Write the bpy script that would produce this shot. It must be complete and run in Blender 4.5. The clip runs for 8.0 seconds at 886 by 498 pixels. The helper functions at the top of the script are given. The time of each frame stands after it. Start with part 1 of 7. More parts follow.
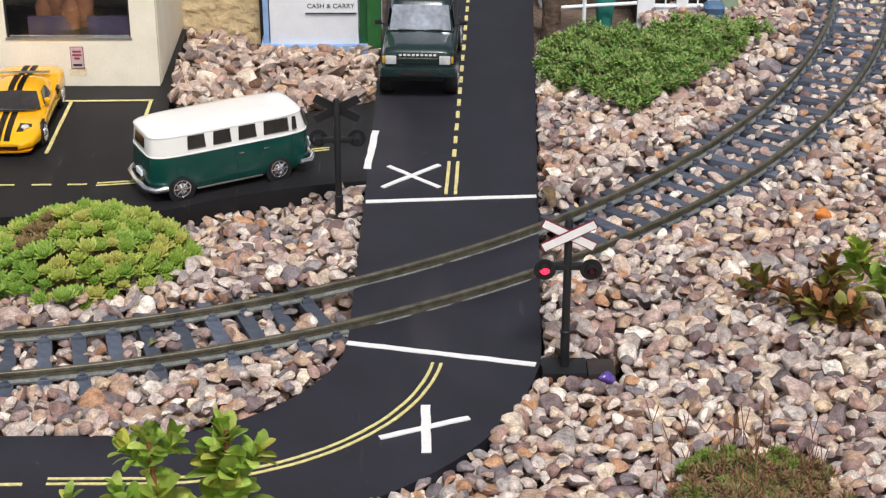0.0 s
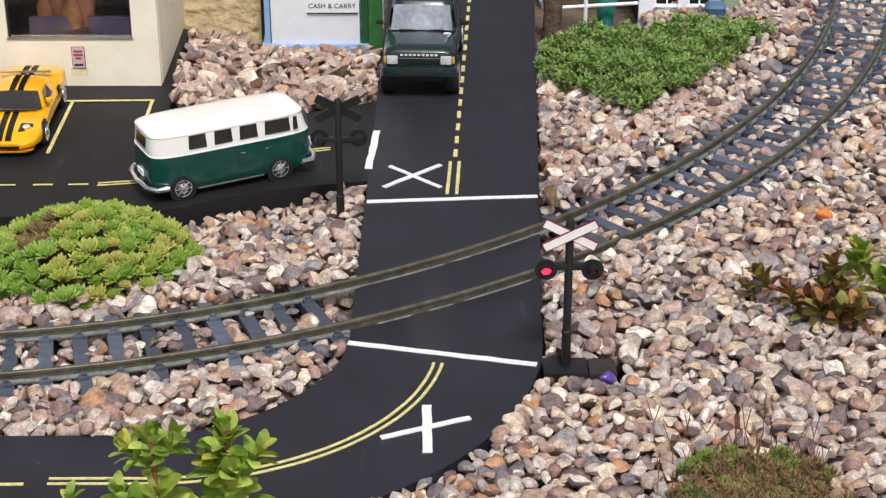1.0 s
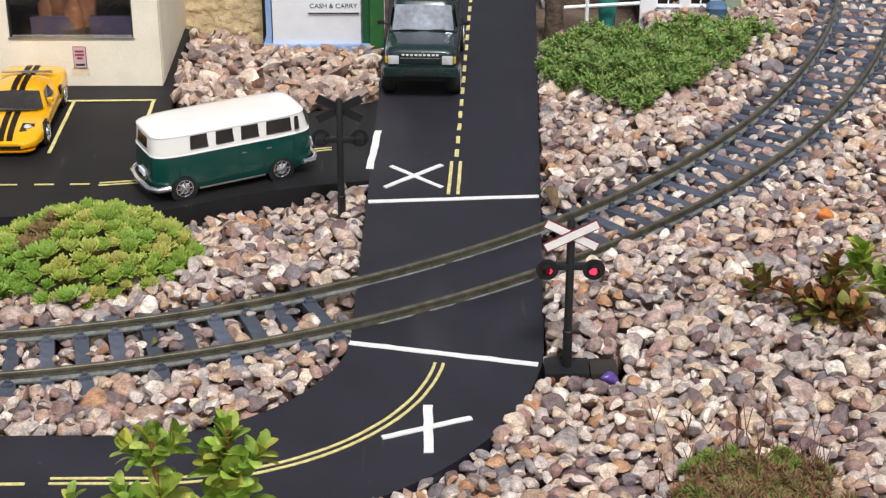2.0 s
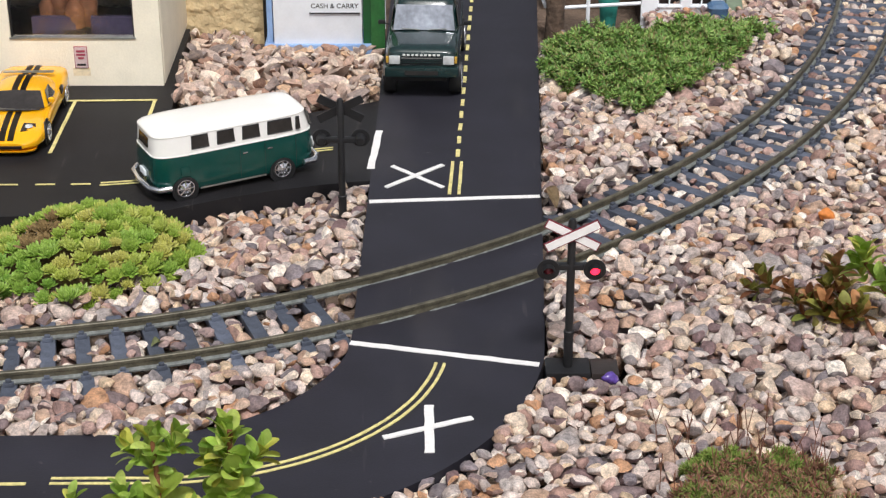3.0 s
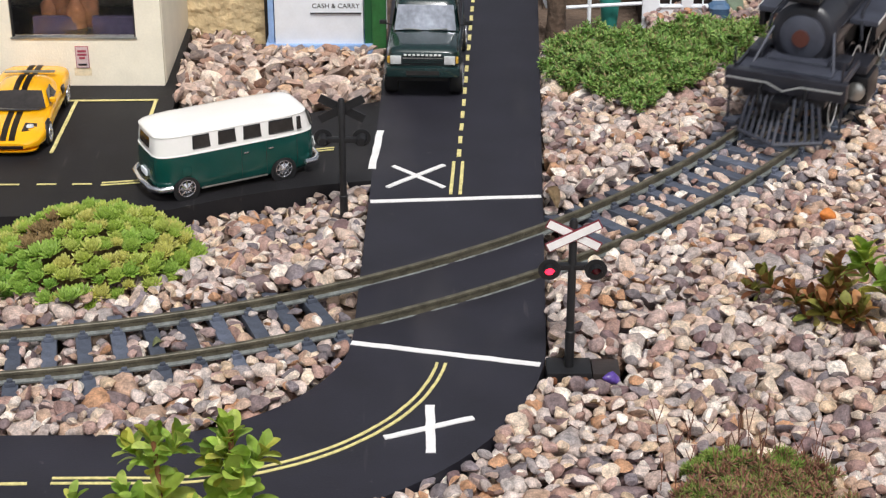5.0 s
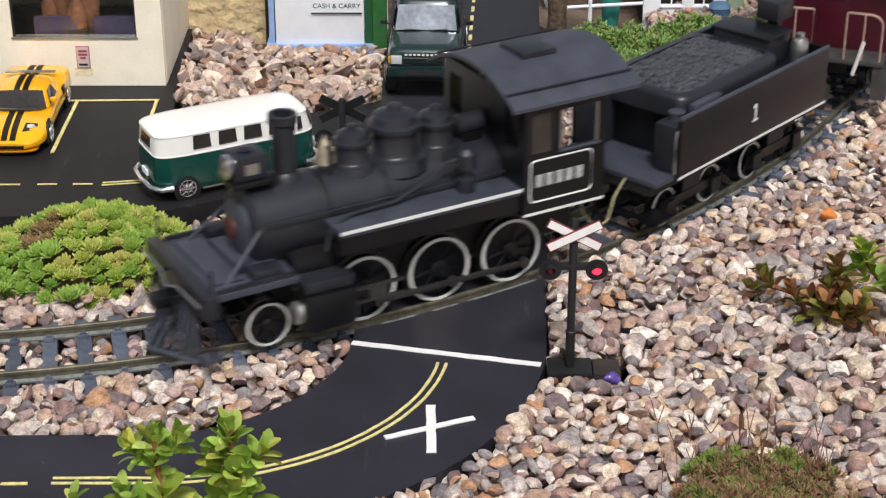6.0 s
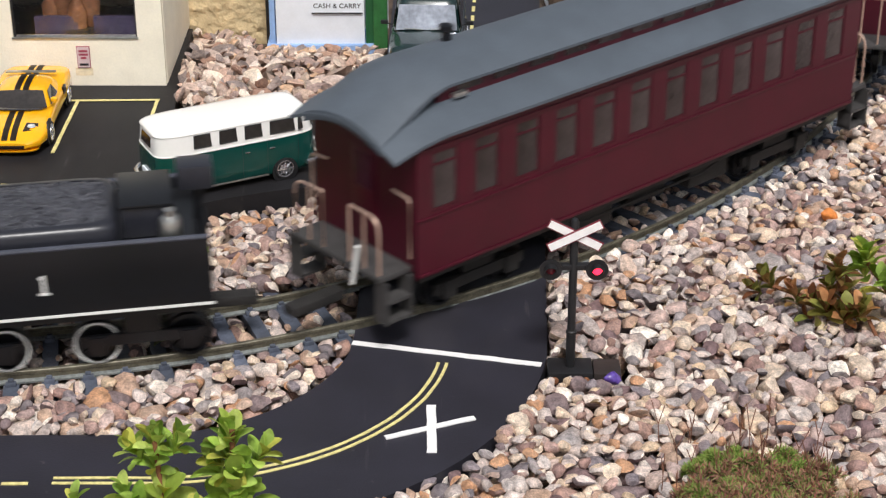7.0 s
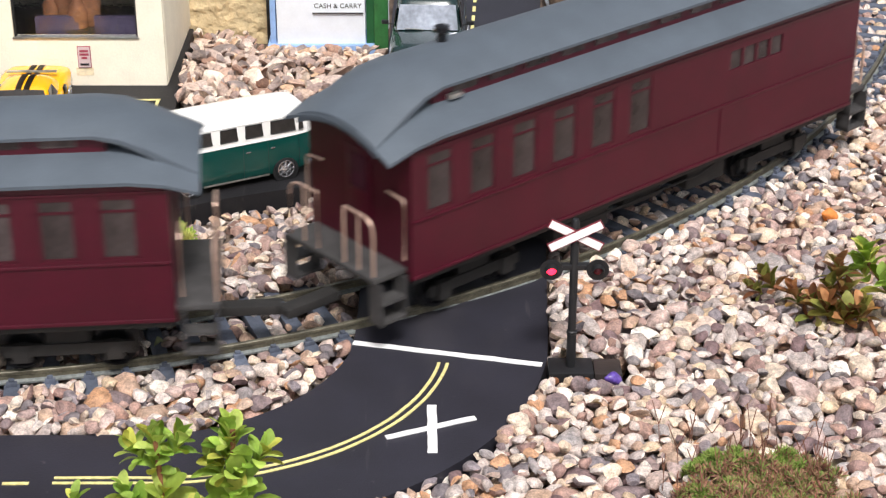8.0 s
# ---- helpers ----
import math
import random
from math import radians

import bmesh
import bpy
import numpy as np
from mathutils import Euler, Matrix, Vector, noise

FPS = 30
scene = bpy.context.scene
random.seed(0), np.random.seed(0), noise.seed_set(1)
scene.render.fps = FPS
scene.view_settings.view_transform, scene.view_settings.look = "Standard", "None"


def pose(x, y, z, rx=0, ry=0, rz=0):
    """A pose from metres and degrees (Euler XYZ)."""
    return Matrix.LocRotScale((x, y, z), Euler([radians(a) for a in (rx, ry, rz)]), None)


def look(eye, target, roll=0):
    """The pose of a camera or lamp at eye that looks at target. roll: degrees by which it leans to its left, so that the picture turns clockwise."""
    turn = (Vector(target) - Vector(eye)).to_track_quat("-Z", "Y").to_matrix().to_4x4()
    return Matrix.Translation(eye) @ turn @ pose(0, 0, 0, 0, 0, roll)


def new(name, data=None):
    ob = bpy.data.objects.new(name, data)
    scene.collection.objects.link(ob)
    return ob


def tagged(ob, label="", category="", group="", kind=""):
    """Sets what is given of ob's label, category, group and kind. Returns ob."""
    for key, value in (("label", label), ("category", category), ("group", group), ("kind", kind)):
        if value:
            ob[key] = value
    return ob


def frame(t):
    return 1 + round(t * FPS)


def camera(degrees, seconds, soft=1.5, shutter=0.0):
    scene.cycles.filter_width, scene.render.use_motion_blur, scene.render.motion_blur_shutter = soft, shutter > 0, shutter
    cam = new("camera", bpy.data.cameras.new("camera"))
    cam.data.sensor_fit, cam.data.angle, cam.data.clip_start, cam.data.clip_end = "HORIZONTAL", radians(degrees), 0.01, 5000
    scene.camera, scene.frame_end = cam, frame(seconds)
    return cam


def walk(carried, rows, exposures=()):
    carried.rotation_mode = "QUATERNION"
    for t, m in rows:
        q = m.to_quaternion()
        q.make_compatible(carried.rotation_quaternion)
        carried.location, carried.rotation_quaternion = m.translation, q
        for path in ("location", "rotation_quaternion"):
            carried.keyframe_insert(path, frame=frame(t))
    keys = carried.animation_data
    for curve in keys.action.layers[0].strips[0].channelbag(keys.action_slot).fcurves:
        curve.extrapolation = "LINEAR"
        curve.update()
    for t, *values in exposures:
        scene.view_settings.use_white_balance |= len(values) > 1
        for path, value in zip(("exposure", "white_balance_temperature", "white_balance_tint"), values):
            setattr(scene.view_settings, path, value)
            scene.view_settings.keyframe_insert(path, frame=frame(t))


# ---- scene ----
HALF_FOV = 784 / 3200.0
EYE_BACK, EYE_HIGH, TILT = 1.0383, 0.5177, 26.5
cam = camera(math.degrees(2 * math.atan(HALF_FOV)), 8.0, soft=1.3, shutter=0.25)
walk(cam, [(t, pose(0, -EYE_BACK, EYE_HIGH, 90 - TILT, 0, yaw)) for t, yaw in (
    (0.0, -0.1486), (0.5, -0.1253), (1.0, -0.1056), (1.5, -0.0824), (2.2, -0.0537), (3.0, -0.0251), (3.5, -0.0036),
    (4.0, 0.0), (4.5, 0.0036), (5.2, 0.0215), (6.0, 0.0412), (6.5, 0.0519), (7.0, 0.0591), (7.5, 0.0698), (8.0, 0.0824))],
    exposures=((0.0, -0.10), (1.5, -0.10), (3.5, -0.06), (6.4, -0.06), (7.0, 0.04), (7.5, 0.22), (8.0, 0.43)))

# ---- light: a bright, thinly clouded sky with a wide, soft sun ----
world = bpy.data.worlds.new("sky")
scene.world = world
world.use_nodes = True
wn, wl = world.node_tree.nodes, world.node_tree.links
sky = wn.new("ShaderNodeTexSky")
sky.sky_type, sky.sun_disc = "NISHITA", False
sky.sun_elevation, sky.sun_rotation = radians(58), radians(170)
sky.dust_density, sky.air_density = 4.0, 1.0
pale = wn.new("ShaderNodeHueSaturation")
pale.inputs["Saturation"].default_value = 0.35
wl.new(sky.outputs["Color"], pale.inputs["Color"])
wl.new(pale.outputs["Color"], wn["Background"].inputs["Color"])
wn["Background"].inputs["Strength"].default_value = 0.105
sun = new("sun", bpy.data.lights.new("sun", "SUN"))
sun.data.energy, sun.data.angle, sun.data.color = 2.7, radians(12), (1.0, 0.98, 0.965)
sun.matrix_world = look((0.25, -1.42, 2.3), (0, 0, 0))


# ---- materials ----
def rgb(r, g, b):
    """Linear colour of an sRGB colour in 0..255."""
    return tuple(((c / 255 + 0.055) / 1.055) ** 2.4 if c > 10 else c / 3294.6 for c in (r, g, b)) + (1.0,)


def mat(name, col, rough=0.5, metal=0.0, var=0.18, scale=90.0, bump=0.15, bscale=500.0, coat=0.0, rand="", glow=0.0, bdist=0.0006):
    """A surface with colour variation at two scales and a fine relief. rand: object or island gives each piece its own tone."""
    m = bpy.data.materials.new(name)
    m.use_nodes = True
    n, l = m.node_tree.nodes, m.node_tree.links
    b = n["Principled BSDF"]
    co = n.new("ShaderNodeTexCoord")
    n1 = n.new("ShaderNodeTexNoise")
    n1.inputs["Scale"].default_value, n1.inputs["Detail"].default_value = scale, 5.0
    n2 = n.new("ShaderNodeTexNoise")
    n2.inputs["Scale"].default_value, n2.inputs["Detail"].default_value = bscale, 3.0
    l.new(co.outputs["Object"], n1.inputs["Vector"])
    l.new(co.outputs["Object"], n2.inputs["Vector"])
    ramp = n.new("ShaderNodeMapRange")
    ramp.inputs["From Min"].default_value, ramp.inputs["From Max"].default_value = 0.3, 0.7
    ramp.inputs["To Min"].default_value, ramp.inputs["To Max"].default_value = 1 - var, 1 + var
    l.new(n1.outputs["Fac"], ramp.inputs["Value"])
    fine = n.new("ShaderNodeMapRange")
    fine.inputs["From Min"].default_value, fine.inputs["From Max"].default_value = 0.3, 0.7
    fine.inputs["To Min"].default_value, fine.inputs["To Max"].default_value = 1 - var * 0.5, 1 + var * 0.5
    l.new(n2.outputs["Fac"], fine.inputs["Value"])
    mul = n.new("ShaderNodeMath")
    mul.operation = "MULTIPLY"
    l.new(ramp.outputs["Result"], mul.inputs[0])
    l.new(fine.outputs["Result"], mul.inputs[1])
    if rand:
        src = n.new("ShaderNodeObjectInfo" if rand == "object" else "ShaderNodeNewGeometry")
        tone = n.new("ShaderNodeMapRange")
        tone.inputs["To Min"].default_value, tone.inputs["To Max"].default_value = 0.7, 1.3
        l.new(src.outputs["Random" if rand == "object" else "Random Per Island"], tone.inputs["Value"])
        mul2 = n.new("ShaderNodeMath")
        mul2.operation = "MULTIPLY"
        l.new(mul.outputs[0], mul2.inputs[0])
        l.new(tone.outputs["Result"], mul2.inputs[1])
        mul = mul2
    mix = n.new("ShaderNodeVectorMath")
    mix.operation = "SCALE"
    mix.inputs[0].default_value = col[:3]
    l.new(mul.outputs[0], mix.inputs["Scale"])
    l.new(mix.outputs["Vector"], b.inputs["Base Color"])
    b.inputs["Roughness"].default_value, b.inputs["Metallic"].default_value = rough, metal
    b.inputs["Coat Weight"].default_value = coat
    b.inputs["Coat Roughness"].default_value = 0.08
    if bump:
        bp = n.new("ShaderNodeBump")
        bp.inputs["Strength"].default_value, bp.inputs["Distance"].default_value = bump, bdist
        l.new(n2.outputs["Fac"], bp.inputs["Height"])
        l.new(bp.outputs["Normal"], b.inputs["Normal"])
    if glow:
        b.inputs["Emission Color"].default_value = col
        b.inputs["Emission Strength"].default_value = glow
    return m


def palette_mat(name, stops, rand, rough=0.75, mottling=0.48, scale=380.0, bump=0.7, thin=0.0):
    """Stones or leaves: each piece takes a tone out of the palette, mottled and veined."""
    m = mat(name, (1, 1, 1, 1), rough, 0, mottling, scale, bump, scale * 4)
    n, l = m.node_tree.nodes, m.node_tree.links
    src = n.new("ShaderNodeObjectInfo" if rand == "object" else "ShaderNodeNewGeometry")
    out = src.outputs["Random" if rand == "object" else "Random Per Island"]
    ramp = n.new("ShaderNodeValToRGB")
    ramp.color_ramp.interpolation = "CONSTANT"
    els = ramp.color_ramp.elements
    while len(els) < len(stops):
        els.new(0.5)
    for i, (e, c) in enumerate(zip(els, stops)):
        e.position, e.color = i / len(stops), rgb(*c)
    l.new(out, ramp.inputs["Fac"])
    vec = next(x for x in n if x.type == "VECT_MATH")
    if thin:
        glowing = n.new("ShaderNodeBsdfTranslucent")
        both = n.new("ShaderNodeMixShader")
        both.inputs["Fac"].default_value = thin
        l.new(vec.outputs["Vector"], glowing.inputs["Color"])
        l.new(n["Principled BSDF"].outputs[0], both.inputs[1])
        l.new(glowing.outputs[0], both.inputs[2])
        l.new(both.outputs[0], n["Material Output"].inputs["Surface"])
    wash = n.new("ShaderNodeTexNoise")
    wash.inputs["Scale"].default_value = scale * 0.5
    co = next(x for x in n if x.type == "TEX_COORD")
    l.new(co.outputs["Object"], wash.inputs["Vector"])
    warm = n.new("ShaderNodeMixRGB")
    warm.blend_type = "MULTIPLY"
    warm.inputs["Color2"].default_value = rgb(238, 222, 204)
    l.new(wash.outputs["Fac"], warm.inputs["Fac"])
    l.new(ramp.outputs["Color"], warm.inputs["Color1"])
    l.new(warm.outputs["Color"], vec.inputs[0])
    return m


STONES = [(192, 174, 168), (128, 114, 118), (176, 150, 145), (116, 111, 118), (156, 138, 138), (184, 160, 144), (212, 194, 176), (206, 194, 190), (178, 169, 168), (230, 223, 217), (150, 145, 149), (200, 182, 172), (188, 169, 166), (138, 131, 139),
          (226, 212, 196), (204, 194, 192), (150, 124, 120), (216, 206, 201), (164, 159, 161), (196, 184, 181), (240, 235, 229), (180, 154, 138), (164, 136, 128), (212, 198, 184), (198, 191, 190), (122, 102, 106), (186, 146, 116), (206, 186, 162)]
ROCKS = [(176, 157, 148), (194, 174, 162), (214, 198, 184), (190, 170, 160), (220, 207, 196), (168, 149, 145), (196, 180, 174), (152, 140, 138), (228, 217, 204), (204, 174, 148), (140, 130, 129), (210, 199, 193),
         (178, 162, 156), (192, 165, 152), (162, 132, 118)]
M_GRAVEL = palette_mat("river_gravel", STONES, "island", 0.72, 0.42, 260.0, 0.9)
M_PEBBLE = palette_mat("river_pebble", STONES, "object", 0.72, 0.42, 1.8, 0.9)
M_ROCK = palette_mat("crushed_rock", ROCKS, "island", 0.85, 0.36, 220.0, 0.6)
M_ROCK_ONE = palette_mat("crushed_rock_piece", ROCKS, "object", 0.85, 0.36, 2.0, 0.6)
M_SOIL = mat("soil", rgb(104, 88, 76), 0.95, 0, 0.4, 40, 0.8, 260, bdist=0.004)


def ground_mat():
    """Soil with small stones in it, far and near."""
    m = mat("stony_ground", rgb(150, 134, 120), 0.95, 0, 0.4, 6, 0.6, 60, bdist=0.004)
    n, l = m.node_tree.nodes, m.node_tree.links
    co = next(x for x in n if x.type == "TEX_COORD")
    cells = n.new("ShaderNodeTexVoronoi")
    cells.inputs["Scale"].default_value = 85.0
    l.new(co.outputs["Object"], cells.inputs["Vector"])
    one = n.new("ShaderNodeSeparateColor")
    l.new(cells.outputs["Color"], one.inputs["Color"])
    ramp = n.new("ShaderNodeValToRGB")
    ramp.color_ramp.interpolation = "CONSTANT"
    els = ramp.color_ramp.elements
    tones = STONES[:8] + [(84, 72, 64)] * 3
    while len(els) < len(tones):
        els.new(0.5)
    for i, (e, c) in enumerate(zip(els, tones)):
        e.position, e.color = i / len(tones), rgb(*c)
    l.new(one.outputs[0], ramp.inputs["Fac"])
    vec = next(x for x in n if x.type == "VECT_MATH")
    l.new(ramp.outputs["Color"], vec.inputs[0])
    return m


M_GROUND = ground_mat()


def road_mat(name, col, sheen=0.5):
    """Dark painted board: soft patches, dusty scuffs drawn along the road and small pale specks."""
    m = mat(name, col, 0.6, 0, 0.20, 26, 0.35, 900, bdist=0.0005)
    m.node_tree.nodes["Principled BSDF"].inputs["Specular IOR Level"].default_value = sheen
    n, l = m.node_tree.nodes, m.node_tree.links
    co = next(x for x in n if x.type == "TEX_COORD")
    vec = next(x for x in n if x.type == "VECT_MATH")
    prev = vec.outputs["Vector"]
    for scale, stretch, lo, hi, amount in ((14.0, (1.0, 0.35, 1.0), 0.56, 0.82, 0.10), (150.0, (1.0, 1.0, 1.0), 0.70, 0.80, 0.22), (60.0, (3.0, 0.25, 1.0), 0.68, 0.76, 0.10)):
        mp = n.new("ShaderNodeMapping")
        mp.inputs["Scale"].default_value = stretch
        mp.inputs["Rotation"].default_value = (0, 0, 0.5)
        tex = n.new("ShaderNodeTexNoise")
        tex.inputs["Scale"].default_value, tex.inputs["Detail"].default_value = scale, 3.0
        rng = n.new("ShaderNodeMapRange")
        rng.inputs["From Min"].default_value, rng.inputs["From Max"].default_value = lo, hi
        rng.inputs["To Max"].default_value = amount
        dust = n.new("ShaderNodeMixRGB")
        dust.inputs["Color2"].default_value = rgb(150, 142, 138)
        l.new(co.outputs["Object"], mp.inputs["Vector"])
        l.new(mp.outputs["Vector"], tex.inputs["Vector"])
        l.new(tex.outputs["Fac"], rng.inputs["Value"])
        l.new(rng.outputs["Result"], dust.inputs["Fac"])
        l.new(prev, dust.inputs["Color1"])
        prev = dust.outputs["Color"]
    l.new(prev, n["Principled BSDF"].inputs["Base Color"])
    return m


M_ROAD = road_mat("painted_asphalt", rgb(38, 37, 46))
M_LOT = road_mat("painted_lot", rgb(27, 26, 29), 0.36)
M_SLAB = mat("slab_edge", rgb(38, 36, 38), 0.7, 0, 0.3, 60, 0.5, 500)
M_WHITE = mat("white_road_paint", rgb(238, 236, 234), 0.5, 0, 0.06, 160, 0.3, 700)
M_YELLOW = mat("yellow_road_paint", rgb(222, 210, 142), 0.55, 0, 0.2, 240, 0.3, 700)
M_FOOT = mat("rail_foot", rgb(118, 122, 120), 0.5, 0.2, 0.35, 160, 0.3, 700)
M_RAIL = mat("weathered_rail", rgb(98, 93, 79), 0.48, 0.3, 0.4, 120, 0.25, 700)
M_TIE = mat("grey_plastic_sleeper", rgb(84, 90, 104), 0.6, 0, 0.22, 200, 0.4, 900, rand="object")
M_TIES = mat("grey_plastic_sleepers", rgb(84, 90, 104), 0.6, 0, 0.22, 200, 0.4, 900, rand="island")
M_CREAM = mat("cream_plaster", rgb(246, 238, 218), 0.75, 0, 0.05, 45, 0.35, 600)
M_DARK = mat("dark_void", rgb(40, 30, 28), 0.6, 0, 0.3, 60, 0.1, 300)
M_BLACK = mat("black_enamel", rgb(30, 30, 32), 0.45, 0, 0.2, 120, 0.1, 700)
# Top light is partly put into these blacks: sides darkest, decks and roof lightest.
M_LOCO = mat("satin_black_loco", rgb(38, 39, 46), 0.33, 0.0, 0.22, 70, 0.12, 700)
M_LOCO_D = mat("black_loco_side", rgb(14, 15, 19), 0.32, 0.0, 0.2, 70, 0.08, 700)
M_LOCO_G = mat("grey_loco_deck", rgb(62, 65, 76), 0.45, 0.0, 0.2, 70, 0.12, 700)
M_TRIM = mat("white_lining", rgb(225, 225, 222), 0.4, 0, 0.05, 200, 0, 500)
M_PLATE = mat("worn_white_lettering", rgb(172, 172, 174), 0.5, 0, 0.4, 420, 0.1, 900)
M_STEEL = mat("bright_steel", rgb(196, 196, 192), 0.28, 0.9, 0.12, 300, 0.1, 900)
M_CHROME = mat("chrome", rgb(226, 226, 230), 0.16, 0.92, 0.08, 200, 0.05, 800)
M_BRASS = mat("dull_brass", rgb(176, 164, 140), 0.4, 0.7, 0.2, 300, 0.1, 800)
M_COAL = mat("coal", rgb(74, 75, 82), 0.28, 0.0, 0.5, 400, 1.0, 700, bdist=0.002)
M_MAROON = mat("maroon_coach", rgb(67, 4, 25), 0.42, 0, 0.12, 50, 0.06, 500)
M_MAROON_D = mat("maroon_end", rgb(64, 5, 24), 0.45, 0, 0.14, 50, 0.06, 500)
M_ROOF = mat("grey_roof", rgb(79, 87, 96), 0.6, 0, 0.1, 40, 0.2, 700)
M_PANE = mat("clouded_pane", rgb(62, 54, 54), 0.22, 0, 0.45, 70, 0.02, 300, rand="object")
M_GOLD = mat("gold_handrail", rgb(196, 166, 150), 0.4, 0.5, 0.1, 200, 0.05, 600)
M_UNDER = mat("underframe", rgb(34, 32, 31), 0.7, 0, 0.25, 120, 0.3, 700)
M_STEP = mat("grey_platform", rgb(62, 60, 60), 0.65, 0, 0.25, 120, 0.3, 700)
M_BUSG = mat("green_diecast", rgb(9, 66, 60), 0.22, 0, 0.06, 40, 0.02, 500, coat=0.5)
M_BUSW = mat("white_diecast", rgb(244, 242, 238), 0.25, 0, 0.02, 40, 0.02, 500, coat=0.4)
M_TYRE = mat("tyre_rubber", rgb(26, 26, 27), 0.7, 0, 0.15, 300, 0.3, 900)
M_GLASS = mat("dark_car_glass", rgb(56, 52, 50), 0.1, 0, 0.25, 60, 0.0, 300, coat=0.5)
# The windscreen's pale reflection is put into its base colour.
M_SCREEN_REFLECT = mat("windscreen", rgb(150, 156, 168), 0.12, 0.1, 0.35, 60, 0.0, 300, coat=0.6)
M_YCAR = mat("yellow_diecast", rgb(246, 178, 16), 0.22, 0, 0.05, 40, 0.02, 500, coat=0.6)
M_STRIPE = mat("black_stripe", rgb(34, 22, 18), 0.3, 0, 0.1, 80, 0.02, 500)
M_ROVER = mat("dark_green_diecast", rgb(22, 44, 44), 0.22, 0, 0.1, 50, 0.02, 500, coat=0.5)
M_LAMP = mat("clear_headlamp", rgb(224, 226, 226), 0.15, 0.3, 0.15, 200, 0.1, 600)
M_AMBER = mat("amber_lens", rgb(190, 150, 60), 0.2, 0, 0.1, 200, 0, 600)
M_RED_ON = mat("lit_red_lens", rgb(255, 40, 70), 0.3, 0, 0.1, 300, 0, 600, glow=3.0)
M_RED_OFF = mat("dark_red_lens", rgb(92, 16, 30), 0.25, 0, 0.1, 300, 0, 600)
M_REDEDGE = mat("red_edge", rgb(120, 40, 52), 0.5, 0, 0.1, 200, 0, 600)
M_TAN = mat("tan_rough_render", rgb(206, 184, 144), 0.9, 0, 0.18, 60, 1.0, 120, bdist=0.004)
M_GREEN = mat("green_wood", rgb(52, 112, 60), 0.5, 0, 0.2, 90, 0.2, 500)
M_BLUE = mat("pale_blue_board", rgb(140, 170, 214), 0.6, 0, 0.12, 90, 0.2, 500)
M_WBOARD = mat("white_board", rgb(240, 244, 250), 0.5, 0, 0.03, 90, 0.1, 500)
M_INK = mat("dark_lettering", rgb(34, 32, 34), 0.6, 0, 0.1, 200, 0, 500)
M_PINK = mat("faded_red_print", rgb(158, 66, 84), 0.6, 0, 0.1, 200, 0, 500)
M_PAPER = mat("faded_notice", rgb(206, 184, 186), 0.7, 0, 0.08, 120, 0, 500)
M_BARK = mat("bark", rgb(92, 76, 64), 0.9, 0, 0.4, 120, 0.8, 300, bdist=0.002)
M_STEM = mat("woody_stem", rgb(128, 82, 54), 0.8, 0, 0.25, 200, 0.3, 600)
M_LEAF = palette_mat("fresh_leaf", [(196, 222, 118), (180, 214, 106), (208, 228, 136), (166, 204, 96), (206, 212, 112), (188, 218, 122)], "object", 0.40, 0.14, 120.0, 0.15, 0.32)
M_RUST = palette_mat("rusty_leaf", [(160, 160, 88), (176, 134, 88), (146, 158, 84), (190, 146, 104), (164, 136, 86), (150, 154, 84), (170, 168, 98), (156, 110, 80)], "object", 0.45, 0.2, 120.0, 0.15, 0.40)
M_ROSE = palette_mat("houseleek", [(192, 210, 106), (174, 202, 94), (202, 214, 120), (158, 192, 86), (186, 206, 106), (206, 210, 120), (168, 198, 90)], "object", 0.5, 0.18, 160.0, 0.2, 0.25)
M_ROSE_G = palette_mat("green_houseleek", [(152, 192, 86), (138, 184, 80), (162, 200, 96)], "object", 0.5, 0.18, 160.0, 0.2, 0.25)
M_DEAD = mat("dry_rosette", rgb(126, 104, 66), 0.8, 0, 0.3, 200, 0.4, 600)
M_HERB = palette_mat("herb_leaf", [(136, 184, 92), (116, 166, 78), (158, 198, 106), (94, 142, 64), (176, 210, 124), (140, 180, 104), (130, 156, 84), (154, 142, 100)], "island", 0.5, 0.15, 300.0, 0.1, 0.25)
M_MOSS = palette_mat("moss_tuft", [(116, 136, 68), (150, 112, 90), (100, 124, 58), (164, 126, 108), (136, 100, 80), (132, 150, 78), (150, 96, 84), (126, 84, 74)], "island", 0.8, 0.2, 300.0, 0.2)
M_ROD = mat("oily_steel", rgb(92, 90, 88), 0.35, 0.8, 0.2, 200, 0.1, 700)
M_GRASS = palette_mat("bright_moss", [(120, 152, 64), (104, 138, 54), (138, 164, 78), (128, 132, 70)], "island", 0.7, 0.15, 300.0, 0.1)
M_PURPLE = mat("purple_glass", rgb(92, 70, 150), 0.2, 0, 0.35, 200, 0.2, 500)
M_ORANGE = mat("orange_stone", rgb(214, 130, 62), 0.7, 0, 0.2, 150, 0.3, 500)
M_TWIG = mat("dry_twig", rgb(110, 72, 56), 0.9, 0, 0.3, 200, 0.2, 600)
M_TEAL = mat("teal_plastic", rgb(44, 128, 118), 0.5, 0, 0.15, 90, 0.1, 500)
M_WIRE = mat("olive_wire", rgb(146, 142, 108), 0.6, 0, 0.1, 90, 0, 500)


# ---- mesh helpers ----
def link(name, bm, material, smooth=True):
    me = bpy.data.meshes.new(name)
    bm.normal_update()
    bm.to_mesh(me)
    bm.free()
    me.materials.append(material)
    if smooth:
        for p in me.polygons:
            p.use_smooth = True
        me.set_sharp_from_angle(angle=radians(38))
    return me


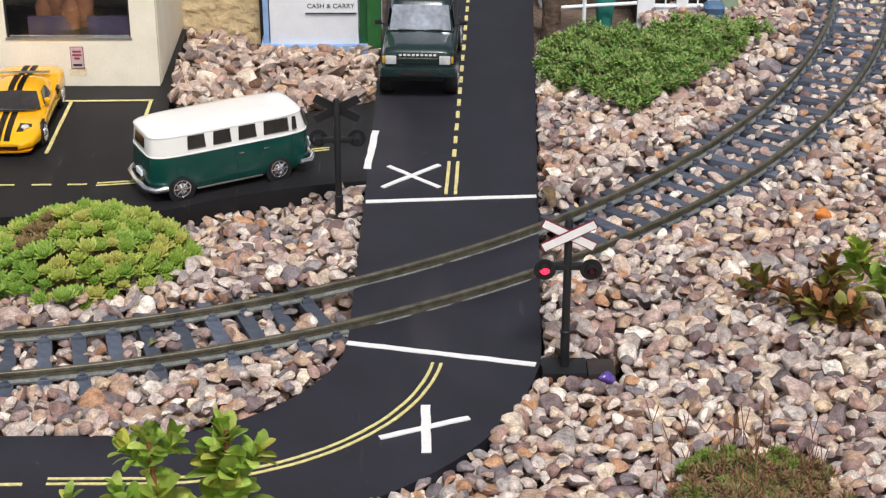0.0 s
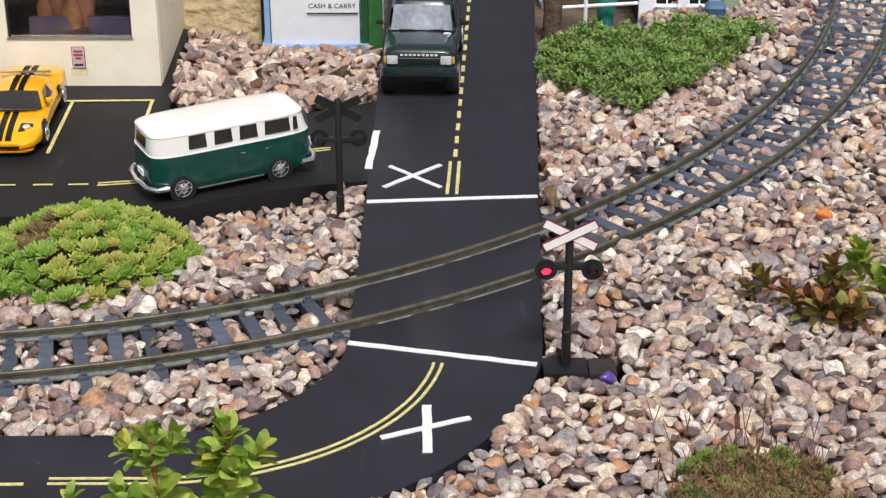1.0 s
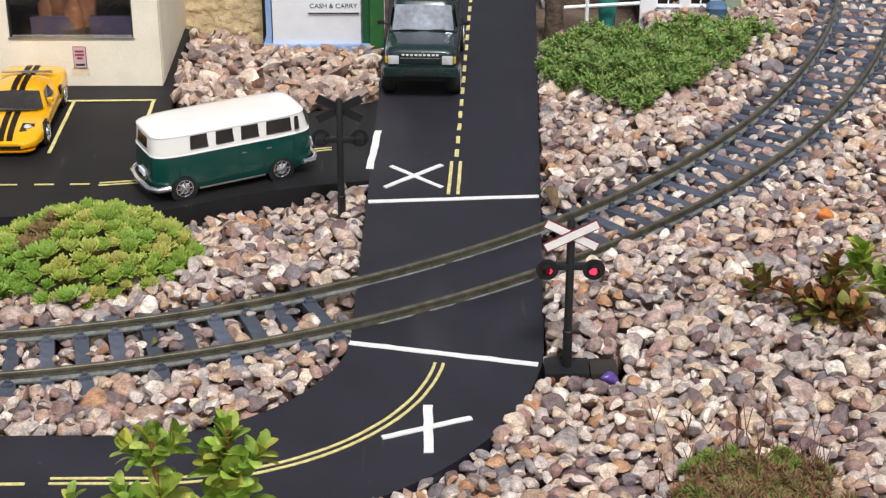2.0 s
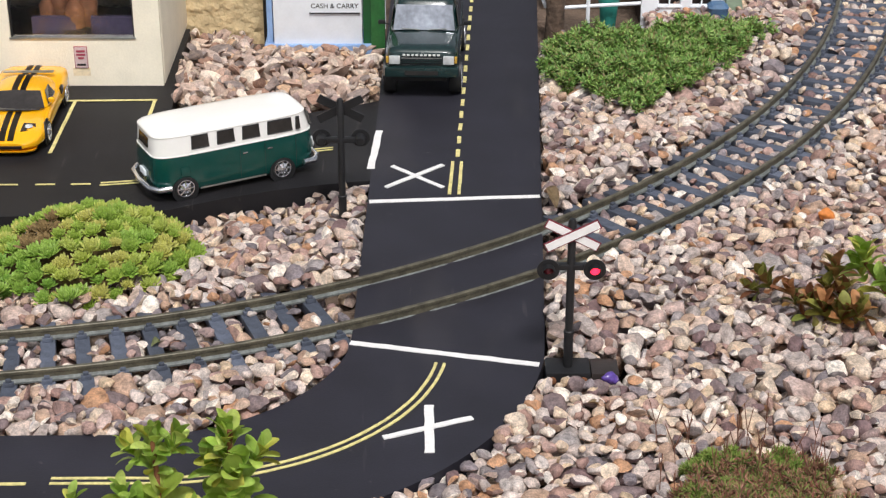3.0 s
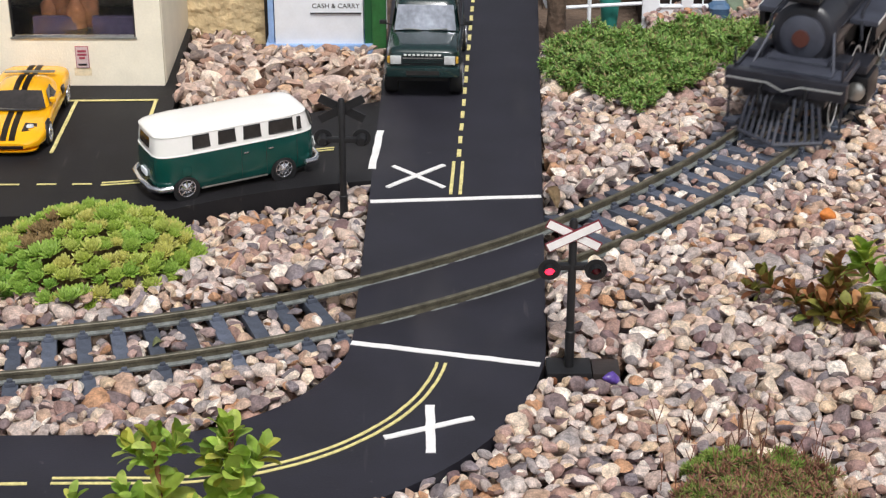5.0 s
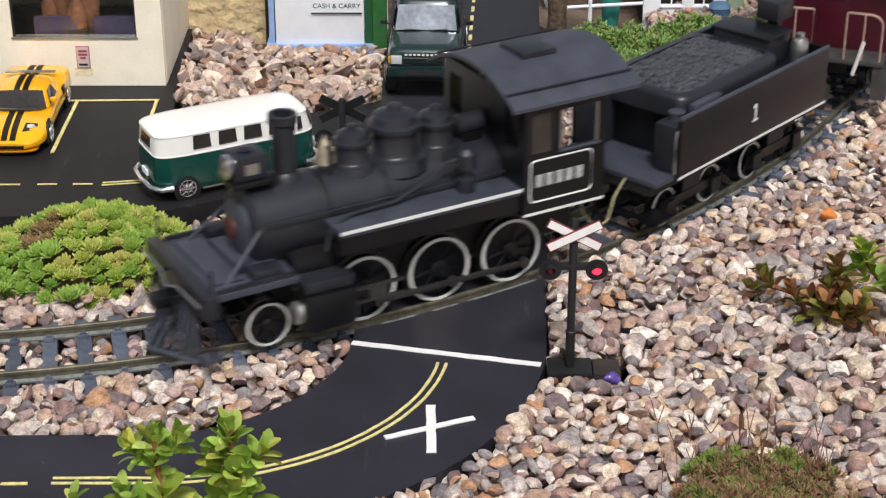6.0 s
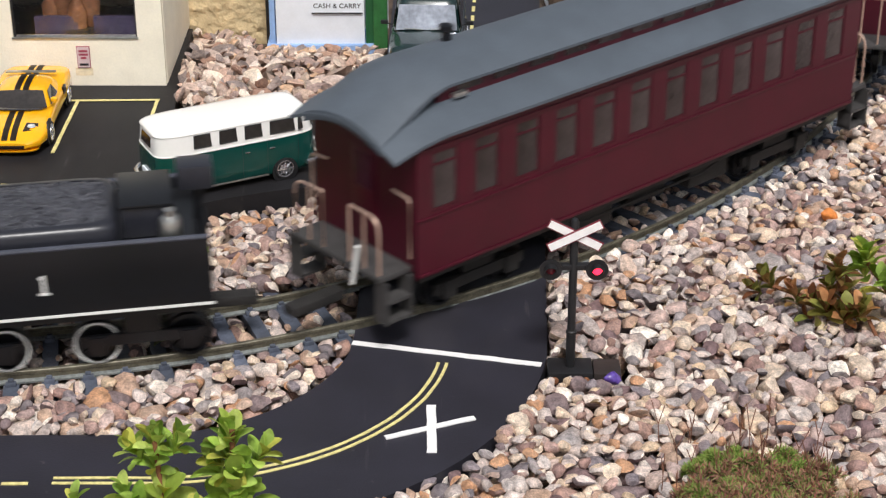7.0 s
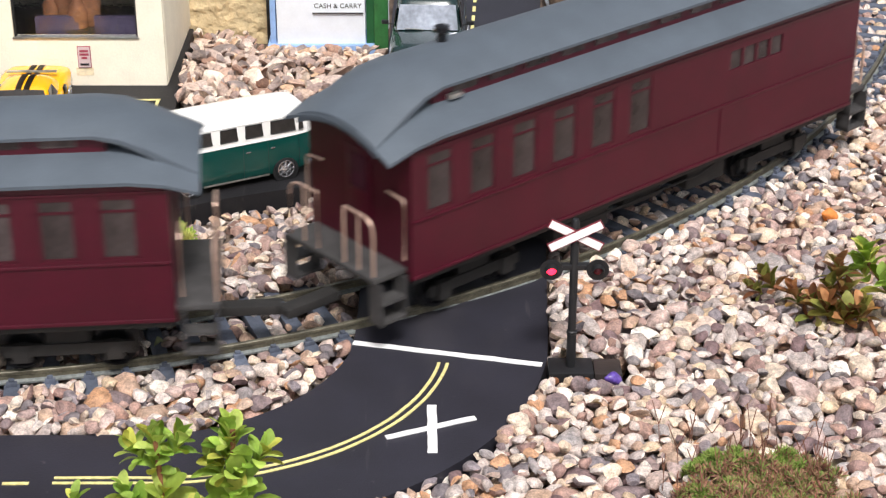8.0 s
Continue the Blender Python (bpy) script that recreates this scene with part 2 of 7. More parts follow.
def part(name, bm, material, parent=None, label="", smooth=True):
    """One mesh object under a thing or under a part."""
    ob = new(name, link(name, bm, material, smooth))
    if parent:
        ob.parent = parent
    return tagged(ob, label)


def again(src, parent, m):
    """Another part on the same mesh."""
    ob = new(src.name.split(".")[0], src.data)
    ob.parent, ob.matrix_basis = parent, m
    return ob


def thing(name, label, category, m=None, group="", kind=""):
    ob = new(name)
    ob.empty_display_size = 0.02
    if m is not None:
        ob.matrix_world = m
    return tagged(ob, label, category, group, kind)


def box(bm, x0, x1, y0, y1, z0, z1, bevel=0.0, m=None):
    r = bmesh.ops.create_cube(bm, size=1.0)
    bmesh.ops.transform(bm, verts=r["verts"], matrix=Matrix.LocRotScale(((x0 + x1) / 2, (y0 + y1) / 2, (z0 + z1) / 2), None, (x1 - x0, y1 - y0, z1 - z0)))
    vs = r["verts"]
    if bevel:
        es = list({e for v in vs for e in v.link_edges})
        out = bmesh.ops.bevel(bm, geom=es, offset=bevel, segments=2, affect="EDGES", profile=0.6)
        vs = list({v for f in out["faces"] for v in f.verts} | {v for v in vs if v.is_valid})
    if m is not None:
        bmesh.ops.transform(bm, verts=vs, matrix=m)
    return bm


def bx(*a, bevel=0.0, m=None):
    return box(bmesh.new(), *a, bevel=bevel, m=m)


def rod(bm, a, b, r0, r1=None, seg=10):
    a, b = Vector(a), Vector(b)
    r1 = r0 if r1 is None else r1
    q = (b - a).to_track_quat("Z", "Y").to_matrix().to_4x4()
    bmesh.ops.create_cone(bm, cap_ends=True, segments=seg, radius1=r0, radius2=r1, depth=(b - a).length,
                          matrix=Matrix.Translation((a + b) / 2) @ q)
    return bm


def pipe(bm, pts, r, seg=8):
    """A bent round bar through the points."""
    rings = []
    pts = [Vector(p) for p in pts]
    for i, p in enumerate(pts):
        d = (pts[min(i + 1, len(pts) - 1)] - pts[max(i - 1, 0)]).normalized()
        q = d.to_track_quat("Z", "Y")
        rings.append([bm.verts.new(p + q @ Vector((r * math.cos(k * math.tau / seg), r * math.sin(k * math.tau / seg), 0))) for k in range(seg)])
    for a, b in zip(rings, rings[1:]):
        for k in range(seg):
            bm.faces.new((a[k], a[(k + 1) % seg], b[(k + 1) % seg], b[k]))
    bm.faces.new(rings[0][::-1])
    bm.faces.new(rings[-1])
    return bm


def loft(bm, rings, ring=False):
    """Joins rings of as many points each, and closes both ends, or the last to the first."""
    vs = [[bm.verts.new(p) for p in ring] for ring in rings]
    n = len(vs[0])
    for a, b in zip(vs, vs[1:] + (vs[:1] if ring else [])):
        for k in range(n):
            bm.faces.new((a[k], a[(k + 1) % n], b[(k + 1) % n], b[k]))
    if not ring:
        bm.faces.new(vs[0][::-1])
        bm.faces.new(vs[-1])
    bmesh.ops.recalc_face_normals(bm, faces=bm.faces)
    return bm


def sup(t, n):
    c, s = math.cos(t), math.sin(t)
    return math.copysign(abs(c) ** (2 / n), c), math.copysign(abs(s) ** (2 / n), s)


def plan_loft(rings, seg=48, bm=None):
    """Rings (z, half length, half width, squareness, shift along x), one over the other."""
    out = []
    for z, hx, hy, n, cx in rings:
        out.append([(cx + hx * sup(k * math.tau / seg, n)[0], hy * sup(k * math.tau / seg, n)[1], z) for k in range(seg)])
    return loft(bm or bmesh.new(), out)


def long_loft(rings, seg=32):
    """Rings (x, half width, bottom, top, squareness), one behind the other."""
    out = []
    for x, hw, z0, z1, n in rings:
        out.append([(x, hw * sup(k * math.tau / seg, n)[0], (z0 + z1) / 2 + (z1 - z0) / 2 * sup(k * math.tau / seg, n)[1]) for k in range(seg)])
    return loft(bmesh.new(), out)


def lathe(profile, m=None, seg=24, bm=None, ring=False):
    """Turns (radius, height) round the z axis."""
    bm = bm or bmesh.new()
    return_rings = [[Vector((r * math.cos(k * math.tau / seg), r * math.sin(k * math.tau / seg), z)) for k in range(seg)] for r, z in profile]
    if m is not None:
        return_rings = [[m @ p for p in ring] for ring in return_rings]
    return loft(bm, return_rings, ring)


def prism(pts, z0, z1, bevel=0.0):
    bm = bmesh.new()
    f = bm.faces.new([bm.verts.new((x, y, z1)) for x, y in pts])
    if f.normal.z < 0 or sum(a[0] * b[1] - b[0] * a[1] for a, b in zip(pts, pts[1:] + pts[:1])) < 0:
        bmesh.ops.reverse_faces(bm, faces=[f])
    r = bmesh.ops.extrude_face_region(bm, geom=[f])
    low = [v for v in r["geom"] if isinstance(v, bmesh.types.BMVert)]
    bmesh.ops.translate(bm, verts=low, vec=(0, 0, z0 - z1))
    bmesh.ops.recalc_face_normals(bm, faces=bm.faces)
    return bm


def ribbon(left, right, z0, z1):
    """A flat strip with thickness between two lines of as many points."""
    bm = bmesh.new()
    t = [[bm.verts.new((x, y, z)) for x, y in line] for line, z in ((left, z1), (right, z1), (right, z0), (left, z0))]
    for i in range(len(left) - 1):
        for a, b in ((0, 1), (1, 2), (2, 3), (3, 0)):
            bm.faces.new((t[a][i], t[b][i], t[b][i + 1], t[a][i + 1]))
    bm.faces.new([t[k][0] for k in range(4)])
    bm.faces.new([t[k][-1] for k in range(4)])
    bmesh.ops.recalc_face_normals(bm, faces=bm.faces)
    return bm


def lettering(text, size, depth=0.0003):
    cu = bpy.data.curves.new("lettering", "FONT")
    cu.body, cu.size, cu.extrude = text, size, depth
    cu.align_x, cu.align_y = "CENTER", "CENTER"
    ob = bpy.data.objects.new("lettering", cu)
    scene.collection.objects.link(ob)
    me = bpy.data.meshes.new_from_object(ob.evaluated_get(bpy.context.evaluated_depsgraph_get()))
    bpy.data.objects.remove(ob)
    return me


def scatter(name, templates, picks, mats, material):
    """Many small pieces in one mesh: templates (verts, triangles), for each piece a template's number and a 4 x 4 matrix."""
    vs, fs, base = [], [], 0
    for k, m in zip(picks, mats):
        v, f = templates[k]
        vs.append(v @ m[:3, :3].T + m[:3, 3])
        fs.append(f + base)
        base += len(v)
    v, f = np.concatenate(vs), np.concatenate(fs)
    me = bpy.data.meshes.new(name)
    me.vertices.add(len(v))
    me.vertices.foreach_set("co", v.astype(np.float32).ravel())
    me.loops.add(f.size)
    me.loops.foreach_set("vertex_index", f.astype(np.int32).ravel())
    me.polygons.add(len(f))
    me.polygons.foreach_set("loop_start", np.arange(0, f.size, 3, dtype=np.int32))
    me.polygons.foreach_set("use_smooth", np.ones(len(f), dtype=bool))
    me.update(calc_edges=True)
    me.validate()
    me.set_sharp_from_angle(angle=radians(34))
    me.materials.append(material)
    return new(name, me)


def turn(rx, ry, rz):
    return np.array(Euler((rx, ry, rz)).to_matrix())


def as4(r, p):
    m = np.eye(4)
    m[:3, :3], m[:3, 3] = r, p
    return m


# ---- the line of the railway: heading against length ----
LINE_S = np.arange(-1.8, 6.0, 0.002)
_c = np.clip(LINE_S, 0.0, 1.3)
LINE_H = 0.0737 + 1.5932 * _c - 0.3299 * _c * _c
LINE_X = np.concatenate(([0.0], np.cumsum(np.cos(LINE_H[:-1]) * 0.002)))
LINE_Y = np.concatenate(([0.0], np.cumsum(np.sin(LINE_H[:-1]) * 0.002)))
LINE_X += -0.30 - np.interp(0, LINE_S, LINE_X)
LINE_Y += -0.1475 - np.interp(0, LINE_S, LINE_Y)
RAIL_TOP = 0.006
TIE_SHIFT = -0.0074


def line_at(s, off=0.0):
    """Place and heading on the line; off: to its left."""
    h = float(np.interp(s, LINE_S, LINE_H))
    return float(np.interp(s, LINE_S, LINE_X)) - math.sin(h) * off, float(np.interp(s, LINE_S, LINE_Y)) + math.cos(h) * off, h


# ---- road and parking slab outlines ----
TURN_C = (-0.150, -0.125)


def road_edge(kind):
    """The road's line from far to near, then round the bend to the left. kind: left, right or middle."""
    out = []
    for i in range(13):
        y = 1.6 - i * (1.6 + 0.115) / 12
        out.append(({"left": -0.0515 + 0.012 * y, "right": 0.0645 + 0.039 * y, "middle": 0.0045 + 0.0437 * y}[kind], y))
    for i in range(1, 25):
        a = i * 90 / 24
        ra = radians(a)
        r = {"left": 0.0965 - 0.006 * math.sin(2 * ra), "right": 0.2100 - 0.00028 * min(a, 52) + 0.0002 * max(0, a - 52), "middle": 0.1515 - 0.010 * math.sin(ra) ** 2}[kind]
        out.append((TURN_C[0] + r * math.cos(ra), TURN_C[1] - r * math.sin(ra)))
    x, y = out[-1]
    out += [(x - 0.25, y - 0.002), (x - 0.6, y - 0.004)]
    return out


LOT = [(-0.70, 0.040), (-0.45, 0.044), (-0.295, 0.049), (-0.258, 0.0515), (-0.215, 0.0545), (-0.183, 0.060), (-0.148, 0.078), (-0.118, 0.090),
       (-0.085, 0.100), (-0.0470, 0.1085), (-0.0470, 0.2560), (-0.104, 0.230), (-0.150, 0.232), (-0.2055, 0.240), (-0.2120, 0.330), (-0.2140, 0.420), (-0.70, 0.420)]


def inside(poly, x, y):
    x, y = np.asarray(x, float), np.asarray(y, float)
    r = np.zeros(x.shape, bool)
    for (x0, y0), (x1, y1) in zip(poly, poly[1:] + poly[:1]):
        if y0 != y1:
            r ^= ((y0 > y) != (y1 > y)) & (x < (x1 - x0) * (y - y0) / (y1 - y0) + x0)
    return r


ROAD = road_edge("right") + road_edge("left")[::-1]


# ---- ground, road, parking slab ----
def build_ground():
    bm = bmesh.new()
    bmesh.ops.create_grid(bm, x_segments=8, y_segments=8, size=40)
    bmesh.ops.translate(bm, verts=bm.verts, vec=(0, 0, -0.018))
    tagged(part("ground", bm, M_GROUND), "stony brown garden soil under the gravel", "ground", kind="structure")
    road = tagged(part("road", ribbon(road_edge("left"), road_edge("right"), -0.0165, 0.0), M_ROAD), "smooth dark painted model road with a bend", "road", kind="structure")
    for k in range(2):
        road.data.materials.append(M_SLAB)
    bed = bmesh.new()
    bmesh.ops.create_grid(bed, x_segments=2, y_segments=2, size=0.5)
    bmesh.ops.transform(bed, verts=bed.verts, matrix=Matrix.Translation((0.03, 0.10, -0.0174)) @ Matrix.Diagonal((1.0, 1.05, 1, 1)))
    tagged(part("soil_bed", bed, M_SOIL), "dark bare soil below the stones", "soil", kind="structure")
    lot = part("pavement", prism(LOT, -0.0165, -0.0004), M_LOT)
    tagged(lot, "dark parking lot slab beside the road", "pavement", kind="structure")
    return road, lot


def strip(points, width, z0=0.0001, z1=0.0006):
    """A painted line along the points, its edges a little unsteady."""
    l, r = [], []
    for i, p in enumerate(points):
        a, b = Vector(points[max(i - 1, 0)]), Vector(points[min(i + 1, len(points) - 1)])
        d = (b - a).normalized()
        w = width / 2 * (1 + 0.14 * noise.noise(Vector((p[0] * 130, p[1] * 130, 0))))
        o = 0.12 * width * noise.noise(Vector((p[0] * 90, p[1] * 90, 5)))
        l.append((p[0] - d.y * (w + o), p[1] + d.x * (w + o)))
        r.append((p[0] + d.y * (w - o), p[1] - d.x * (w - o)))
    return ribbon(l, r, z0, z1)


def between(a, b, n=16):
    return [(a[0] + (b[0] - a[0]) * i / n, a[1] + (b[1] - a[1]) * i / n) for i in range(n + 1)]


def build_markings(road, lot):
    for a, b in (((-0.0495, 0.0715), (0.0665, 0.0800)), ((-0.0535, -0.1225), (0.0550, -0.1480))):
        part("stop_line", strip(between(a, b), 0.0044), M_WHITE, road)
    crosses = (((-0.0355, 0.131), (0.0005, 0.0945)), ((-0.039, 0.0945), (0.0005, 0.1325)), ((-0.0072, -0.1920), (-0.0068, -0.2395)), ((-0.0315, -0.2250), (0.0162, -0.2050)))
    for i, (a, b) in enumerate(crosses):
        lift = 0.0003 * (i % 2)
        part("cross_stroke", strip(between(a, b), 0.0052 if i == 2 else 0.0036, 0.0001, 0.0006 + lift), M_WHITE, road)
    # dashes along the middle of the straight
    mid = lambda y: (0.0045 + 0.0437 * y, y)
    y = 0.1475
    while y < 0.9:
        part("centre_dash", strip(between(mid(y), mid(y + 0.0125), 4), 0.0028), M_YELLOW, road)
        y += 0.0243
    for o in (-0.0032, 0.0032):
        part("centre_line", strip([(x + o, yy) for x, yy in between(mid(0.0835), mid(0.1385))], 0.0023), M_YELLOW, road)
        bend = []
        for i in range(41):
            a = radians(8 + i * 82 / 40)
            r = 0.1505 - 0.010 * math.sin(a) ** 2 + o * 0.75
            bend.append((TURN_C[0] + r * math.cos(a), TURN_C[1] - r * math.sin(a)))
        bend += [(bend[-1][0] - 0.005 * i, bend[-1][1]) for i in range(1, 11)]
        part("bend_line", strip(bend, 0.0018), M_YELLOW, road)
    for x in (-0.2255, -0.255, -0.285):
        part("centre_dash", strip(between((x, -0.2685), (x + 0.0135, -0.2683), 4), 0.0022), M_YELLOW, road)
    # lot: side road's stop line, bays, its own centre dashes
    part("stop_line", strip(between((-0.0505, 0.126), (-0.0465, 0.195)), 0.0052), M_WHITE, lot)
    for a, b, w in (((-0.36, 0.2530), (-0.219, 0.2560), 0.0024), ((-0.2815, 0.2540), (-0.2815, 0.154), 0.0026), ((-0.2205, 0.2560), (-0.2205, 0.170), 0.0026)):
        part("bay_line", strip(between(a, b), w), M_YELLOW, lot)
    for x in (-0.3065, -0.281, -0.2565, -0.338):
        part("centre_dash", strip(between((x, 0.0990 + 0.02 * (x + 0.3)), (x + 0.0135, 0.0993 + 0.02 * (x + 0.3)), 4), 0.0016), M_YELLOW, lot)
    for o in (-0.0018, 0.0022):
        part("centre_line", strip(between((-0.2365, 0.1000 + o), (-0.190, 0.1075 + o)), 0.0014), M_YELLOW, lot)
        part("centre_line", strip(between((-0.094, 0.158 + o), (-0.079, 0.162 + o)), 0.0012), M_YELLOW, lot)


# ---- railway track ----
def build_track():
    track = thing("railway_track", "curved model railway track with weathered rails on grey sleepers", "railway track", kind="structure")
    prof = [(-0.0008, -0.0012), (0.0008, -0.0012), (0.0008, 0.0034), (0.0014, 0.0040), (0.0014, 0.0057), (0.0010, 0.0061),
            (-0.0010, 0.0061), (-0.0014, 0.0057), (-0.0014, 0.0040), (-0.0008, 0.0034)]
    foot = [(-0.0027, -0.0024), (0.0027, -0.0024), (0.0027, -0.0012), (0.0013, -0.0002), (-0.0013, -0.0002), (-0.0027, -0.0012)]
    for side in (-0.0240, 0.0240):
        rail = None
        for name, shape, m in (("rail", prof, M_RAIL), ("rail_foot", foot, M_FOOT)):
            rings = []
            for s in np.concatenate((np.arange(-1.7, 0.1, 0.012), np.arange(0.1, 0.5, 0.003), np.arange(0.5, 5.9, 0.012))):
                x, y, h = line_at(s, side)
                lift = 0.0
                if name == "rail_foot":
                    # sunk unevenly into the road where it crosses
                    over = bool(inside(ROAD, x, y))
                    lift = 0.0011 + (0.0022 * min(0.0, noise.noise(Vector((s * 75, side * 400, 0))) + 0.10) - 0.0004 if over else 0.0)
                rings.append([(x - math.sin(h) * o, y + math.cos(h) * o, z + lift) for o, z in shape])
            ob = part(name, loft(bmesh.new(), rings), m, rail or track)
            rail = rail or ob

    def tie():
        bm = bx(-0.0045, 0.0045, -0.0445, 0.0445, -0.0085, -0.0016, bevel=0.0007)
        for o in (-0.024, 0.024):
            for e in (-1, 1):
                box(bm, -0.0030, 0.0030, o + e * 0.0038 - 0.0014, o + e * 0.0038 + 0.0014, -0.0017, 0.0010, bevel=0.0004)
                box(bm, -0.0016, 0.0016, o + e * 0.0030 - 0.0012, o + e * 0.0030 + 0.0012, 0.0008, 0.0026, bevel=0.0004)
        return bm
    first = None
    far, tv = [], None
    for i in range(-76, 285):
        s = i * 0.0204 + TIE_SHIFT
        x, y, h = line_at(s)
        if any(bool(inside(ROAD, *line_at(s, o)[:2])) for o in (-0.030, -0.018, 0.0, 0.018, 0.030)):
            continue
        m = Matrix.Translation((x, y, 0)) @ Matrix.Rotation(h + 0.03 * noise.noise(Vector((s * 40, 0, 0))), 4, "Z")
        if -0.12 < s < 1.25:
            if first is None:
                first = part("sleeper", tie(), M_TIE, track)
                first.matrix_basis = m
            else:
                again(first, track, m)
        else:
            far.append(np.array(m))
    me = first.data
    me.calc_loop_triangles()
    v = np.array([p.co[:] for p in me.vertices])
    f = np.array([t.vertices[:] for t in me.loop_triangles])
    ob = scatter("sleepers", [(v, f)], [0] * len(far), far, M_TIES)
    ob.parent = track
    tagged(ob, "grey sleepers of the distant line", kind="stuff")
    return track


# ---- gravel: stones dropped one on another ----
def stone_templates(n, angular, sub=2):
    out = []
    for k in range(n):
        bm = bmesh.new()
        bmesh.ops.create_icosphere(bm, subdivisions=sub, radius=1.0)
        off = Vector((k * 7.3, k * 3.1, 11.0))
        rnd = random.Random(k + 100 * angular)
        cuts = [(Vector((rnd.gauss(0, 1), rnd.gauss(0, 1), rnd.gauss(0, 1))).normalized(), rnd.uniform(0.26, 0.66) if angular > 1 else rnd.uniform(0.40, 0.78)) for _ in range(8 if angular > 1 else 6 + 4 * angular)]
        for v in bm.verts:
            p = v.co.copy()
            p *= 1 + 0.22 * noise.noise(p * 0.9 + off) + 0.07 * noise.noise(p * 2.3 + off)
            for d, c in cuts:
                q = p.dot(d) - c
                if q > 0:
                    p -= d * q * (0.97 if angular else 0.82)
            v.co = p
        bm.normal_update()
        v = np.array([x.co[:] for x in bm.verts])
        f = np.array([[x.index for x in t.verts] for t in bm.faces])
        v -= (v.max(0) + v.min(0)) / 2
        v /= np.abs(v).max(0)
        bm.free()
        out.append((v, f))
    return out


CELL = 0.0016
GX0, GX1, GY0, GY1 = -0.40, 0.56, -0.40, 0.66


def build_gravel():
    rng = np.random.default_rng(4)
    nx, ny = int((GX1 - GX0) / CELL), int((GY1 - GY0) / CELL)
    gx, gy = np.meshgrid(GX0 + (np.arange(nx) + 0.5) * CELL, GY0 + (np.arange(ny) + 0.5) * CELL, indexing="ij")
    hm = np.full((nx, ny), -0.018)
    roll = 0.004 * np.sin(gx * 9 + 1) * np.cos(gy * 8)
    hm += roll * 0.5
    blocked = inside(ROAD, gx, gy) | inside(LOT, gx, gy)
    blocked |= (gx > -0.16) & (gx < -0.03) & (gy > 0.385)
    blocked |= (gx < -0.14) & (gy > 0.425)
    blocked |= (gx > 0.084) & (gx < 0.175) & (gy > 0.412 + 0.012 * np.sin(gx * 260))
    # distance from the line, by its nearest point
    ls = np.arange(-0.4, 1.6, 0.01)
    lx, ly, lh = np.array([line_at(s) for s in ls]).T
    dist = np.full((nx, ny), 9.0)
    side = np.zeros((nx, ny))
    for x, y, h in zip(lx, ly, lh):
        d = np.hypot(gx - x, gy - y)
        near = d < dist
        dist[near] = d[near]
        side[near] = (-(gx - x) * np.sin(h) + (gy - y) * np.cos(h))[near]
    roof = np.where(np.abs(side) < 0.043, -0.0008, 0.0045 + 2 * roll)
    roof = np.where((np.abs(side) < 0.0275) & (np.abs(side) > 0.0195), -0.012, roof)
    roof = np.where((gx < -0.045) & (gy < 0.14), np.minimum(roof, 0.0035 - 0.0155 * np.clip((gy + 0.030) / 0.070, 0, 1) * np.clip((-0.045 - gx) / 0.06, 0.25, 1)), roof)
    blocked |= (gx > 0.0570) & (gx < 0.1000) & (gy > -0.1660) & (gy < -0.1460)
    rock = (gx < -0.03) & (gy > 0.20)
    roof = np.where(rock, np.where(gy > 0.352, -0.004, 0.006), roof)
    for i in range(-10, 66):
        x, y, h = line_at(i * 0.0204 + TIE_SHIFT)
        u, w = (gx - x) * math.cos(h) + (gy - y) * math.sin(h), -(gx - x) * math.sin(h) + (gy - y) * math.cos(h)
        on = (np.abs(u) < 0.0050) & (np.abs(w) < 0.0450)
        hm[on] = -0.0016
        if not (i % 5 == 1 or i % 7 == 3):
            roof[on & (np.abs(w) < 0.036 + 0.008 * ((i * 7) % 3 - 1))] = -0.0100
    free = ~blocked
    # keep to what lies about the view
    view = (np.abs(gx) < 0.245 + 0.265 * (gy + 0.40)) & (gy < 0.60)
    free &= view
    cand = np.argwhere(free)
    round_t, rock_t = stone_templates(3, 0) + stone_templates(9, 1), stone_templates(10, 2)
    lists = {"gravel": ([], []), "rocks": ([], [])}
    single, loose = [], []
    fails = 0
    for n in range(26000):
        pick = cand[rng.integers(0, len(cand), 5)]
        i, j = pick[np.argmin(hm[pick[:, 0], pick[:, 1]] - roof[pick[:, 0], pick[:, 1]])]
        big = rock[i, j]
        x, y = GX0 + (i + rng.random()) * CELL, GY0 + (j + rng.random()) * CELL
        a = (0.0076 if big else 0.0067) * math.exp(rng.normal(0, 0.34 if big else 0.27))
        if n > 9000:
            a *= 0.78
        if abs(side[i, j]) < 0.043:
            a = min(a, 0.0078)
        a = min(a, 0.0150 if big else 0.0112)
        b, c = a * rng.uniform(0.55, 0.95), a * rng.uniform(0.42, 0.78)
        if big:
            b, c = a * rng.uniform(0.45, 0.80), a * rng.uniform(0.30, 0.62)
        k = int(math.ceil(a / CELL))
        i0, i1, j0, j1 = max(i - k, 0), min(i + k + 1, nx), max(j - k, 0), min(j + k + 1, ny)
        yaw = rng.uniform(0, math.pi)
        dx, dy = gx[i0:i1, j0:j1] - x, gy[i0:i1, j0:j1] - y
        u, w = (dx * math.cos(yaw) + dy * math.sin(yaw)) / a, (-dx * math.sin(yaw) + dy * math.cos(yaw)) / b
        q = 1 - u * u - w * w
        foot = q > 0
        core = q > 0.12
        if blocked[i0:i1, j0:j1][core].any():
            continue
        cap = np.sqrt(np.maximum(q, 0)) * c
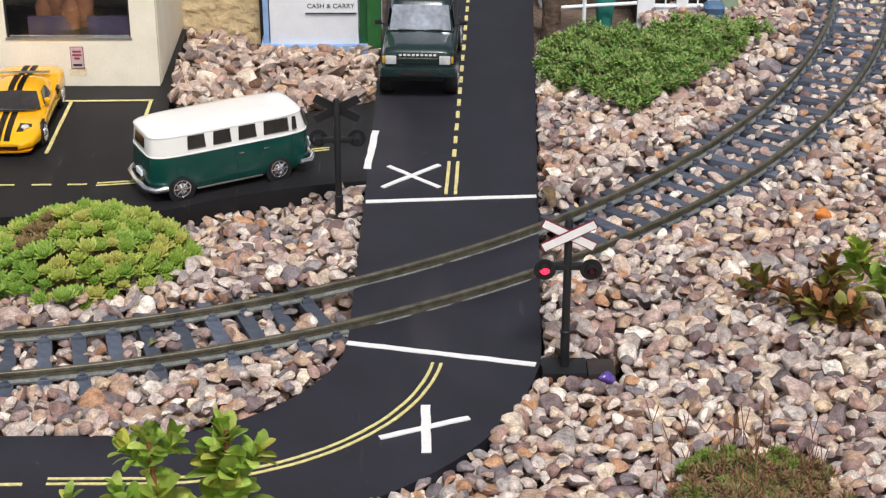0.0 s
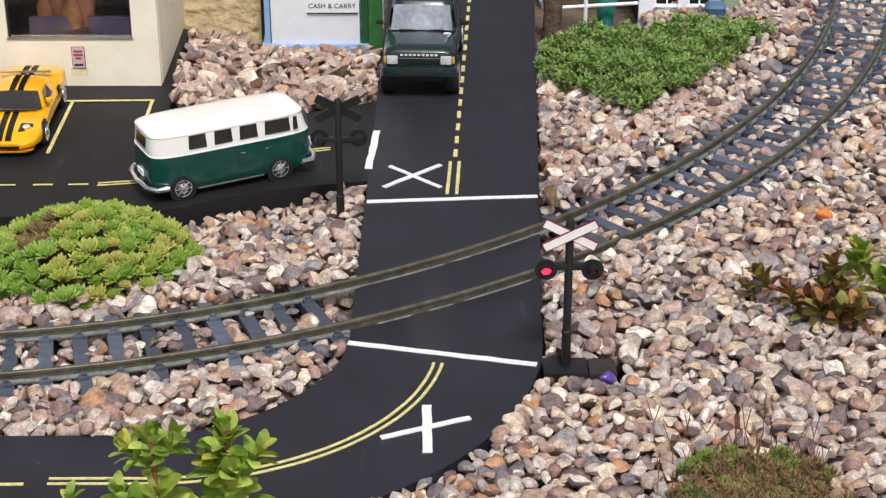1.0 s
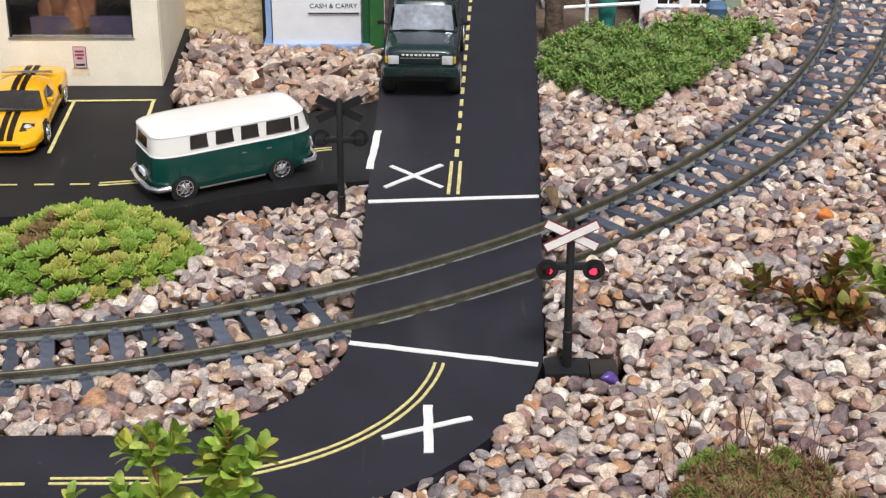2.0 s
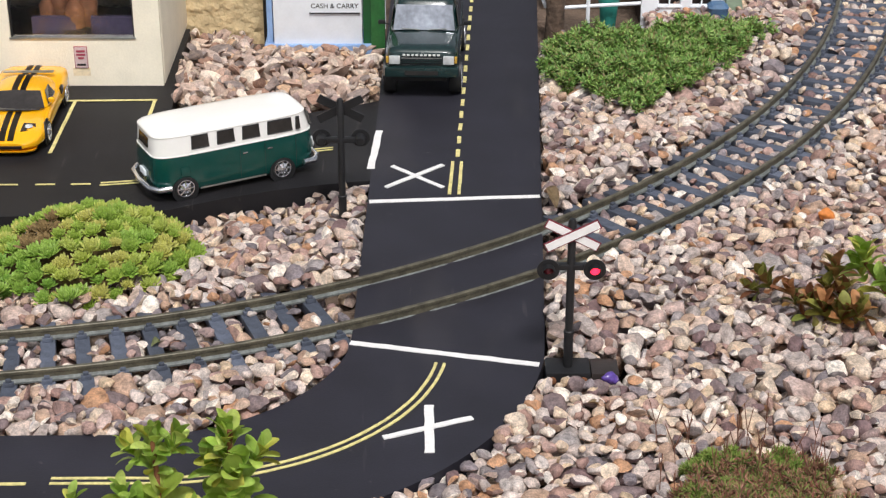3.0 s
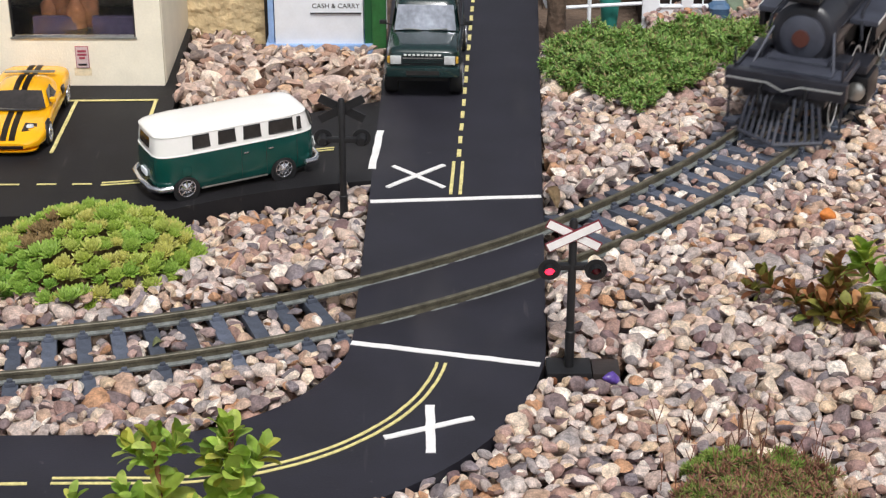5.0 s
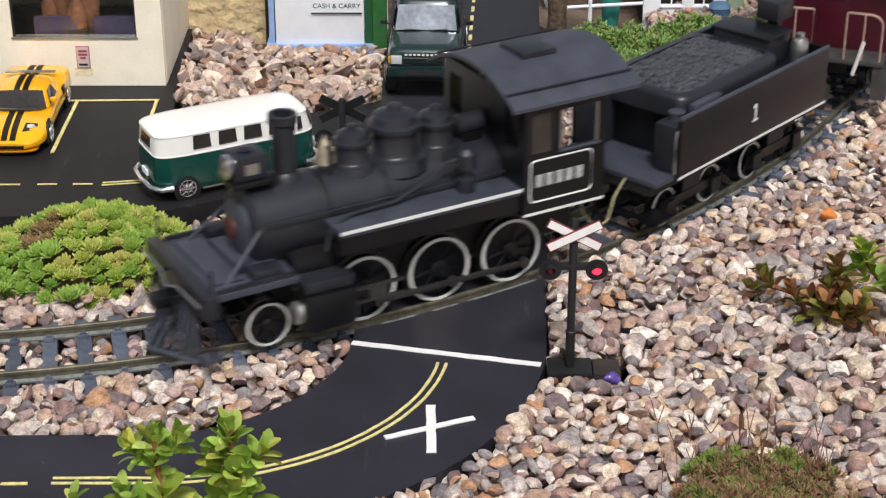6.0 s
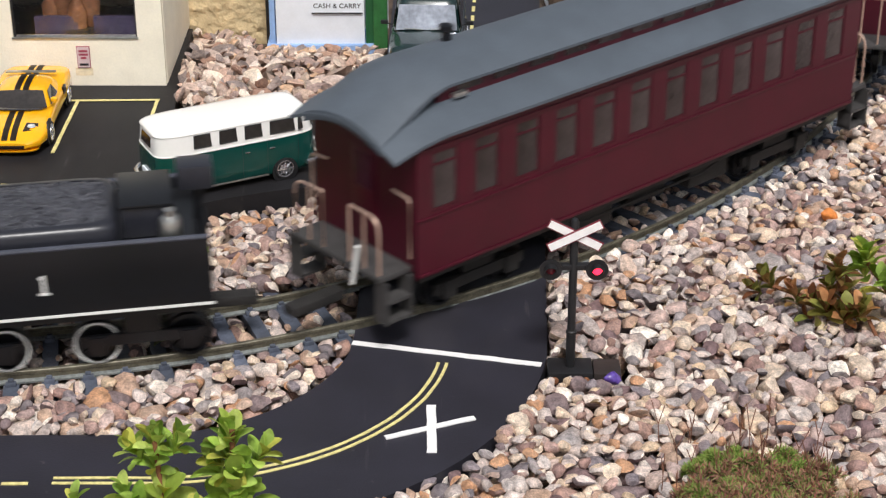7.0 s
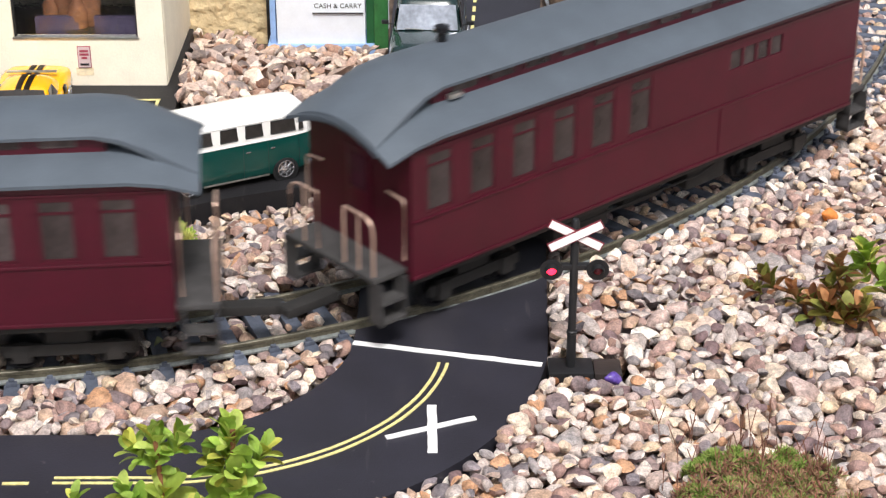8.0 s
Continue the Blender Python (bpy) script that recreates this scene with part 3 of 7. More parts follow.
        ground = hm[i0:i1, j0:j1]
        rest = np.quantile((ground + cap * 0.8)[foot], 0.80) if foot.any() else ground.min()
        zc = rest - 0.0006
        if zc + c > roof[i, j] + (0.004 if not abs(side[i, j]) < 0.043 else 0.002):
            fails += 1
            if fails > 9000:
                break
            continue
        hm[i0:i1, j0:j1] = np.where(foot, np.maximum(ground, zc + cap), ground)
        tip = 0.50 if big else 0.36
        r = turn(rng.normal(0, tip), rng.normal(0, tip), yaw) @ np.diag((a, b, c))
        m = as4(r, (x, y, zc))
        if big:
            if zc + c > -0.002 and len(loose) < 295:
                loose.append((int(rng.integers(0, 10)), m))
            else:
                lists["rocks"][0].append(int(rng.integers(0, 10)))
                lists["rocks"][1].append(m)
        elif 0.10 < x < 0.235 and -0.21 < y < -0.06 and zc + c > -0.004 and len(single) < 290:
            single.append((int(rng.integers(0, 12)), m))
        else:
            lists["gravel"][0].append(int(rng.integers(0, 12)))
            lists["gravel"][1].append(m)
    gravel = scatter("gravel", round_t, *lists["gravel"], M_GRAVEL)
    tagged(gravel, "mixed pink, grey and beige river gravel", "gravel", kind="stuff")
    rocks = scatter("crushed_rock", rock_t, *lists["rocks"], M_ROCK)
    tagged(rocks, "tan and pink crushed rock beside the lot", "gravel", kind="stuff")
    for name, templates, material, pieces, parent in (("pebble", round_t, M_PEBBLE, single, gravel), ("rock", rock_t, M_ROCK_ONE, loose, rocks)):
        tm = []
        for v, f in templates:
            me = bpy.data.meshes.new(name)
            me.from_pydata(v.tolist(), [], f.tolist())
            me.polygons.foreach_set("use_smooth", np.ones(len(f), dtype=bool))
            me.update(calc_edges=True)
            me.set_sharp_from_angle(angle=radians(34))
            me.materials.append(material)
            tm.append(me)
        for k, m in pieces:
            ob = new(name, tm[k])
            ob.parent, ob.matrix_basis = parent, Matrix(m.tolist())
    return hm


ROAD_OB, LOT_OB = build_ground()
build_markings(ROAD_OB, LOT_OB)
build_track()


# ---- the train. Local axes: x ahead, y to its left, z up from the rail's top ----
def wheelset(name, r, parent, x, gauge=0.0225, white=True, crank=False):
    """Two wheels on an axle; the whole set turns. Its origin is the axle's middle."""
    bm = rod(bmesh.new(), (0, -gauge - 0.003, 0), (0, gauge + 0.003, 0), 0.0022)
    ws = part(name, bm, M_UNDER, parent)
    ws.location = (x, 0, r)
    for e in (-1, 1):
        m = Matrix.Translation((0, e * gauge, 0)) @ Matrix.Rotation(-e * math.pi / 2, 4, "X")
        b = lathe([(r * 0.60, -0.0012), (r * 1.10, -0.0022), (r * 1.10, -0.0008), (r, -0.0004), (r, 0.0034), (r * 0.84, 0.0036), (r * 0.82, 0.0010), (r * 0.60, 0.0008)], m, 36)
        for k in range(9 if crank else 6):
            a = k * math.tau / (9 if crank else 6)
            rod(b, m @ Vector((r * 0.18 * math.cos(a), r * 0.18 * math.sin(a), 0.0016)), m @ Vector((r * 0.86 * math.cos(a), r * 0.86 * math.sin(a), 0.0016)), r * 0.06, r * 0.045, 6)
        lathe([(0.001, -0.001), (r * 0.26, -0.001), (r * 0.26, 0.0034), (r * 0.18, 0.0042), (0.001, 0.0042)], m, 16, b)
        if crank:
            rod(b, m @ Vector((0.55 * r, 0, 0)), m @ Vector((0.55 * r, 0, 0.0078)), 0.0020, 0.0018, 10)
            box(b, -0.15 * r, 0.7 * r, -0.2 * r, 0.2 * r, 0.0015, 0.004, m=m)
        wh = part("wheel", b, M_LOCO_D, ws)
        if white:
            part("tyre_band", lathe([(r * 0.995, 0.0030), (r * 0.995, 0.0040), (r * 0.905, 0.0041), (r * 0.905, 0.0030)], m, 40, ring=True), M_TRIM, wh, "white-painted wheel rim")
    return ws


WHEELS = []   # (object, radius, distance ahead, height)


def dome(x, r, z0, z1, parent, name="dome"):
    h = z1 - z0
    bm = lathe([(r * 1.50, z0 - 0.006), (r * 1.34, z0), (r * 1.30, z0 + 0.05 * h), (r * 1.08, z0 + 0.09 * h), (r, z0 + 0.14 * h), (r, z0 + 0.60 * h), (r * 1.14, z0 + 0.63 * h), (r * 1.14, z0 + 0.72 * h),
                (r * 0.98, z0 + 0.76 * h), (r * 0.90, z0 + 0.90 * h), (r * 0.60, z0 + 0.97 * h), (r * 0.34, z1), (r * 0.30, z1 + 0.003), (0.0004, z1 + 0.0035)])
    bmesh.ops.translate(bm, verts=bm.verts, vec=(x, 0, 0))
    return part(name, bm, M_LOCO, parent)


def roof_arch(x0, x1, hw, z0, z1, th, n=14):
    """A shallow arched cover with thickness."""
    prof = [(-hw + 2 * hw * i / n, z0 + (z1 - z0) * (1 - (2 * i / n - 1) ** 2)) for i in range(n + 1)]
    ring = prof + [(y, z - th) for y, z in prof[::-1]]
    return loft(bmesh.new(), [[(x, y, z) for y, z in ring] for x in (x0, x1)])


def build_loco():
    e = thing("steam_locomotive", "black model steam locomotive with white-rimmed wheels and lining", "locomotive")
    Z = 0.066
    rot = Matrix.Rotation(math.pi / 2, 4, "Y")
    part("boiler", lathe([(0.0005, -0.046), (0.0235, -0.046), (0.0235, 0.070), (0.0242, 0.0705), (0.0242, 0.112), (0.0225, 0.114), (0.019, 0.1155), (0.0005, 0.1165)], Matrix.Translation((0, 0, Z)) @ rot, 40), M_LOCO, e)
    for x in (-0.02, 0.03, 0.068):
        part("boiler_band", lathe([(0.0232, x - 0.001), (0.0239, x - 0.001), (0.0239, x + 0.001), (0.0232, x + 0.001)], Matrix.Translation((0, 0, Z)) @ rot, 40, ring=True), M_LOCO_D, e)
    sd = part("smokebox_door", lathe([(0.0165, 0.1155), (0.0165, 0.1175), (0.012, 0.1195), (0.0005, 0.1205)], Matrix.Translation((0, 0, Z)) @ rot, 32), M_LOCO_G, e)
    part("number_plate", lathe([(0.0005, 0.1195), (0.0062, 0.1195), (0.0062, 0.1222), (0.0005, 0.1225)], Matrix.Translation((0, 0, Z)) @ rot, 24), mat("red_plate", rgb(84, 46, 38), 0.5), sd, "round rusty plate")
    part("smokestack", lathe([(0.0105, 0.083), (0.0092, 0.091), (0.0068, 0.094), (0.0068, 0.122), (0.0086, 0.124), (0.0086, 0.1285), (0.0058, 0.1285), (0.0056, 0.110), (0.0005, 0.108)], Matrix.Translation((0.086, 0, 0))), M_LOCO, e)
    dome(0.043, 0.0098, 0.089, 0.110, e, "sand_dome")
    dome(0.0150, 0.0140, 0.088, 0.117, e, "steam_dome")
    dome(-0.0125, 0.0105, 0.089, 0.111, e, "sand_dome")
    bell = part("bell", lathe([(0.0062, 0.0925), (0.0048, 0.0975), (0.0032, 0.1045), (0.0012, 0.1065), (0.0004, 0.109)], Matrix.Translation((0.0605, 0, 0.001)), 20), M_BRASS, e, "dull brass bell")
    b = bmesh.new()
    for s in (-1, 1):
        rod(b, (0.0605, s * 0.0075, 0.088), (0.0605, s * 0.0075, 0.105), 0.0012)
    rod(b, (0.0605, -0.0085, 0.104), (0.0605, 0.0085, 0.104), 0.0012)
    part("bell_frame", b, M_LOCO, bell)
    # headlight on its bracket
    hl = part("headlight", bx(0.1000, 0.1200, -0.0095, 0.0095, 0.0965, 0.1110, bevel=0.0014), M_LOCO, e)
    part("bracket", bx(0.0960, 0.1230, -0.0120, 0.0120, 0.0930, 0.0965, bevel=0.0008), M_LOCO_D, hl)
    part("lens", lathe([(0.0005, 0), (0.0068, 0), (0.0075, 0.003), (0.0060, 0.0035), (0.0005, 0.0025)], Matrix.Translation((0.1195, 0, 0.1037)) @ rot, 24), M_CHROME, hl, "bright headlight lens")
    for s in (-1, 1):
        part("number_board", bx(0.106, 0.114, s * 0.0095 - 0.0004, s * 0.0095 + 0.0004, 0.100, 0.1065), M_STEEL, hl)
    part("headlight_cap", lathe([(0.0040, 0.1105), (0.0040, 0.1120), (0.0046, 0.1124), (0.0004, 0.1135)], Matrix.Translation((0.110, 0, 0)), 16), M_LOCO, hl)
    gen = part("generator", lathe([(0.0005, -0.009), (0.0062, -0.009), (0.0062, 0.006), (0.0045, 0.008), (0.0005, 0.009)], Matrix.Translation((-0.034, 0, 0.0985)) @ rot, 20), M_LOCO, e)
    part("generator_foot", bx(-0.041, -0.028, -0.006, 0.006, 0.086, 0.094), M_LOCO_D, gen)
    # running boards with a white edge
    for s in (-1, 1):
        rb = part("running_board", bx(-0.0455, 0.0735, min(s * 0.022, s * 0.0450), max(s * 0.022, s * 0.0450), 0.0660, 0.0700, bevel=0.0004), M_LOCO_G, e)
        part("valance", bx(-0.0455, 0.0735, min(s * 0.0400, s * 0.0440), max(s * 0.0400, s * 0.0440), 0.0550, 0.0660), M_LOCO_D, rb)
        part("white_edge", bx(-0.0455, 0.0738, min(s * 0.0450, s * 0.0455), max(s * 0.0450, s * 0.0455), 0.0682, 0.0702), M_TRIM, rb)
        pump = part("air_pump", lathe([(0.0055, 0.070), (0.0055, 0.078), (0.0036, 0.079), (0.0036, 0.084), (0.0062, 0.085), (0.0062, 0.094), (0.003, 0.097), (0.0005, 0.097)], Matrix.Translation((-0.016, s * 0.0300, 0)), 20), M_LOCO, e)
        part("delivery_pipe", pipe(bmesh.new(), [(-0.016, s * 0.031, 0.092), (-0.004, s * 0.0275, 0.089), (0.010, s * 0.0275, 0.080), (0.030, s * 0.0285, 0.073), (0.060, s * 0.030, 0.0725), (0.074, s * 0.033, 0.068), (0.078, s * 0.035, 0.056)], 0.0012), M_LOCO, e)
        part("handrail", pipe(bmesh.new(), [(-0.045, s * 0.0262, 0.0745), (0.0, s * 0.0262, 0.0750), (0.110, s * 0.0262, 0.0755)], 0.0007), M_LOCO, e)
        # cylinder and its front cover
        cy = part("cylinder", bx(0.0640, 0.0980, min(s * 0.0300, s * 0.0480), max(s * 0.0300, s * 0.0480), 0.0120, 0.0360, bevel=0.0050), M_LOCO_D, e)
        part("cylinder_cover", lathe([(0.0005, 0), (0.0068, 0), (0.0068, 0.003), (0.004, 0.0045), (0.0005, 0.005)], Matrix.Translation((0.098, s * 0.039, 0.024)) @ rot, 20), M_STEEL if s > 0 else M_LOCO, cy)
        part("steam_chest", bx(0.0660, 0.0960, min(s * 0.0300, s * 0.0450), max(s * 0.0300, s * 0.0450), 0.0360, 0.0430, bevel=0.0012), M_LOCO, cy)
        part("crosshead_guide", bx(0.0300, 0.0640, min(s * 0.0375, s * 0.0395), max(s * 0.0375, s * 0.0395), 0.0275, 0.0292), M_ROD, cy)
        part("crosshead_guide", bx(0.0300, 0.0640, min(s * 0.0375, s * 0.0395), max(s * 0.0375, s * 0.0395), 0.0190, 0.0204), M_ROD, cy)
        # brace from smokebox to deck
        part("brace", rod(bmesh.new(), (0.108, s * 0.0205, 0.0750), (0.138, s * 0.0300, 0.0470), 0.0012), M_LOCO_G, e)
    part("frame", bx(-0.100, 0.104, -0.0165, 0.0165, 0.0200, 0.0560, bevel=0.001), M_UNDER, e)
    part("saddle", plan_loft([(0.030, 0.016, 0.028, 6, 0.081), (0.044, 0.014, 0.022, 6, 0.081), (0.056, 0.016, 0.0205, 6, 0.083)], 32), M_LOCO_D, e)
    # deck, beam and pilot
    dk = part("front_deck", bx(0.0980, 0.1480, -0.0400, 0.0400, 0.0430, 0.0475, bevel=0.0006), M_LOCO_G, e)
    part("deck_plate", bx(0.1040, 0.1260, -0.0220, 0.0220, 0.0475, 0.0510, bevel=0.0006), M_LOCO_G, dk)
    part("deck_plate", bx(0.1270, 0.1440, -0.0300, 0.0300, 0.0475, 0.0496, bevel=0.0006), M_LOCO_G, dk)
    for s in (-1, 1):
        part("flag_post", rod(bmesh.new(), (0.1500, s * 0.0390, 0.0490), (0.1500, s * 0.0390, 0.0640), 0.0009, seg=8), M_LOCO, dk)
        part("deck_box", bx(0.1060, 0.1240, min(s * 0.0260, s * 0.0370), max(s * 0.0260, s * 0.0370), 0.0475, 0.0540, bevel=0.0008), M_LOCO, dk)
        part("air_hose", pipe(bmesh.new(), [(0.1560, s * 0.0160, 0.0420), (0.1620, s * 0.0165, 0.0400), (0.1650, s * 0.0160, 0.0300), (0.1640, s * 0.0140, 0.0200)], 0.0014), M_LOCO_D, dk)
        part("deck_rib", bx(0.1000, 0.1470, s * 0.0385 - 0.0010, s * 0.0385 + 0.0010, 0.0475, 0.0500), M_LOCO, dk)
    part("lift_bar", pipe(bmesh.new(), [(0.1590, -0.0420, 0.0440), (0.1600, -0.0120, 0.0440), (0.1620, 0, 0.0400), (0.1600, 0.0120, 0.0440), (0.1590, 0.0420, 0.0440)], 0.0008, 6), M_STEEL, dk)
    part("beam", bx(0.1480, 0.1560, -0.0440, 0.0440, 0.0350, 0.0490, bevel=0.0008), M_LOCO, e)
    part("coupling_pocket", bx(0.1560, 0.1720, -0.0060, 0.0060, 0.0290, 0.0350, bevel=0.001), M_LOCO_D, e)
    pilot = part("pilot", bx(0.1400, 0.1560, -0.0300, 0.0300, 0.0300, 0.0350), M_LOCO_D, e)
    for k in range(-6, 7):
        y = k * 0.0048
        tip = 0.1760 - abs(k) * 0.0030
        part("pilot_bar", rod(bmesh.new(), (0.1545, y * 0.85, 0.0340), (tip, y * 1.05, 0.0042), 0.0013, 0.0012, 6), M_LOCO_G, pilot)
    foot = bmesh.new()
    for s in (-1, 1):
        pipe(foot, [(0.1760, 0, 0.0042), (0.1580, s * 0.0304, 0.0042), (0.1420, s * 0.0310, 0.0060)], 0.0016, 6)
    part("pilot_foot", foot, M_LOCO_G, pilot)
    for s in (-1, 1):
        part("pilot_step", bx(0.1480, 0.1580, min(s * 0.0330, s * 0.0430), max(s * 0.0330, s * 0.0430), 0.0080, 0.0100), M_LOCO_G, pilot)
        part("step_hanger", rod(bmesh.new(), (0.1520, s * 0.0410, 0.009), (0.1520, s * 0.0410, 0.036), 0.0010, seg=6), M_LOCO, pilot)
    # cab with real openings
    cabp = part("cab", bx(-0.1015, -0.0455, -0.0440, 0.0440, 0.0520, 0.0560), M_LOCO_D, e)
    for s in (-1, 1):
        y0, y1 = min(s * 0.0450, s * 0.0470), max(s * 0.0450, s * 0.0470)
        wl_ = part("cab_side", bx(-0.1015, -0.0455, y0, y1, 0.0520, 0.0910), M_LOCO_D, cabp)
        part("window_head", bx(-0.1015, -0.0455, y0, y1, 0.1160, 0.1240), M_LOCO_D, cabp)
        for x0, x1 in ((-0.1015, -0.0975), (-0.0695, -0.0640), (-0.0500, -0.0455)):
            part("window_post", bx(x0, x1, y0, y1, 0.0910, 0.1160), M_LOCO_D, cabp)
        part("cab_pane", bx(-0.0640, -0.0500, (y0 + y1) / 2 - 0.0004, (y0 + y1) / 2 + 0.0004, 0.0910, 0.1160), M_GLASS, cabp)
        # Opaque dark pane added on the far side to keep the cab inside dark.
        if s < 0:
            part("cab_pane", bx(-0.0975, -0.0695, (y0 + y1) / 2 - 0.0004, (y0 + y1) / 2 + 0.0004, 0.0910, 0.1160), M_GLASS, cabp)
        # Bright bars put the reflection along the window frame's edges into the shape.
        sash = bmesh.new()
        for x in (-0.0968, -0.0716):
            box(sash, x, x + 0.0014, (y0 + y1) / 2 - 0.0006, (y0 + y1) / 2 + 0.0006, 0.0910, 0.1160)
        part("window_sash", sash, M_STEEL, cabp)
        part("arm_rest", bx(-0.0980, -0.0690, min(s * 0.0470, s * 0.0486), max(s * 0.0470, s * 0.0486), 0.0896, 0.0912, bevel=0.0004), M_LOCO_G, cabp)
        part("cab_line", bx(-0.1018, -0.0452, min(s * 0.0470, s * 0.0474), max(s * 0.0470, s * 0.0474), 0.0522, 0.0538), M_TRIM, wl_)
        yy = s * 0.0472
        loop = []
        for cx, cz, a0 in ((-0.0525, 0.0840, 0), (-0.0895, 0.0840, 90), (-0.0895, 0.0636, 180), (-0.0525, 0.0636, 270)):
            loop += [(cx + 0.0030 * math.cos(radians(a0 + 30 * k)), yy, cz + 0.0030 * math.sin(radians(a0 + 30 * k))) for k in range(4)]
        pan = part("name_frame", pipe(bmesh.new(), loop + loop[:1], 0.0006, 6), M_TRIM, wl_, "thin white panel outline")
        for k in range(5):
            x = -0.0860 + k * 0.0070
            part("letter_bar", bx(x, x + 0.0048, yy - 0.0004, yy + 0.0004, 0.0700, 0.0776), M_PLATE, pan)
    b = bmesh.new()
    for x0, x1 in ((-0.0475, -0.0455),):
        box(b, x0, x1, -0.0450, 0.0450, 0.0560, 0.0920)
        box(b, x0, x1, -0.0450, 0.0450, 0.1160, 0.1240)
        for y0, y1 in ((-0.0450, -0.0400), (-0.0260, 0.0260), (0.0400, 0.0450)):
            box(b, x0, x1, y0, y1, 0.0920, 0.1160)
    part("cab_front", b, M_LOCO_D, cabp, smooth=False)
    part("backhead", lathe([(0.0005, -0.060), (0.0200, -0.060), (0.0200, -0.046), (0.0005, -0.046)], Matrix.Translation((0, 0, 0.078)) @ rot, 24), M_UNDER, cabp)
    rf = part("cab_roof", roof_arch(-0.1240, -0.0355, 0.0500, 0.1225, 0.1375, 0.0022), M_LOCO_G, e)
    part("roof_hatch", bx(-0.0880, -0.0640, -0.0130, 0.0130, 0.1350, 0.1400, bevel=0.0006), M_LOCO, rf)
    for s in (-1, 1):
        part("rain_strip", rod(bmesh.new(), (-0.1230, s * 0.0405, 0.1290), (-0.0365, s * 0.0405, 0.1290), 0.0008, seg=6), M_LOCO, rf)
    part("hose", pipe(bmesh.new(), [(-0.094, 0.030, 0.050), (-0.098, 0.034, 0.036), (-0.106, 0.036, 0.026), (-0.114, 0.036, 0.030), (-0.120, 0.034, 0.044), (-0.130, 0.030, 0.052)], 0.0008), M_WIRE, e, "pale looped wire")
    for x in (-0.050, 0.0, 0.050):
        w = wheelset("driving_wheels", 0.0206, e, x, crank=True)
        WHEELS.append((w, 0.0206, x))
    w = wheelset("leading_wheels", 0.0135, e, 0.112)
    WHEELS.append((w, 0.0135, 0.112))
    rods = []
    for s in (-1, 1):
        b = bx(-0.0530, 0.0530, min(s * 0.0290, s * 0.0306), max(s * 0.0290, s * 0.0306), -0.0018, 0.0018, bevel=0.0004)
        for x in (-0.05, 0, 0.05):
            rod(b, (x, s * 0.0284, 0), (x, s * 0.0316, 0), 0.0034, seg=14)
        rods.append((part("coupling_rod", b, M_ROD, e, "oily steel side rod"), s))
    for s in (-1, 1):
        part("crosshead", bx(0.0420, 0.0540, min(s * 0.0370, s * 0.0400), max(s * 0.0370, s * 0.0400), 0.0200, 0.0275), M_ROD, e)
    return e, rods


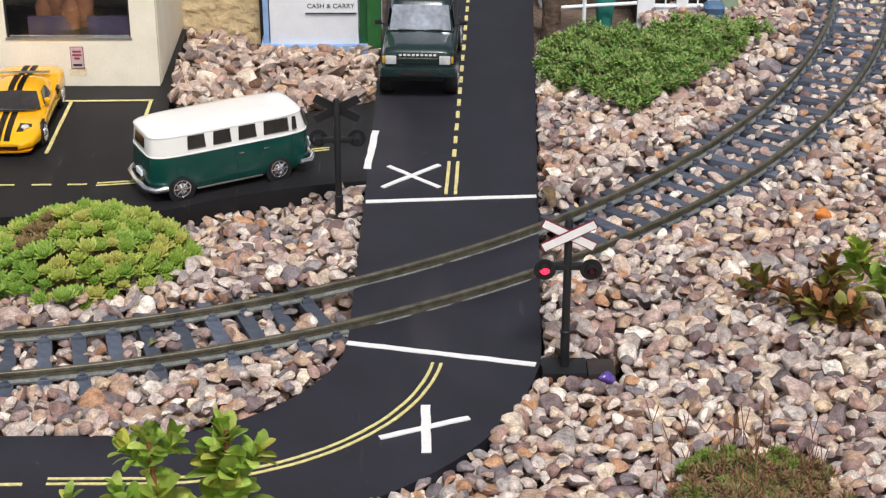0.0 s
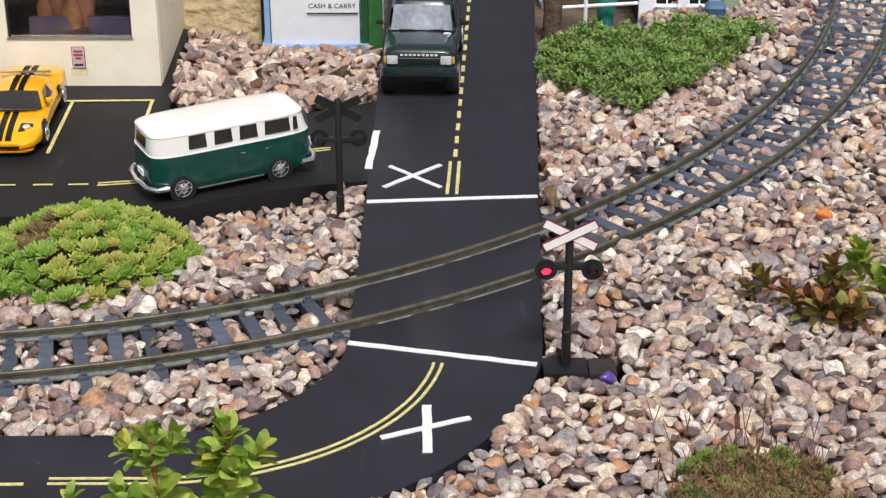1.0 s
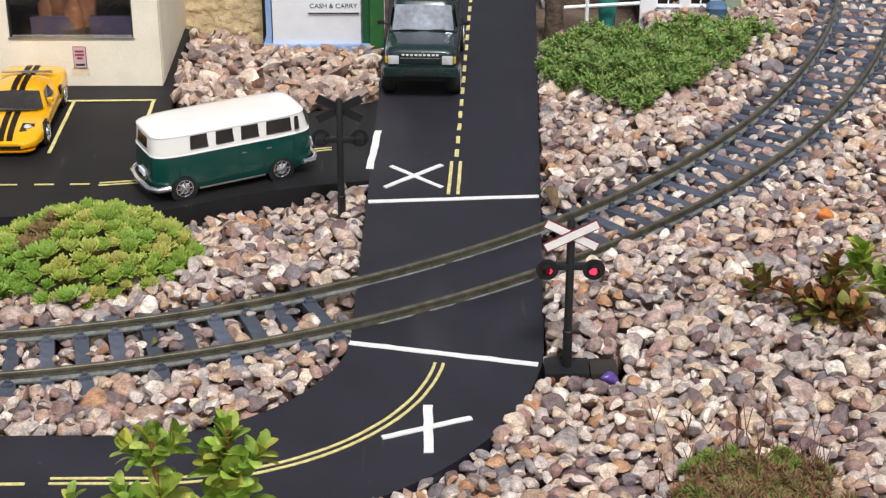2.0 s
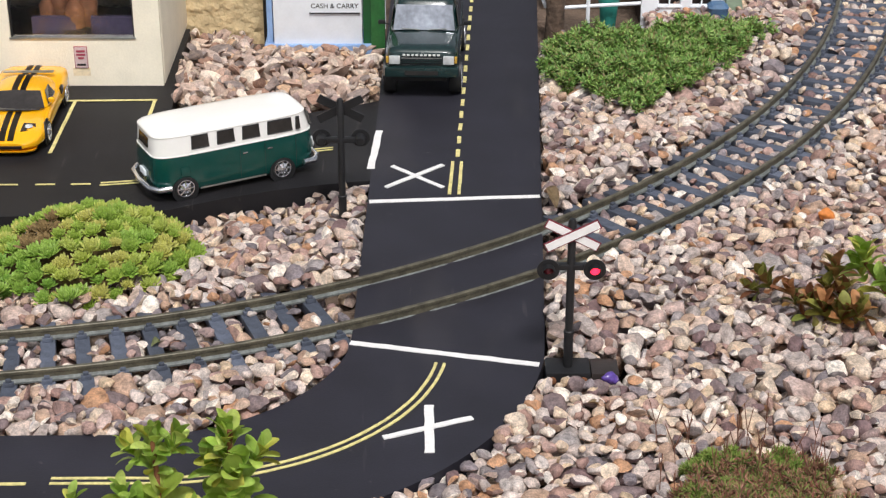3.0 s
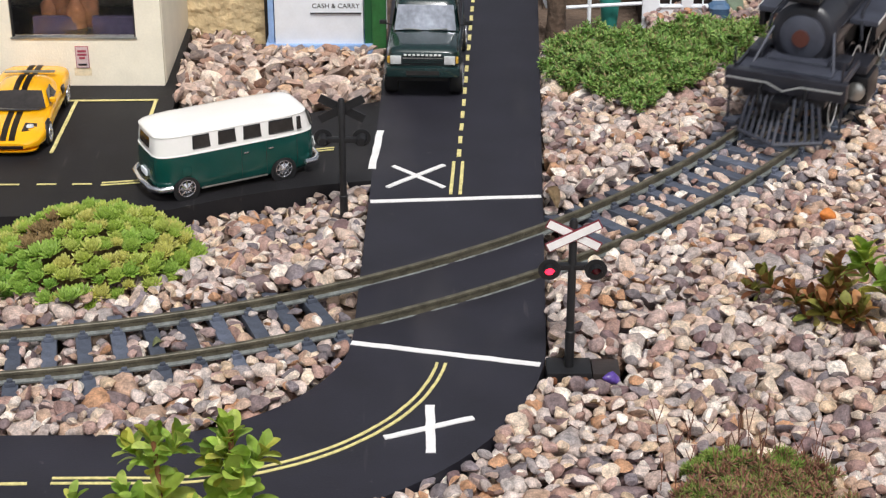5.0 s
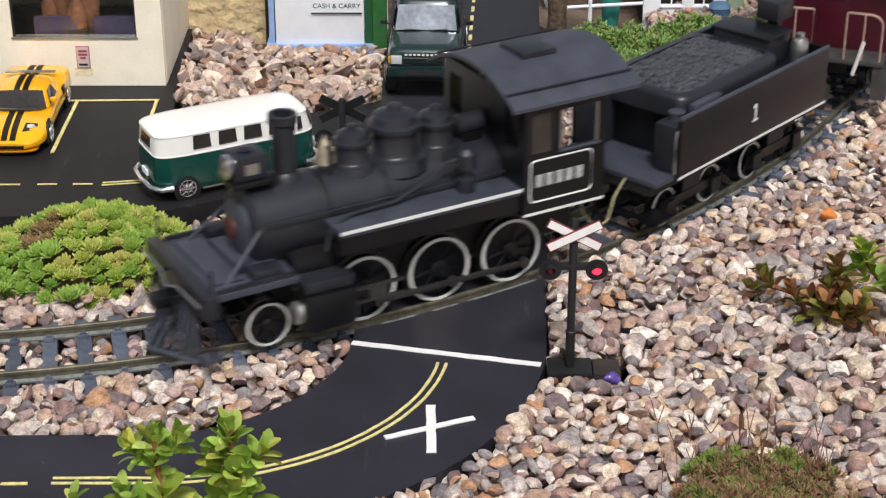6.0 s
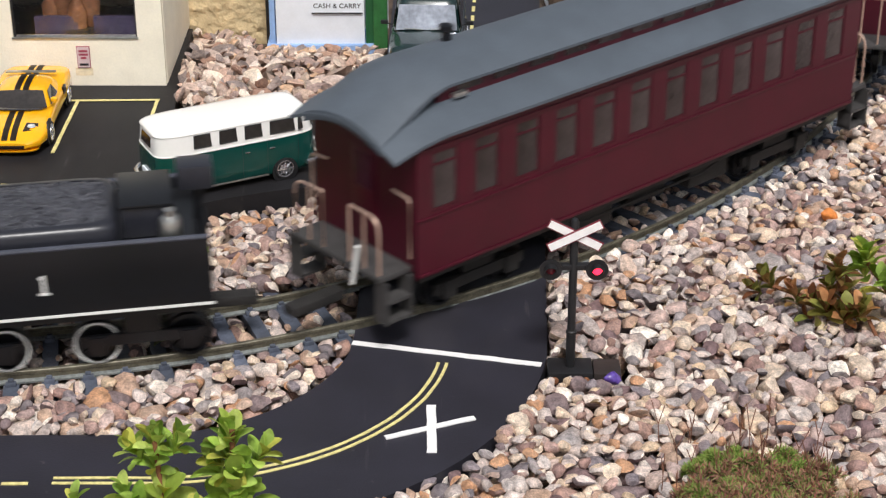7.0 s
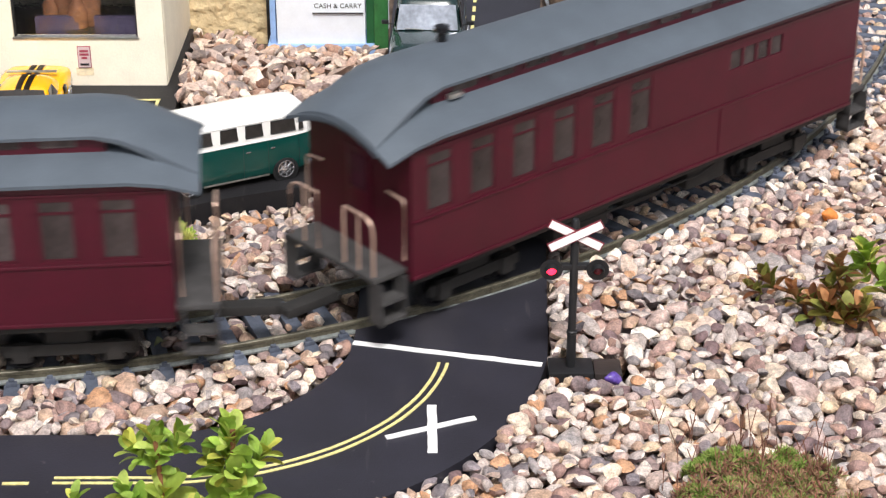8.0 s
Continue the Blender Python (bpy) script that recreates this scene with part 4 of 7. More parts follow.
def build_tender():
    e = thing("tender", "black locomotive tender heaped with coal, numbered 1", "railway tender")
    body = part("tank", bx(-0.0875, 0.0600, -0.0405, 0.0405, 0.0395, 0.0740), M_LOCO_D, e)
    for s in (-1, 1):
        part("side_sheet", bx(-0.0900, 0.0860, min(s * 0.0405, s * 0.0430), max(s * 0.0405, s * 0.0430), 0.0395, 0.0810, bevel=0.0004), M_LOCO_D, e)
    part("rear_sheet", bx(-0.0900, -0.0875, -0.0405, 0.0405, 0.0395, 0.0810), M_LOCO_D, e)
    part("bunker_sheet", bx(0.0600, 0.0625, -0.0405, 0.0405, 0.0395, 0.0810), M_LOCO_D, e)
    for s in (-1, 1):
        part("white_line", bx(-0.0905, 0.0865, min(s * 0.0430, s * 0.0434), max(s * 0.0430, s * 0.0434), 0.0402, 0.0418), M_TRIM, body)
        me = lettering("1", 0.0165)
        me.materials.append(M_TRIM)
        num = new("numeral", me)
        num.parent = body
        num.matrix_basis = Matrix.Translation((0.000, s * 0.0432, 0.0600)) @ Matrix.Rotation(math.pi if s > 0 else 0, 4, "Z") @ Matrix.Rotation(math.pi / 2, 4, "X")
        for z0, z1, w in ((0.0545, 0.0558, 0.0030), (0.0640, 0.0655, 0.0012)):
            part("numeral_serif", bx(-w - (0.0010 if w < 0.002 else 0) * -s, w - (0.0010 if w < 0.002 else 0) * -s, min(s * 0.0430, s * 0.0435), max(s * 0.0430, s * 0.0435), z0, z1), M_TRIM, body)
        part("top_rail", rod(bmesh.new(), (-0.0900, s * 0.0418, 0.0812), (0.0860, s * 0.0418, 0.0812), 0.0016, seg=8), M_LOCO_G, body)
        part("tool_box", bx(0.0380, 0.0680, min(s * 0.0352, s * 0.0402), max(s * 0.0352, s * 0.0402), 0.0742, 0.0850, bevel=0.001), M_LOCO_G, e)
        part("step", bx(0.0880, 0.1060, min(s * 0.0250, s * 0.0430), max(s * 0.0250, s * 0.0430), 0.0150, 0.0165), M_LOCO_D, e)
    # raised bunker round a coal heap with a broken surface
    bunk = bmesh.new()
    rings = []
    for z, g in ((0.0740, 0.0), (0.0850, 0.0), (0.0872, 0.0010), (0.0886, 0.0030), (0.0886, 0.0060), (0.0860, 0.0060)):
        rings.append([(0.0150 + (0.0570 - g) * sup(k * math.tau / 48, 9)[0], (0.0350 - g) * sup(k * math.tau / 48, 9)[1], z) for k in range(48)])
    loft(bunk, rings)
    bunker = part("coal_bunker", bunk, M_LOCO, e, "raised black bunker with a rolled edge")
    bm = bmesh.new()
    bmesh.ops.create_grid(bm, x_segments=46, y_segments=24, size=0.5)
    def heap_z(x, y):
        edge = min(1, (0.5 - abs(x)) * 8) * min(1, (0.5 - abs(y)) * 6)
        return 0.0866 + edge * (0.0034 + 0.0030 * noise.noise(Vector((x * 9, y * 7, 3))))
    for v in bm.verts:
        x, y = v.co.x, v.co.y
        v.co = (0.0150 + x * 0.103, y * 0.058, heap_z(x, y) + 0.0016 * noise.noise(Vector((x * 40, y * 30, 1))))
    heap = part("coal", bm, M_COAL, e, "heap of glittering coal")
    rng = np.random.default_rng(9)
    mats, picks = [], []
    for k in range(760):
        x, y = rng.uniform(-0.48, 0.48), rng.uniform(-0.47, 0.47)
        mats.append(as4(turn(*rng.uniform(0, 6.2, 3)) * rng.uniform(0.0008, 0.0022), (0.0150 + x * 0.103, y * 0.058, heap_z(x, y))))
        picks.append(int(rng.integers(0, 4)))
    lumps = scatter("loose_coal", stone_templates(4, 2, 1), picks, mats, M_COAL)
    lumps.parent = heap
    tagged(lumps, "loose coal lumps", kind="stuff")
    part("locker", bx(-0.0720, -0.0440, -0.0220, 0.0220, 0.0740, 0.0920, bevel=0.0012), M_LOCO, e)
    part("locker_lid", bx(-0.0730, -0.0430, -0.0235, 0.0235, 0.0920, 0.0940, bevel=0.0006), M_LOCO_D, e)
    part("canister", lathe([(0.0005, 0.0740), (0.0058, 0.0740), (0.0060, 0.0745), (0.0060, 0.0870), (0.0050, 0.0895), (0.0030, 0.0905), (0.0030, 0.0940), (0.0005, 0.0945)], Matrix.Translation((-0.070, 0.0310, 0)), 20), M_STEEL, e, "shiny steel canister")
    lp = part("rear_lamp", bx(-0.0960, -0.0760, -0.0090, 0.0090, 0.0940, 0.1080, bevel=0.0014), M_LOCO, e)
    part("lamp_post", bx(-0.0900, -0.0840, -0.0040, 0.0040, 0.0740, 0.0940), M_LOCO_D, lp)
    part("underframe", bx(-0.0880, 0.1050, -0.0360, 0.0360, 0.0330, 0.0395), M_UNDER, e)
    part("front_floor", bx(0.0625, 0.1060, -0.0400, 0.0400, 0.0395, 0.0430, bevel=0.0005), M_LOCO_G, e)
    for s in (-1, 1):
        part("water_leg", bx(0.0600, 0.0880, min(s * 0.0230, s * 0.0405), max(s * 0.0230, s * 0.0405), 0.0430, 0.0760, bevel=0.0040), M_LOCO, e)
        part("filler", lathe([(0.0048, 0.0755), (0.0048, 0.0800), (0.0054, 0.0802), (0.0054, 0.0815), (0.0004, 0.0825)], Matrix.Translation((0.0760, s * 0.0320, 0)), 16), M_LOCO_G, e)
        part("tender_grab", pipe(bmesh.new(), [(0.0885, s * 0.0415, 0.0450), (0.0900, s * 0.0420, 0.0500), (0.0900, s * 0.0420, 0.0700), (0.0880, s * 0.0415, 0.0740)], 0.0007, 6), M_STEEL, e)
    part("coal_gate", bx(0.0640, 0.0670, -0.0230, 0.0230, 0.0430, 0.0800, bevel=0.0006), M_LOCO_D, e)
    part("drawbar", bx(0.1060, 0.1350, -0.0040, 0.0040, 0.0280, 0.0320), M_UNDER, e)
    part("coupler", bx(-0.1180, -0.0880, -0.0050, 0.0050, 0.0170, 0.0230, bevel=0.001), M_UNDER, e)
    for x in (0.0505, -0.0505):
        tk = bmesh.new()
        for s in (-1, 1):
            box(tk, x - 0.034, x + 0.034, min(s * 0.0280, s * 0.0305), max(s * 0.0280, s * 0.0305), 0.0130, 0.0195)
            for o in (-0.0255, 0.0255):
                box(tk, x + o - 0.005, x + o + 0.005, min(s * 0.0280, s * 0.0325), max(s * 0.0280, s * 0.0325), 0.0080, 0.0190)
        box(tk, x - 0.010, x + 0.010, -0.0300, 0.0300, 0.0150, 0.0330)
        part("truck_frame", tk, M_LOCO_D, e, smooth=False)
    for x in (0.076, 0.025, -0.025, -0.076):
        w = wheelset("tender_wheels", 0.0130, e, x, white=x > -0.05)
        WHEELS.append((w, 0.0130, x))
    return e


def coach_window(w=0.0200, z0=0.0760, z1=0.1125):
    b = bmesh.new()
    for a in ((-w / 2, -w / 2 + 0.0016, z0, z1), (w / 2 - 0.0016, w / 2, z0, z1), (-w / 2, w / 2, z0, z0 + 0.0016), (-w / 2, w / 2, z1 - 0.0016, z1), (-w / 2, w / 2, 0.1035, 0.1050)):
        box(b, a[0], a[1], -0.0008, 0.0008, a[2], a[3])
    return b


def build_coach(kind):
    full = kind == "coach"
    e = thing("passenger_coach" if full else "combine_coach", "maroon model passenger coach with grey clerestory roof" if full else "maroon model baggage and passenger coach, grey clerestory roof", "railway coach", group="coaches of the train")
    hl, hw, zb, zt = 0.2020, 0.0460, 0.0370, 0.1205
    PL, zp = 0.0240, 0.0440   # end platform: depth and height
    xs = [0.1812 - 0.0324 * k for k in range(12)] if full else [0.1812 - 0.0330 * k for k in range(6)]
    wins = [(x, 0.0200, 0.0760, 0.1125) for x in xs]
    if not full:
        wins += [(-0.0735 - 0.0135 * k, 0.0115, 0.0960, 0.1090) for k in range(4)]
    body = part("floor", bx(-hl, hl, -hw + 0.003, hw - 0.003, zb, zb + 0.004), M_UNDER, e)
    pane = frame_ = None
    for s in (-1, 1):
        b = bmesh.new()
        y0, y1 = min(s * (hw - 0.0025), s * hw), max(s * (hw - 0.0025), s * hw)
        edges = sorted((x - w / 2, x + w / 2, z0, z1) for x, w, z0, z1 in wins)
        last = -hl
        for x0, x1, z0, z1 in edges:
            if x0 - last > 1e-5:
                box(b, last, x0, y0, y1, zb, zt)
            box(b, x0, x1, y0, y1, zb, z0)
            box(b, x0, x1, y0, y1, z1, zt)
            last = x1
        box(b, last, hl, y0, y1, zb, zt)
        bmesh.ops.remove_doubles(b, verts=b.verts, dist=1e-6)
        side = part("side_wall", b, M_MAROON, e, smooth=False)
        part("belt_rail", bx(-hl, hl, min(s * hw, s * (hw + 0.0008)), max(s * hw, s * (hw + 0.0008)), 0.0722, 0.0740, bevel=0.0003), M_MAROON, side)
        part("sill_rail", bx(-hl, hl, min(s * hw, s * (hw + 0.0008)), max(s * hw, s * (hw + 0.0008)), zb, zb + 0.0022, bevel=0.0003), M_MAROON, side)
        part("letter_board", bx(-hl, hl, min(s * hw, s * (hw + 0.0006)), max(s * hw, s * (hw + 0.0006)), 0.1140, 0.1156, bevel=0.0002), M_MAROON, side)
        for x, w, z0, z1 in wins:
            if z0 < 0.09:
                m = Matrix.Translation((x, s * (hw - 0.0012), 0))
                if frame_ is None:
                    frame_ = part("window", coach_window(), M_MAROON_D, e, smooth=False)
                    frame_.matrix_basis = m
                    f = frame_
                    pane = part("pane", bx(-0.010, 0.010, -0.0004, 0.0004, 0.0760, 0.1125), M_PANE, f)
                else:
                    f = again(frame_, e, m)
                    again(pane, f, Matrix.Identity(4))
            else:
                part("window", bx(x - w / 2, x + w / 2, s * (hw - 0.0016) - 0.0004, s * (hw - 0.0016) + 0.0004, z0, z1), M_PANE, e)
        if not full:
            part("baggage_door", bx(-0.1265, -0.0610, min(s * hw, s * (hw + 0.0005)), max(s * hw, s * (hw + 0.0005)), 0.0395, 0.0720), M_MAROON, side, smooth=False)
    # interior partition keeps the far windows from showing clear through
    part("seat_block", bx(-hl + 0.01, hl - 0.01, -0.030, 0.030, zb + 0.004, 0.080), M_MAROON_D, e)
    part("ceiling_lining", bx(-hl, hl, -hw + 0.003, hw - 0.003, zt - 0.002, zt), M_MAROON_D, e)
    # ends with a door
    for s in (-1, 1):
        b = bmesh.new()
        x0, x1 = min(s * (hl - 0.0025), s * hl), max(s * (hl - 0.0025), s * hl)
        box(b, x0, x1, -hw + 0.0025, hw - 0.0025, zb, zt)
        box(b, x0, x1, -0.024, 0.024, zt, zt + 0.0050)
        end = part("end_wall", b, M_MAROON_D, e, smooth=False)
        xo0, xo1 = min(s * hl, s * (hl + 0.0008)), max(s * hl, s * (hl + 0.0008))
        door = part("end_door", bx(xo0, xo1, -0.0110, 0.0110, zb + 0.002, 0.1060, bevel=0.0002), M_MAROON, end)
        xp0, xp1 = min(s * (hl + 0.0008), s * (hl + 0.0012)), max(s * (hl + 0.0008), s * (hl + 0.0012))
        part("door_pane", bx(xp0, xp1, -0.0075, 0.0075, 0.0800, 0.1010), mat("dim_pane", rgb(70, 30, 46), 0.2), door)
        # platform, steps and railings
        pl = part("platform", bx(min(s * hl, s * (hl + PL)), max(s * hl, s * (hl + PL)), -0.0410, 0.0410, zp - 0.0035, zp, bevel=0.0006), M_STEP, e)
        for t in (-1, 1):
            st = bmesh.new()
            for k, z in enumerate((0.0150, 0.0270)):
                box(st, min(s * (hl + 0.003), s * (hl + 0.022)), max(s * (hl + 0.003), s * (hl + 0.022)), min(t * 0.0340, t * 0.0450), max(t * 0.0340, t * 0.0450), z, z + 0.0018)
            for xx in (hl + 0.003, hl + 0.021):
                box(st, min(s * xx, s * (xx + 0.0012)), max(s * xx, s * (xx + 0.0012)), min(t * 0.0340, t * 0.0450), max(t * 0.0340, t * 0.0450), 0.0140, zp - 0.0035)
            part("steps", st, M_STEP, pl, smooth=False)
            xr = s * (hl + PL - 0.0022)
            part("end_railing", pipe(bmesh.new(), [(xr, t * 0.0120, zp), (xr, t * 0.0120, 0.0785), (xr, t * 0.0126, 0.0795), (xr, t * 0.0300, 0.0792), (xr, t * 0.0345, 0.0778), (xr, t * 0.0372, 0.0745), (xr, t * 0.0380, 0.0700), (xr, t * 0.0380, zp)], 0.0009), M_GOLD, pl)
            part("baluster", rod(bmesh.new(), (xr, t * 0.0250, zp), (xr, t * 0.0250, 0.0792), 0.0008, seg=8), M_GOLD, pl)
            xg = s * (hl + 0.0040)
            part("grab_rail", pipe(bmesh.new(), [(xg, t * 0.0440, 0.0510), (xg, t * 0.0440, 0.0860), (xg, t * 0.0425, 0.0880), (xg, t * 0.0290, 0.0890)], 0.0008), M_GOLD, end)
        part("coupler", bx(min(s * (hl + 0.02), s * (hl + 0.058)), max(s * (hl + 0.02), s * (hl + 0.058)), -0.0050, 0.0050, 0.0160, 0.0220, bevel=0.001), M_UNDER, e)
    if full:
        part("hook_arm", rod(bmesh.new(), (hl + 0.0270, 0.0200, 0.0340), (hl + 0.0275, 0.0260, 0.0600), 0.0015, seg=8), M_TRIM, e, "bright metal hook")
    # lower roof with drooping ends, clerestory, upper roof
    rings = []
    for i in range(25):
        x = -0.2190 + 0.4380 * i / 24
        u = max(0.0, (abs(x) - 0.1780) / 0.0410)
        drop = 0.0085 * u * u
        hw_r = 0.0500 - 0.003 * u * u
        top = []
        for k in range(17):
            y = -hw_r + 2 * hw_r * k / 16
            q = abs(y) / hw_r
            top.append((x, y, 0.1225 + 0.0120 * (1 - q ** 1.8) - drop))
        rings.append(top + [(p[0], p[1], p[2] - 0.0020) for p in top[::-1]])
    roof = part("roof", loft(bmesh.new(), rings), M_ROOF, e)
    b = bmesh.new()
    for s in (-1, 1):
        box(b, -0.1700, 0.1700, min(s * 0.0245, s * 0.0265), max(s * 0.0245, s * 0.0265), 0.1280, 0.1405)
    part("clerestory_wall", b, M_MAROON, roof, smooth=False)
    lite = None
    for s in (-1, 1):
        for k in range(11):
            x = -0.1450 + k * 0.0290
            if lite is None:
                lite = part("clerestory_light", bx(-0.0095, 0.0095, -0.0004, 0.0004, 0.1328, 0.1372), M_PANE, roof)
                lite.location = (x, s * 0.0266, 0.001)
            else:
                again(lite, roof, Matrix.Translation((x, s * 0.0266, 0.001)))
    rings = []
    for i in range(33):
        x = -0.2185 + 0.4370 * i / 32
        u = min(1.0, max(0.0, (abs(x) - 0.1640) / 0.0545))
        drop = 0.0130 * (u * u * (3 - 2 * u)) + 0.0085 * max(0.0, (abs(x) - 0.1780) / 0.0410) ** 2
        w = 0.0300 + 0.0050 * u
        top = [(x, -w + 2 * w * k / 12, 0.1410 + 0.0085 * (1 - (2 * k / 12 - 1) ** 2) - drop) for k in range(13)]
        rings.append(top + [(p[0], p[1], p[2] - (0.0018 + 0.004 * u)) for p in top[::-1]])
    part("upper_roof", loft(bmesh.new(), rings), M_ROOF, roof)
    for x in ((0.13,) if full else (0.1300, -0.06)):
        part("smoke_jack", lathe([(0.0030, 0.1440), (0.0030, 0.1540), (0.0046, 0.1550), (0.0046, 0.1580), (0.0005, 0.1595)], Matrix.Translation((x, -0.010, 0)), 14), M_LOCO_D, roof)
    part("vent", bx(0.1500, 0.1600, 0.0270, 0.0310, 0.1315, 0.1345, bevel=0.0006), M_STEEL, roof)
    for x in (0.1400, -0.1400):
        tk = bmesh.new()
        for s in (-1, 1):
            box(tk, x - 0.036, x + 0.036, min(s * 0.0290, s * 0.0315), max(s * 0.0290, s * 0.0315), 0.0110, 0.0180)
            for o in (-0.0255, 0.0255):
                box(tk, x + o - 0.005, x + o + 0.005, min(s * 0.0290, s * 0.0335), max(s * 0.0290, s * 0.0335), 0.0080, 0.0190)
        box(tk, x - 0.012, x + 0.012, -0.0300, 0.0300, 0.0140, zb)
        part("truck_frame", tk, M_UNDER, e, smooth=False)
        for o in (-0.0255, 0.0255):
            w = wheelset("coach_wheels", 0.0130, e, x + o, white=False)
            WHEELS.append((w, 0.0130, x + o))
    # Dark sills and boxes added to deepen the shade under the coach.
    part("centre_sill", bx(-0.1900, 0.1900, -0.0120, 0.0120, 0.0200, zb, bevel=0.0008), M_UNDER, e)
    for x0, x1, y0, y1, z0 in ((0.030, 0.078, 0.012, 0.036, 0.0150), (-0.022, 0.014, 0.014, 0.034, 0.0190), (-0.082, -0.044, 0.012, 0.036, 0.0150), (-0.070, 0.060, -0.036, -0.012, 0.0160)):
        part("underfloor_box", bx(x0, x1, y0, y1, z0, zb, bevel=0.0010), M_UNDER, e)
    for s in (-1, 1):
        part("side_sill", bx(-hl + 0.002, hl - 0.002, min(s * 0.0400, s * 0.0440), max(s * 0.0400, s * 0.0440), zb - 0.0045, zb, bevel=0.0006), M_UNDER, e)
    part("truss_rod", pipe(bmesh.new(), [(0.11, 0.036, 0.036), (0.055, 0.036, 0.0235), (-0.055, 0.036, 0.0235), (-0.11, 0.036, 0.036)], 0.0009), M_UNDER, e)
    return e


LOCO, RODS = build_loco()
TENDER = build_tender()
COACH = build_coach("coach")
COMBINE = build_coach("combine")


# ---- model cars. Local axes: x ahead, z up from the ground ----
def car_wheel(parent, x, y, r, w, spokes=5, drop=0.0):
    s = 1 if y > 0 else -1
    m = Matrix.Translation((x, y, r - drop)) @ Matrix.Rotation(-s * math.pi / 2, 4, "X")
    tyre = part("wheel", lathe([(r * 0.62, -w / 2), (r * 0.92, -w / 2), (r, -w * 0.34), (r, w * 0.34), (r * 0.93, w / 2), (r * 0.64, w / 2), (r * 0.60, w * 0.3)], m, 28), M_TYRE, parent, "black rubber tyre")
    rim = lathe([(r * 0.72, w * 0.1), (r * 0.78, w * 0.50), (r * 0.76, w * 0.56), (r * 0.70, w * 0.56), (r * 0.64, w * 0.40), (r * 0.30, w * 0.50), (r * 0.22, w * 0.62), (r * 0.12, w * 0.66), (r * 0.01, w * 0.67)], m, 28)
    for k in range(spokes):
        a = k * math.tau / spokes
        rod(rim, m @ Vector((r * 0.18 * math.cos(a), r * 0.18 * math.sin(a), w * 0.56)), m @ Vector((r * 0.70 * math.cos(a), r * 0.70 * math.sin(a), w * 0.48)), r * 0.075, r * 0.06, 6)
    part("rim", rim, M_CHROME, tyre, "chrome wheel rim")


def pane(name, parent, pts, th, material, bm=None):
    """A flat panel from its corners, pushed out by th."""
    p = [Vector(q) for q in pts]
    n = (p[1] - p[0]).cross(p[2] - p[0]).normalized() * th
    bm = bmesh.new()
    a = [bm.verts.new(q) for q in p]
    b = [bm.verts.new(q + n) for q in p]
    bm.faces.new(a[::-1])
    bm.faces.new(b)
    for i in range(len(p)):
        j = (i + 1) % len(p)
        bm.faces.new((a[i], a[j], b[j], b[i]))
    bmesh.ops.recalc_face_normals(bm, faces=bm.faces)
    return part(name, bm, material, parent, smooth=False)


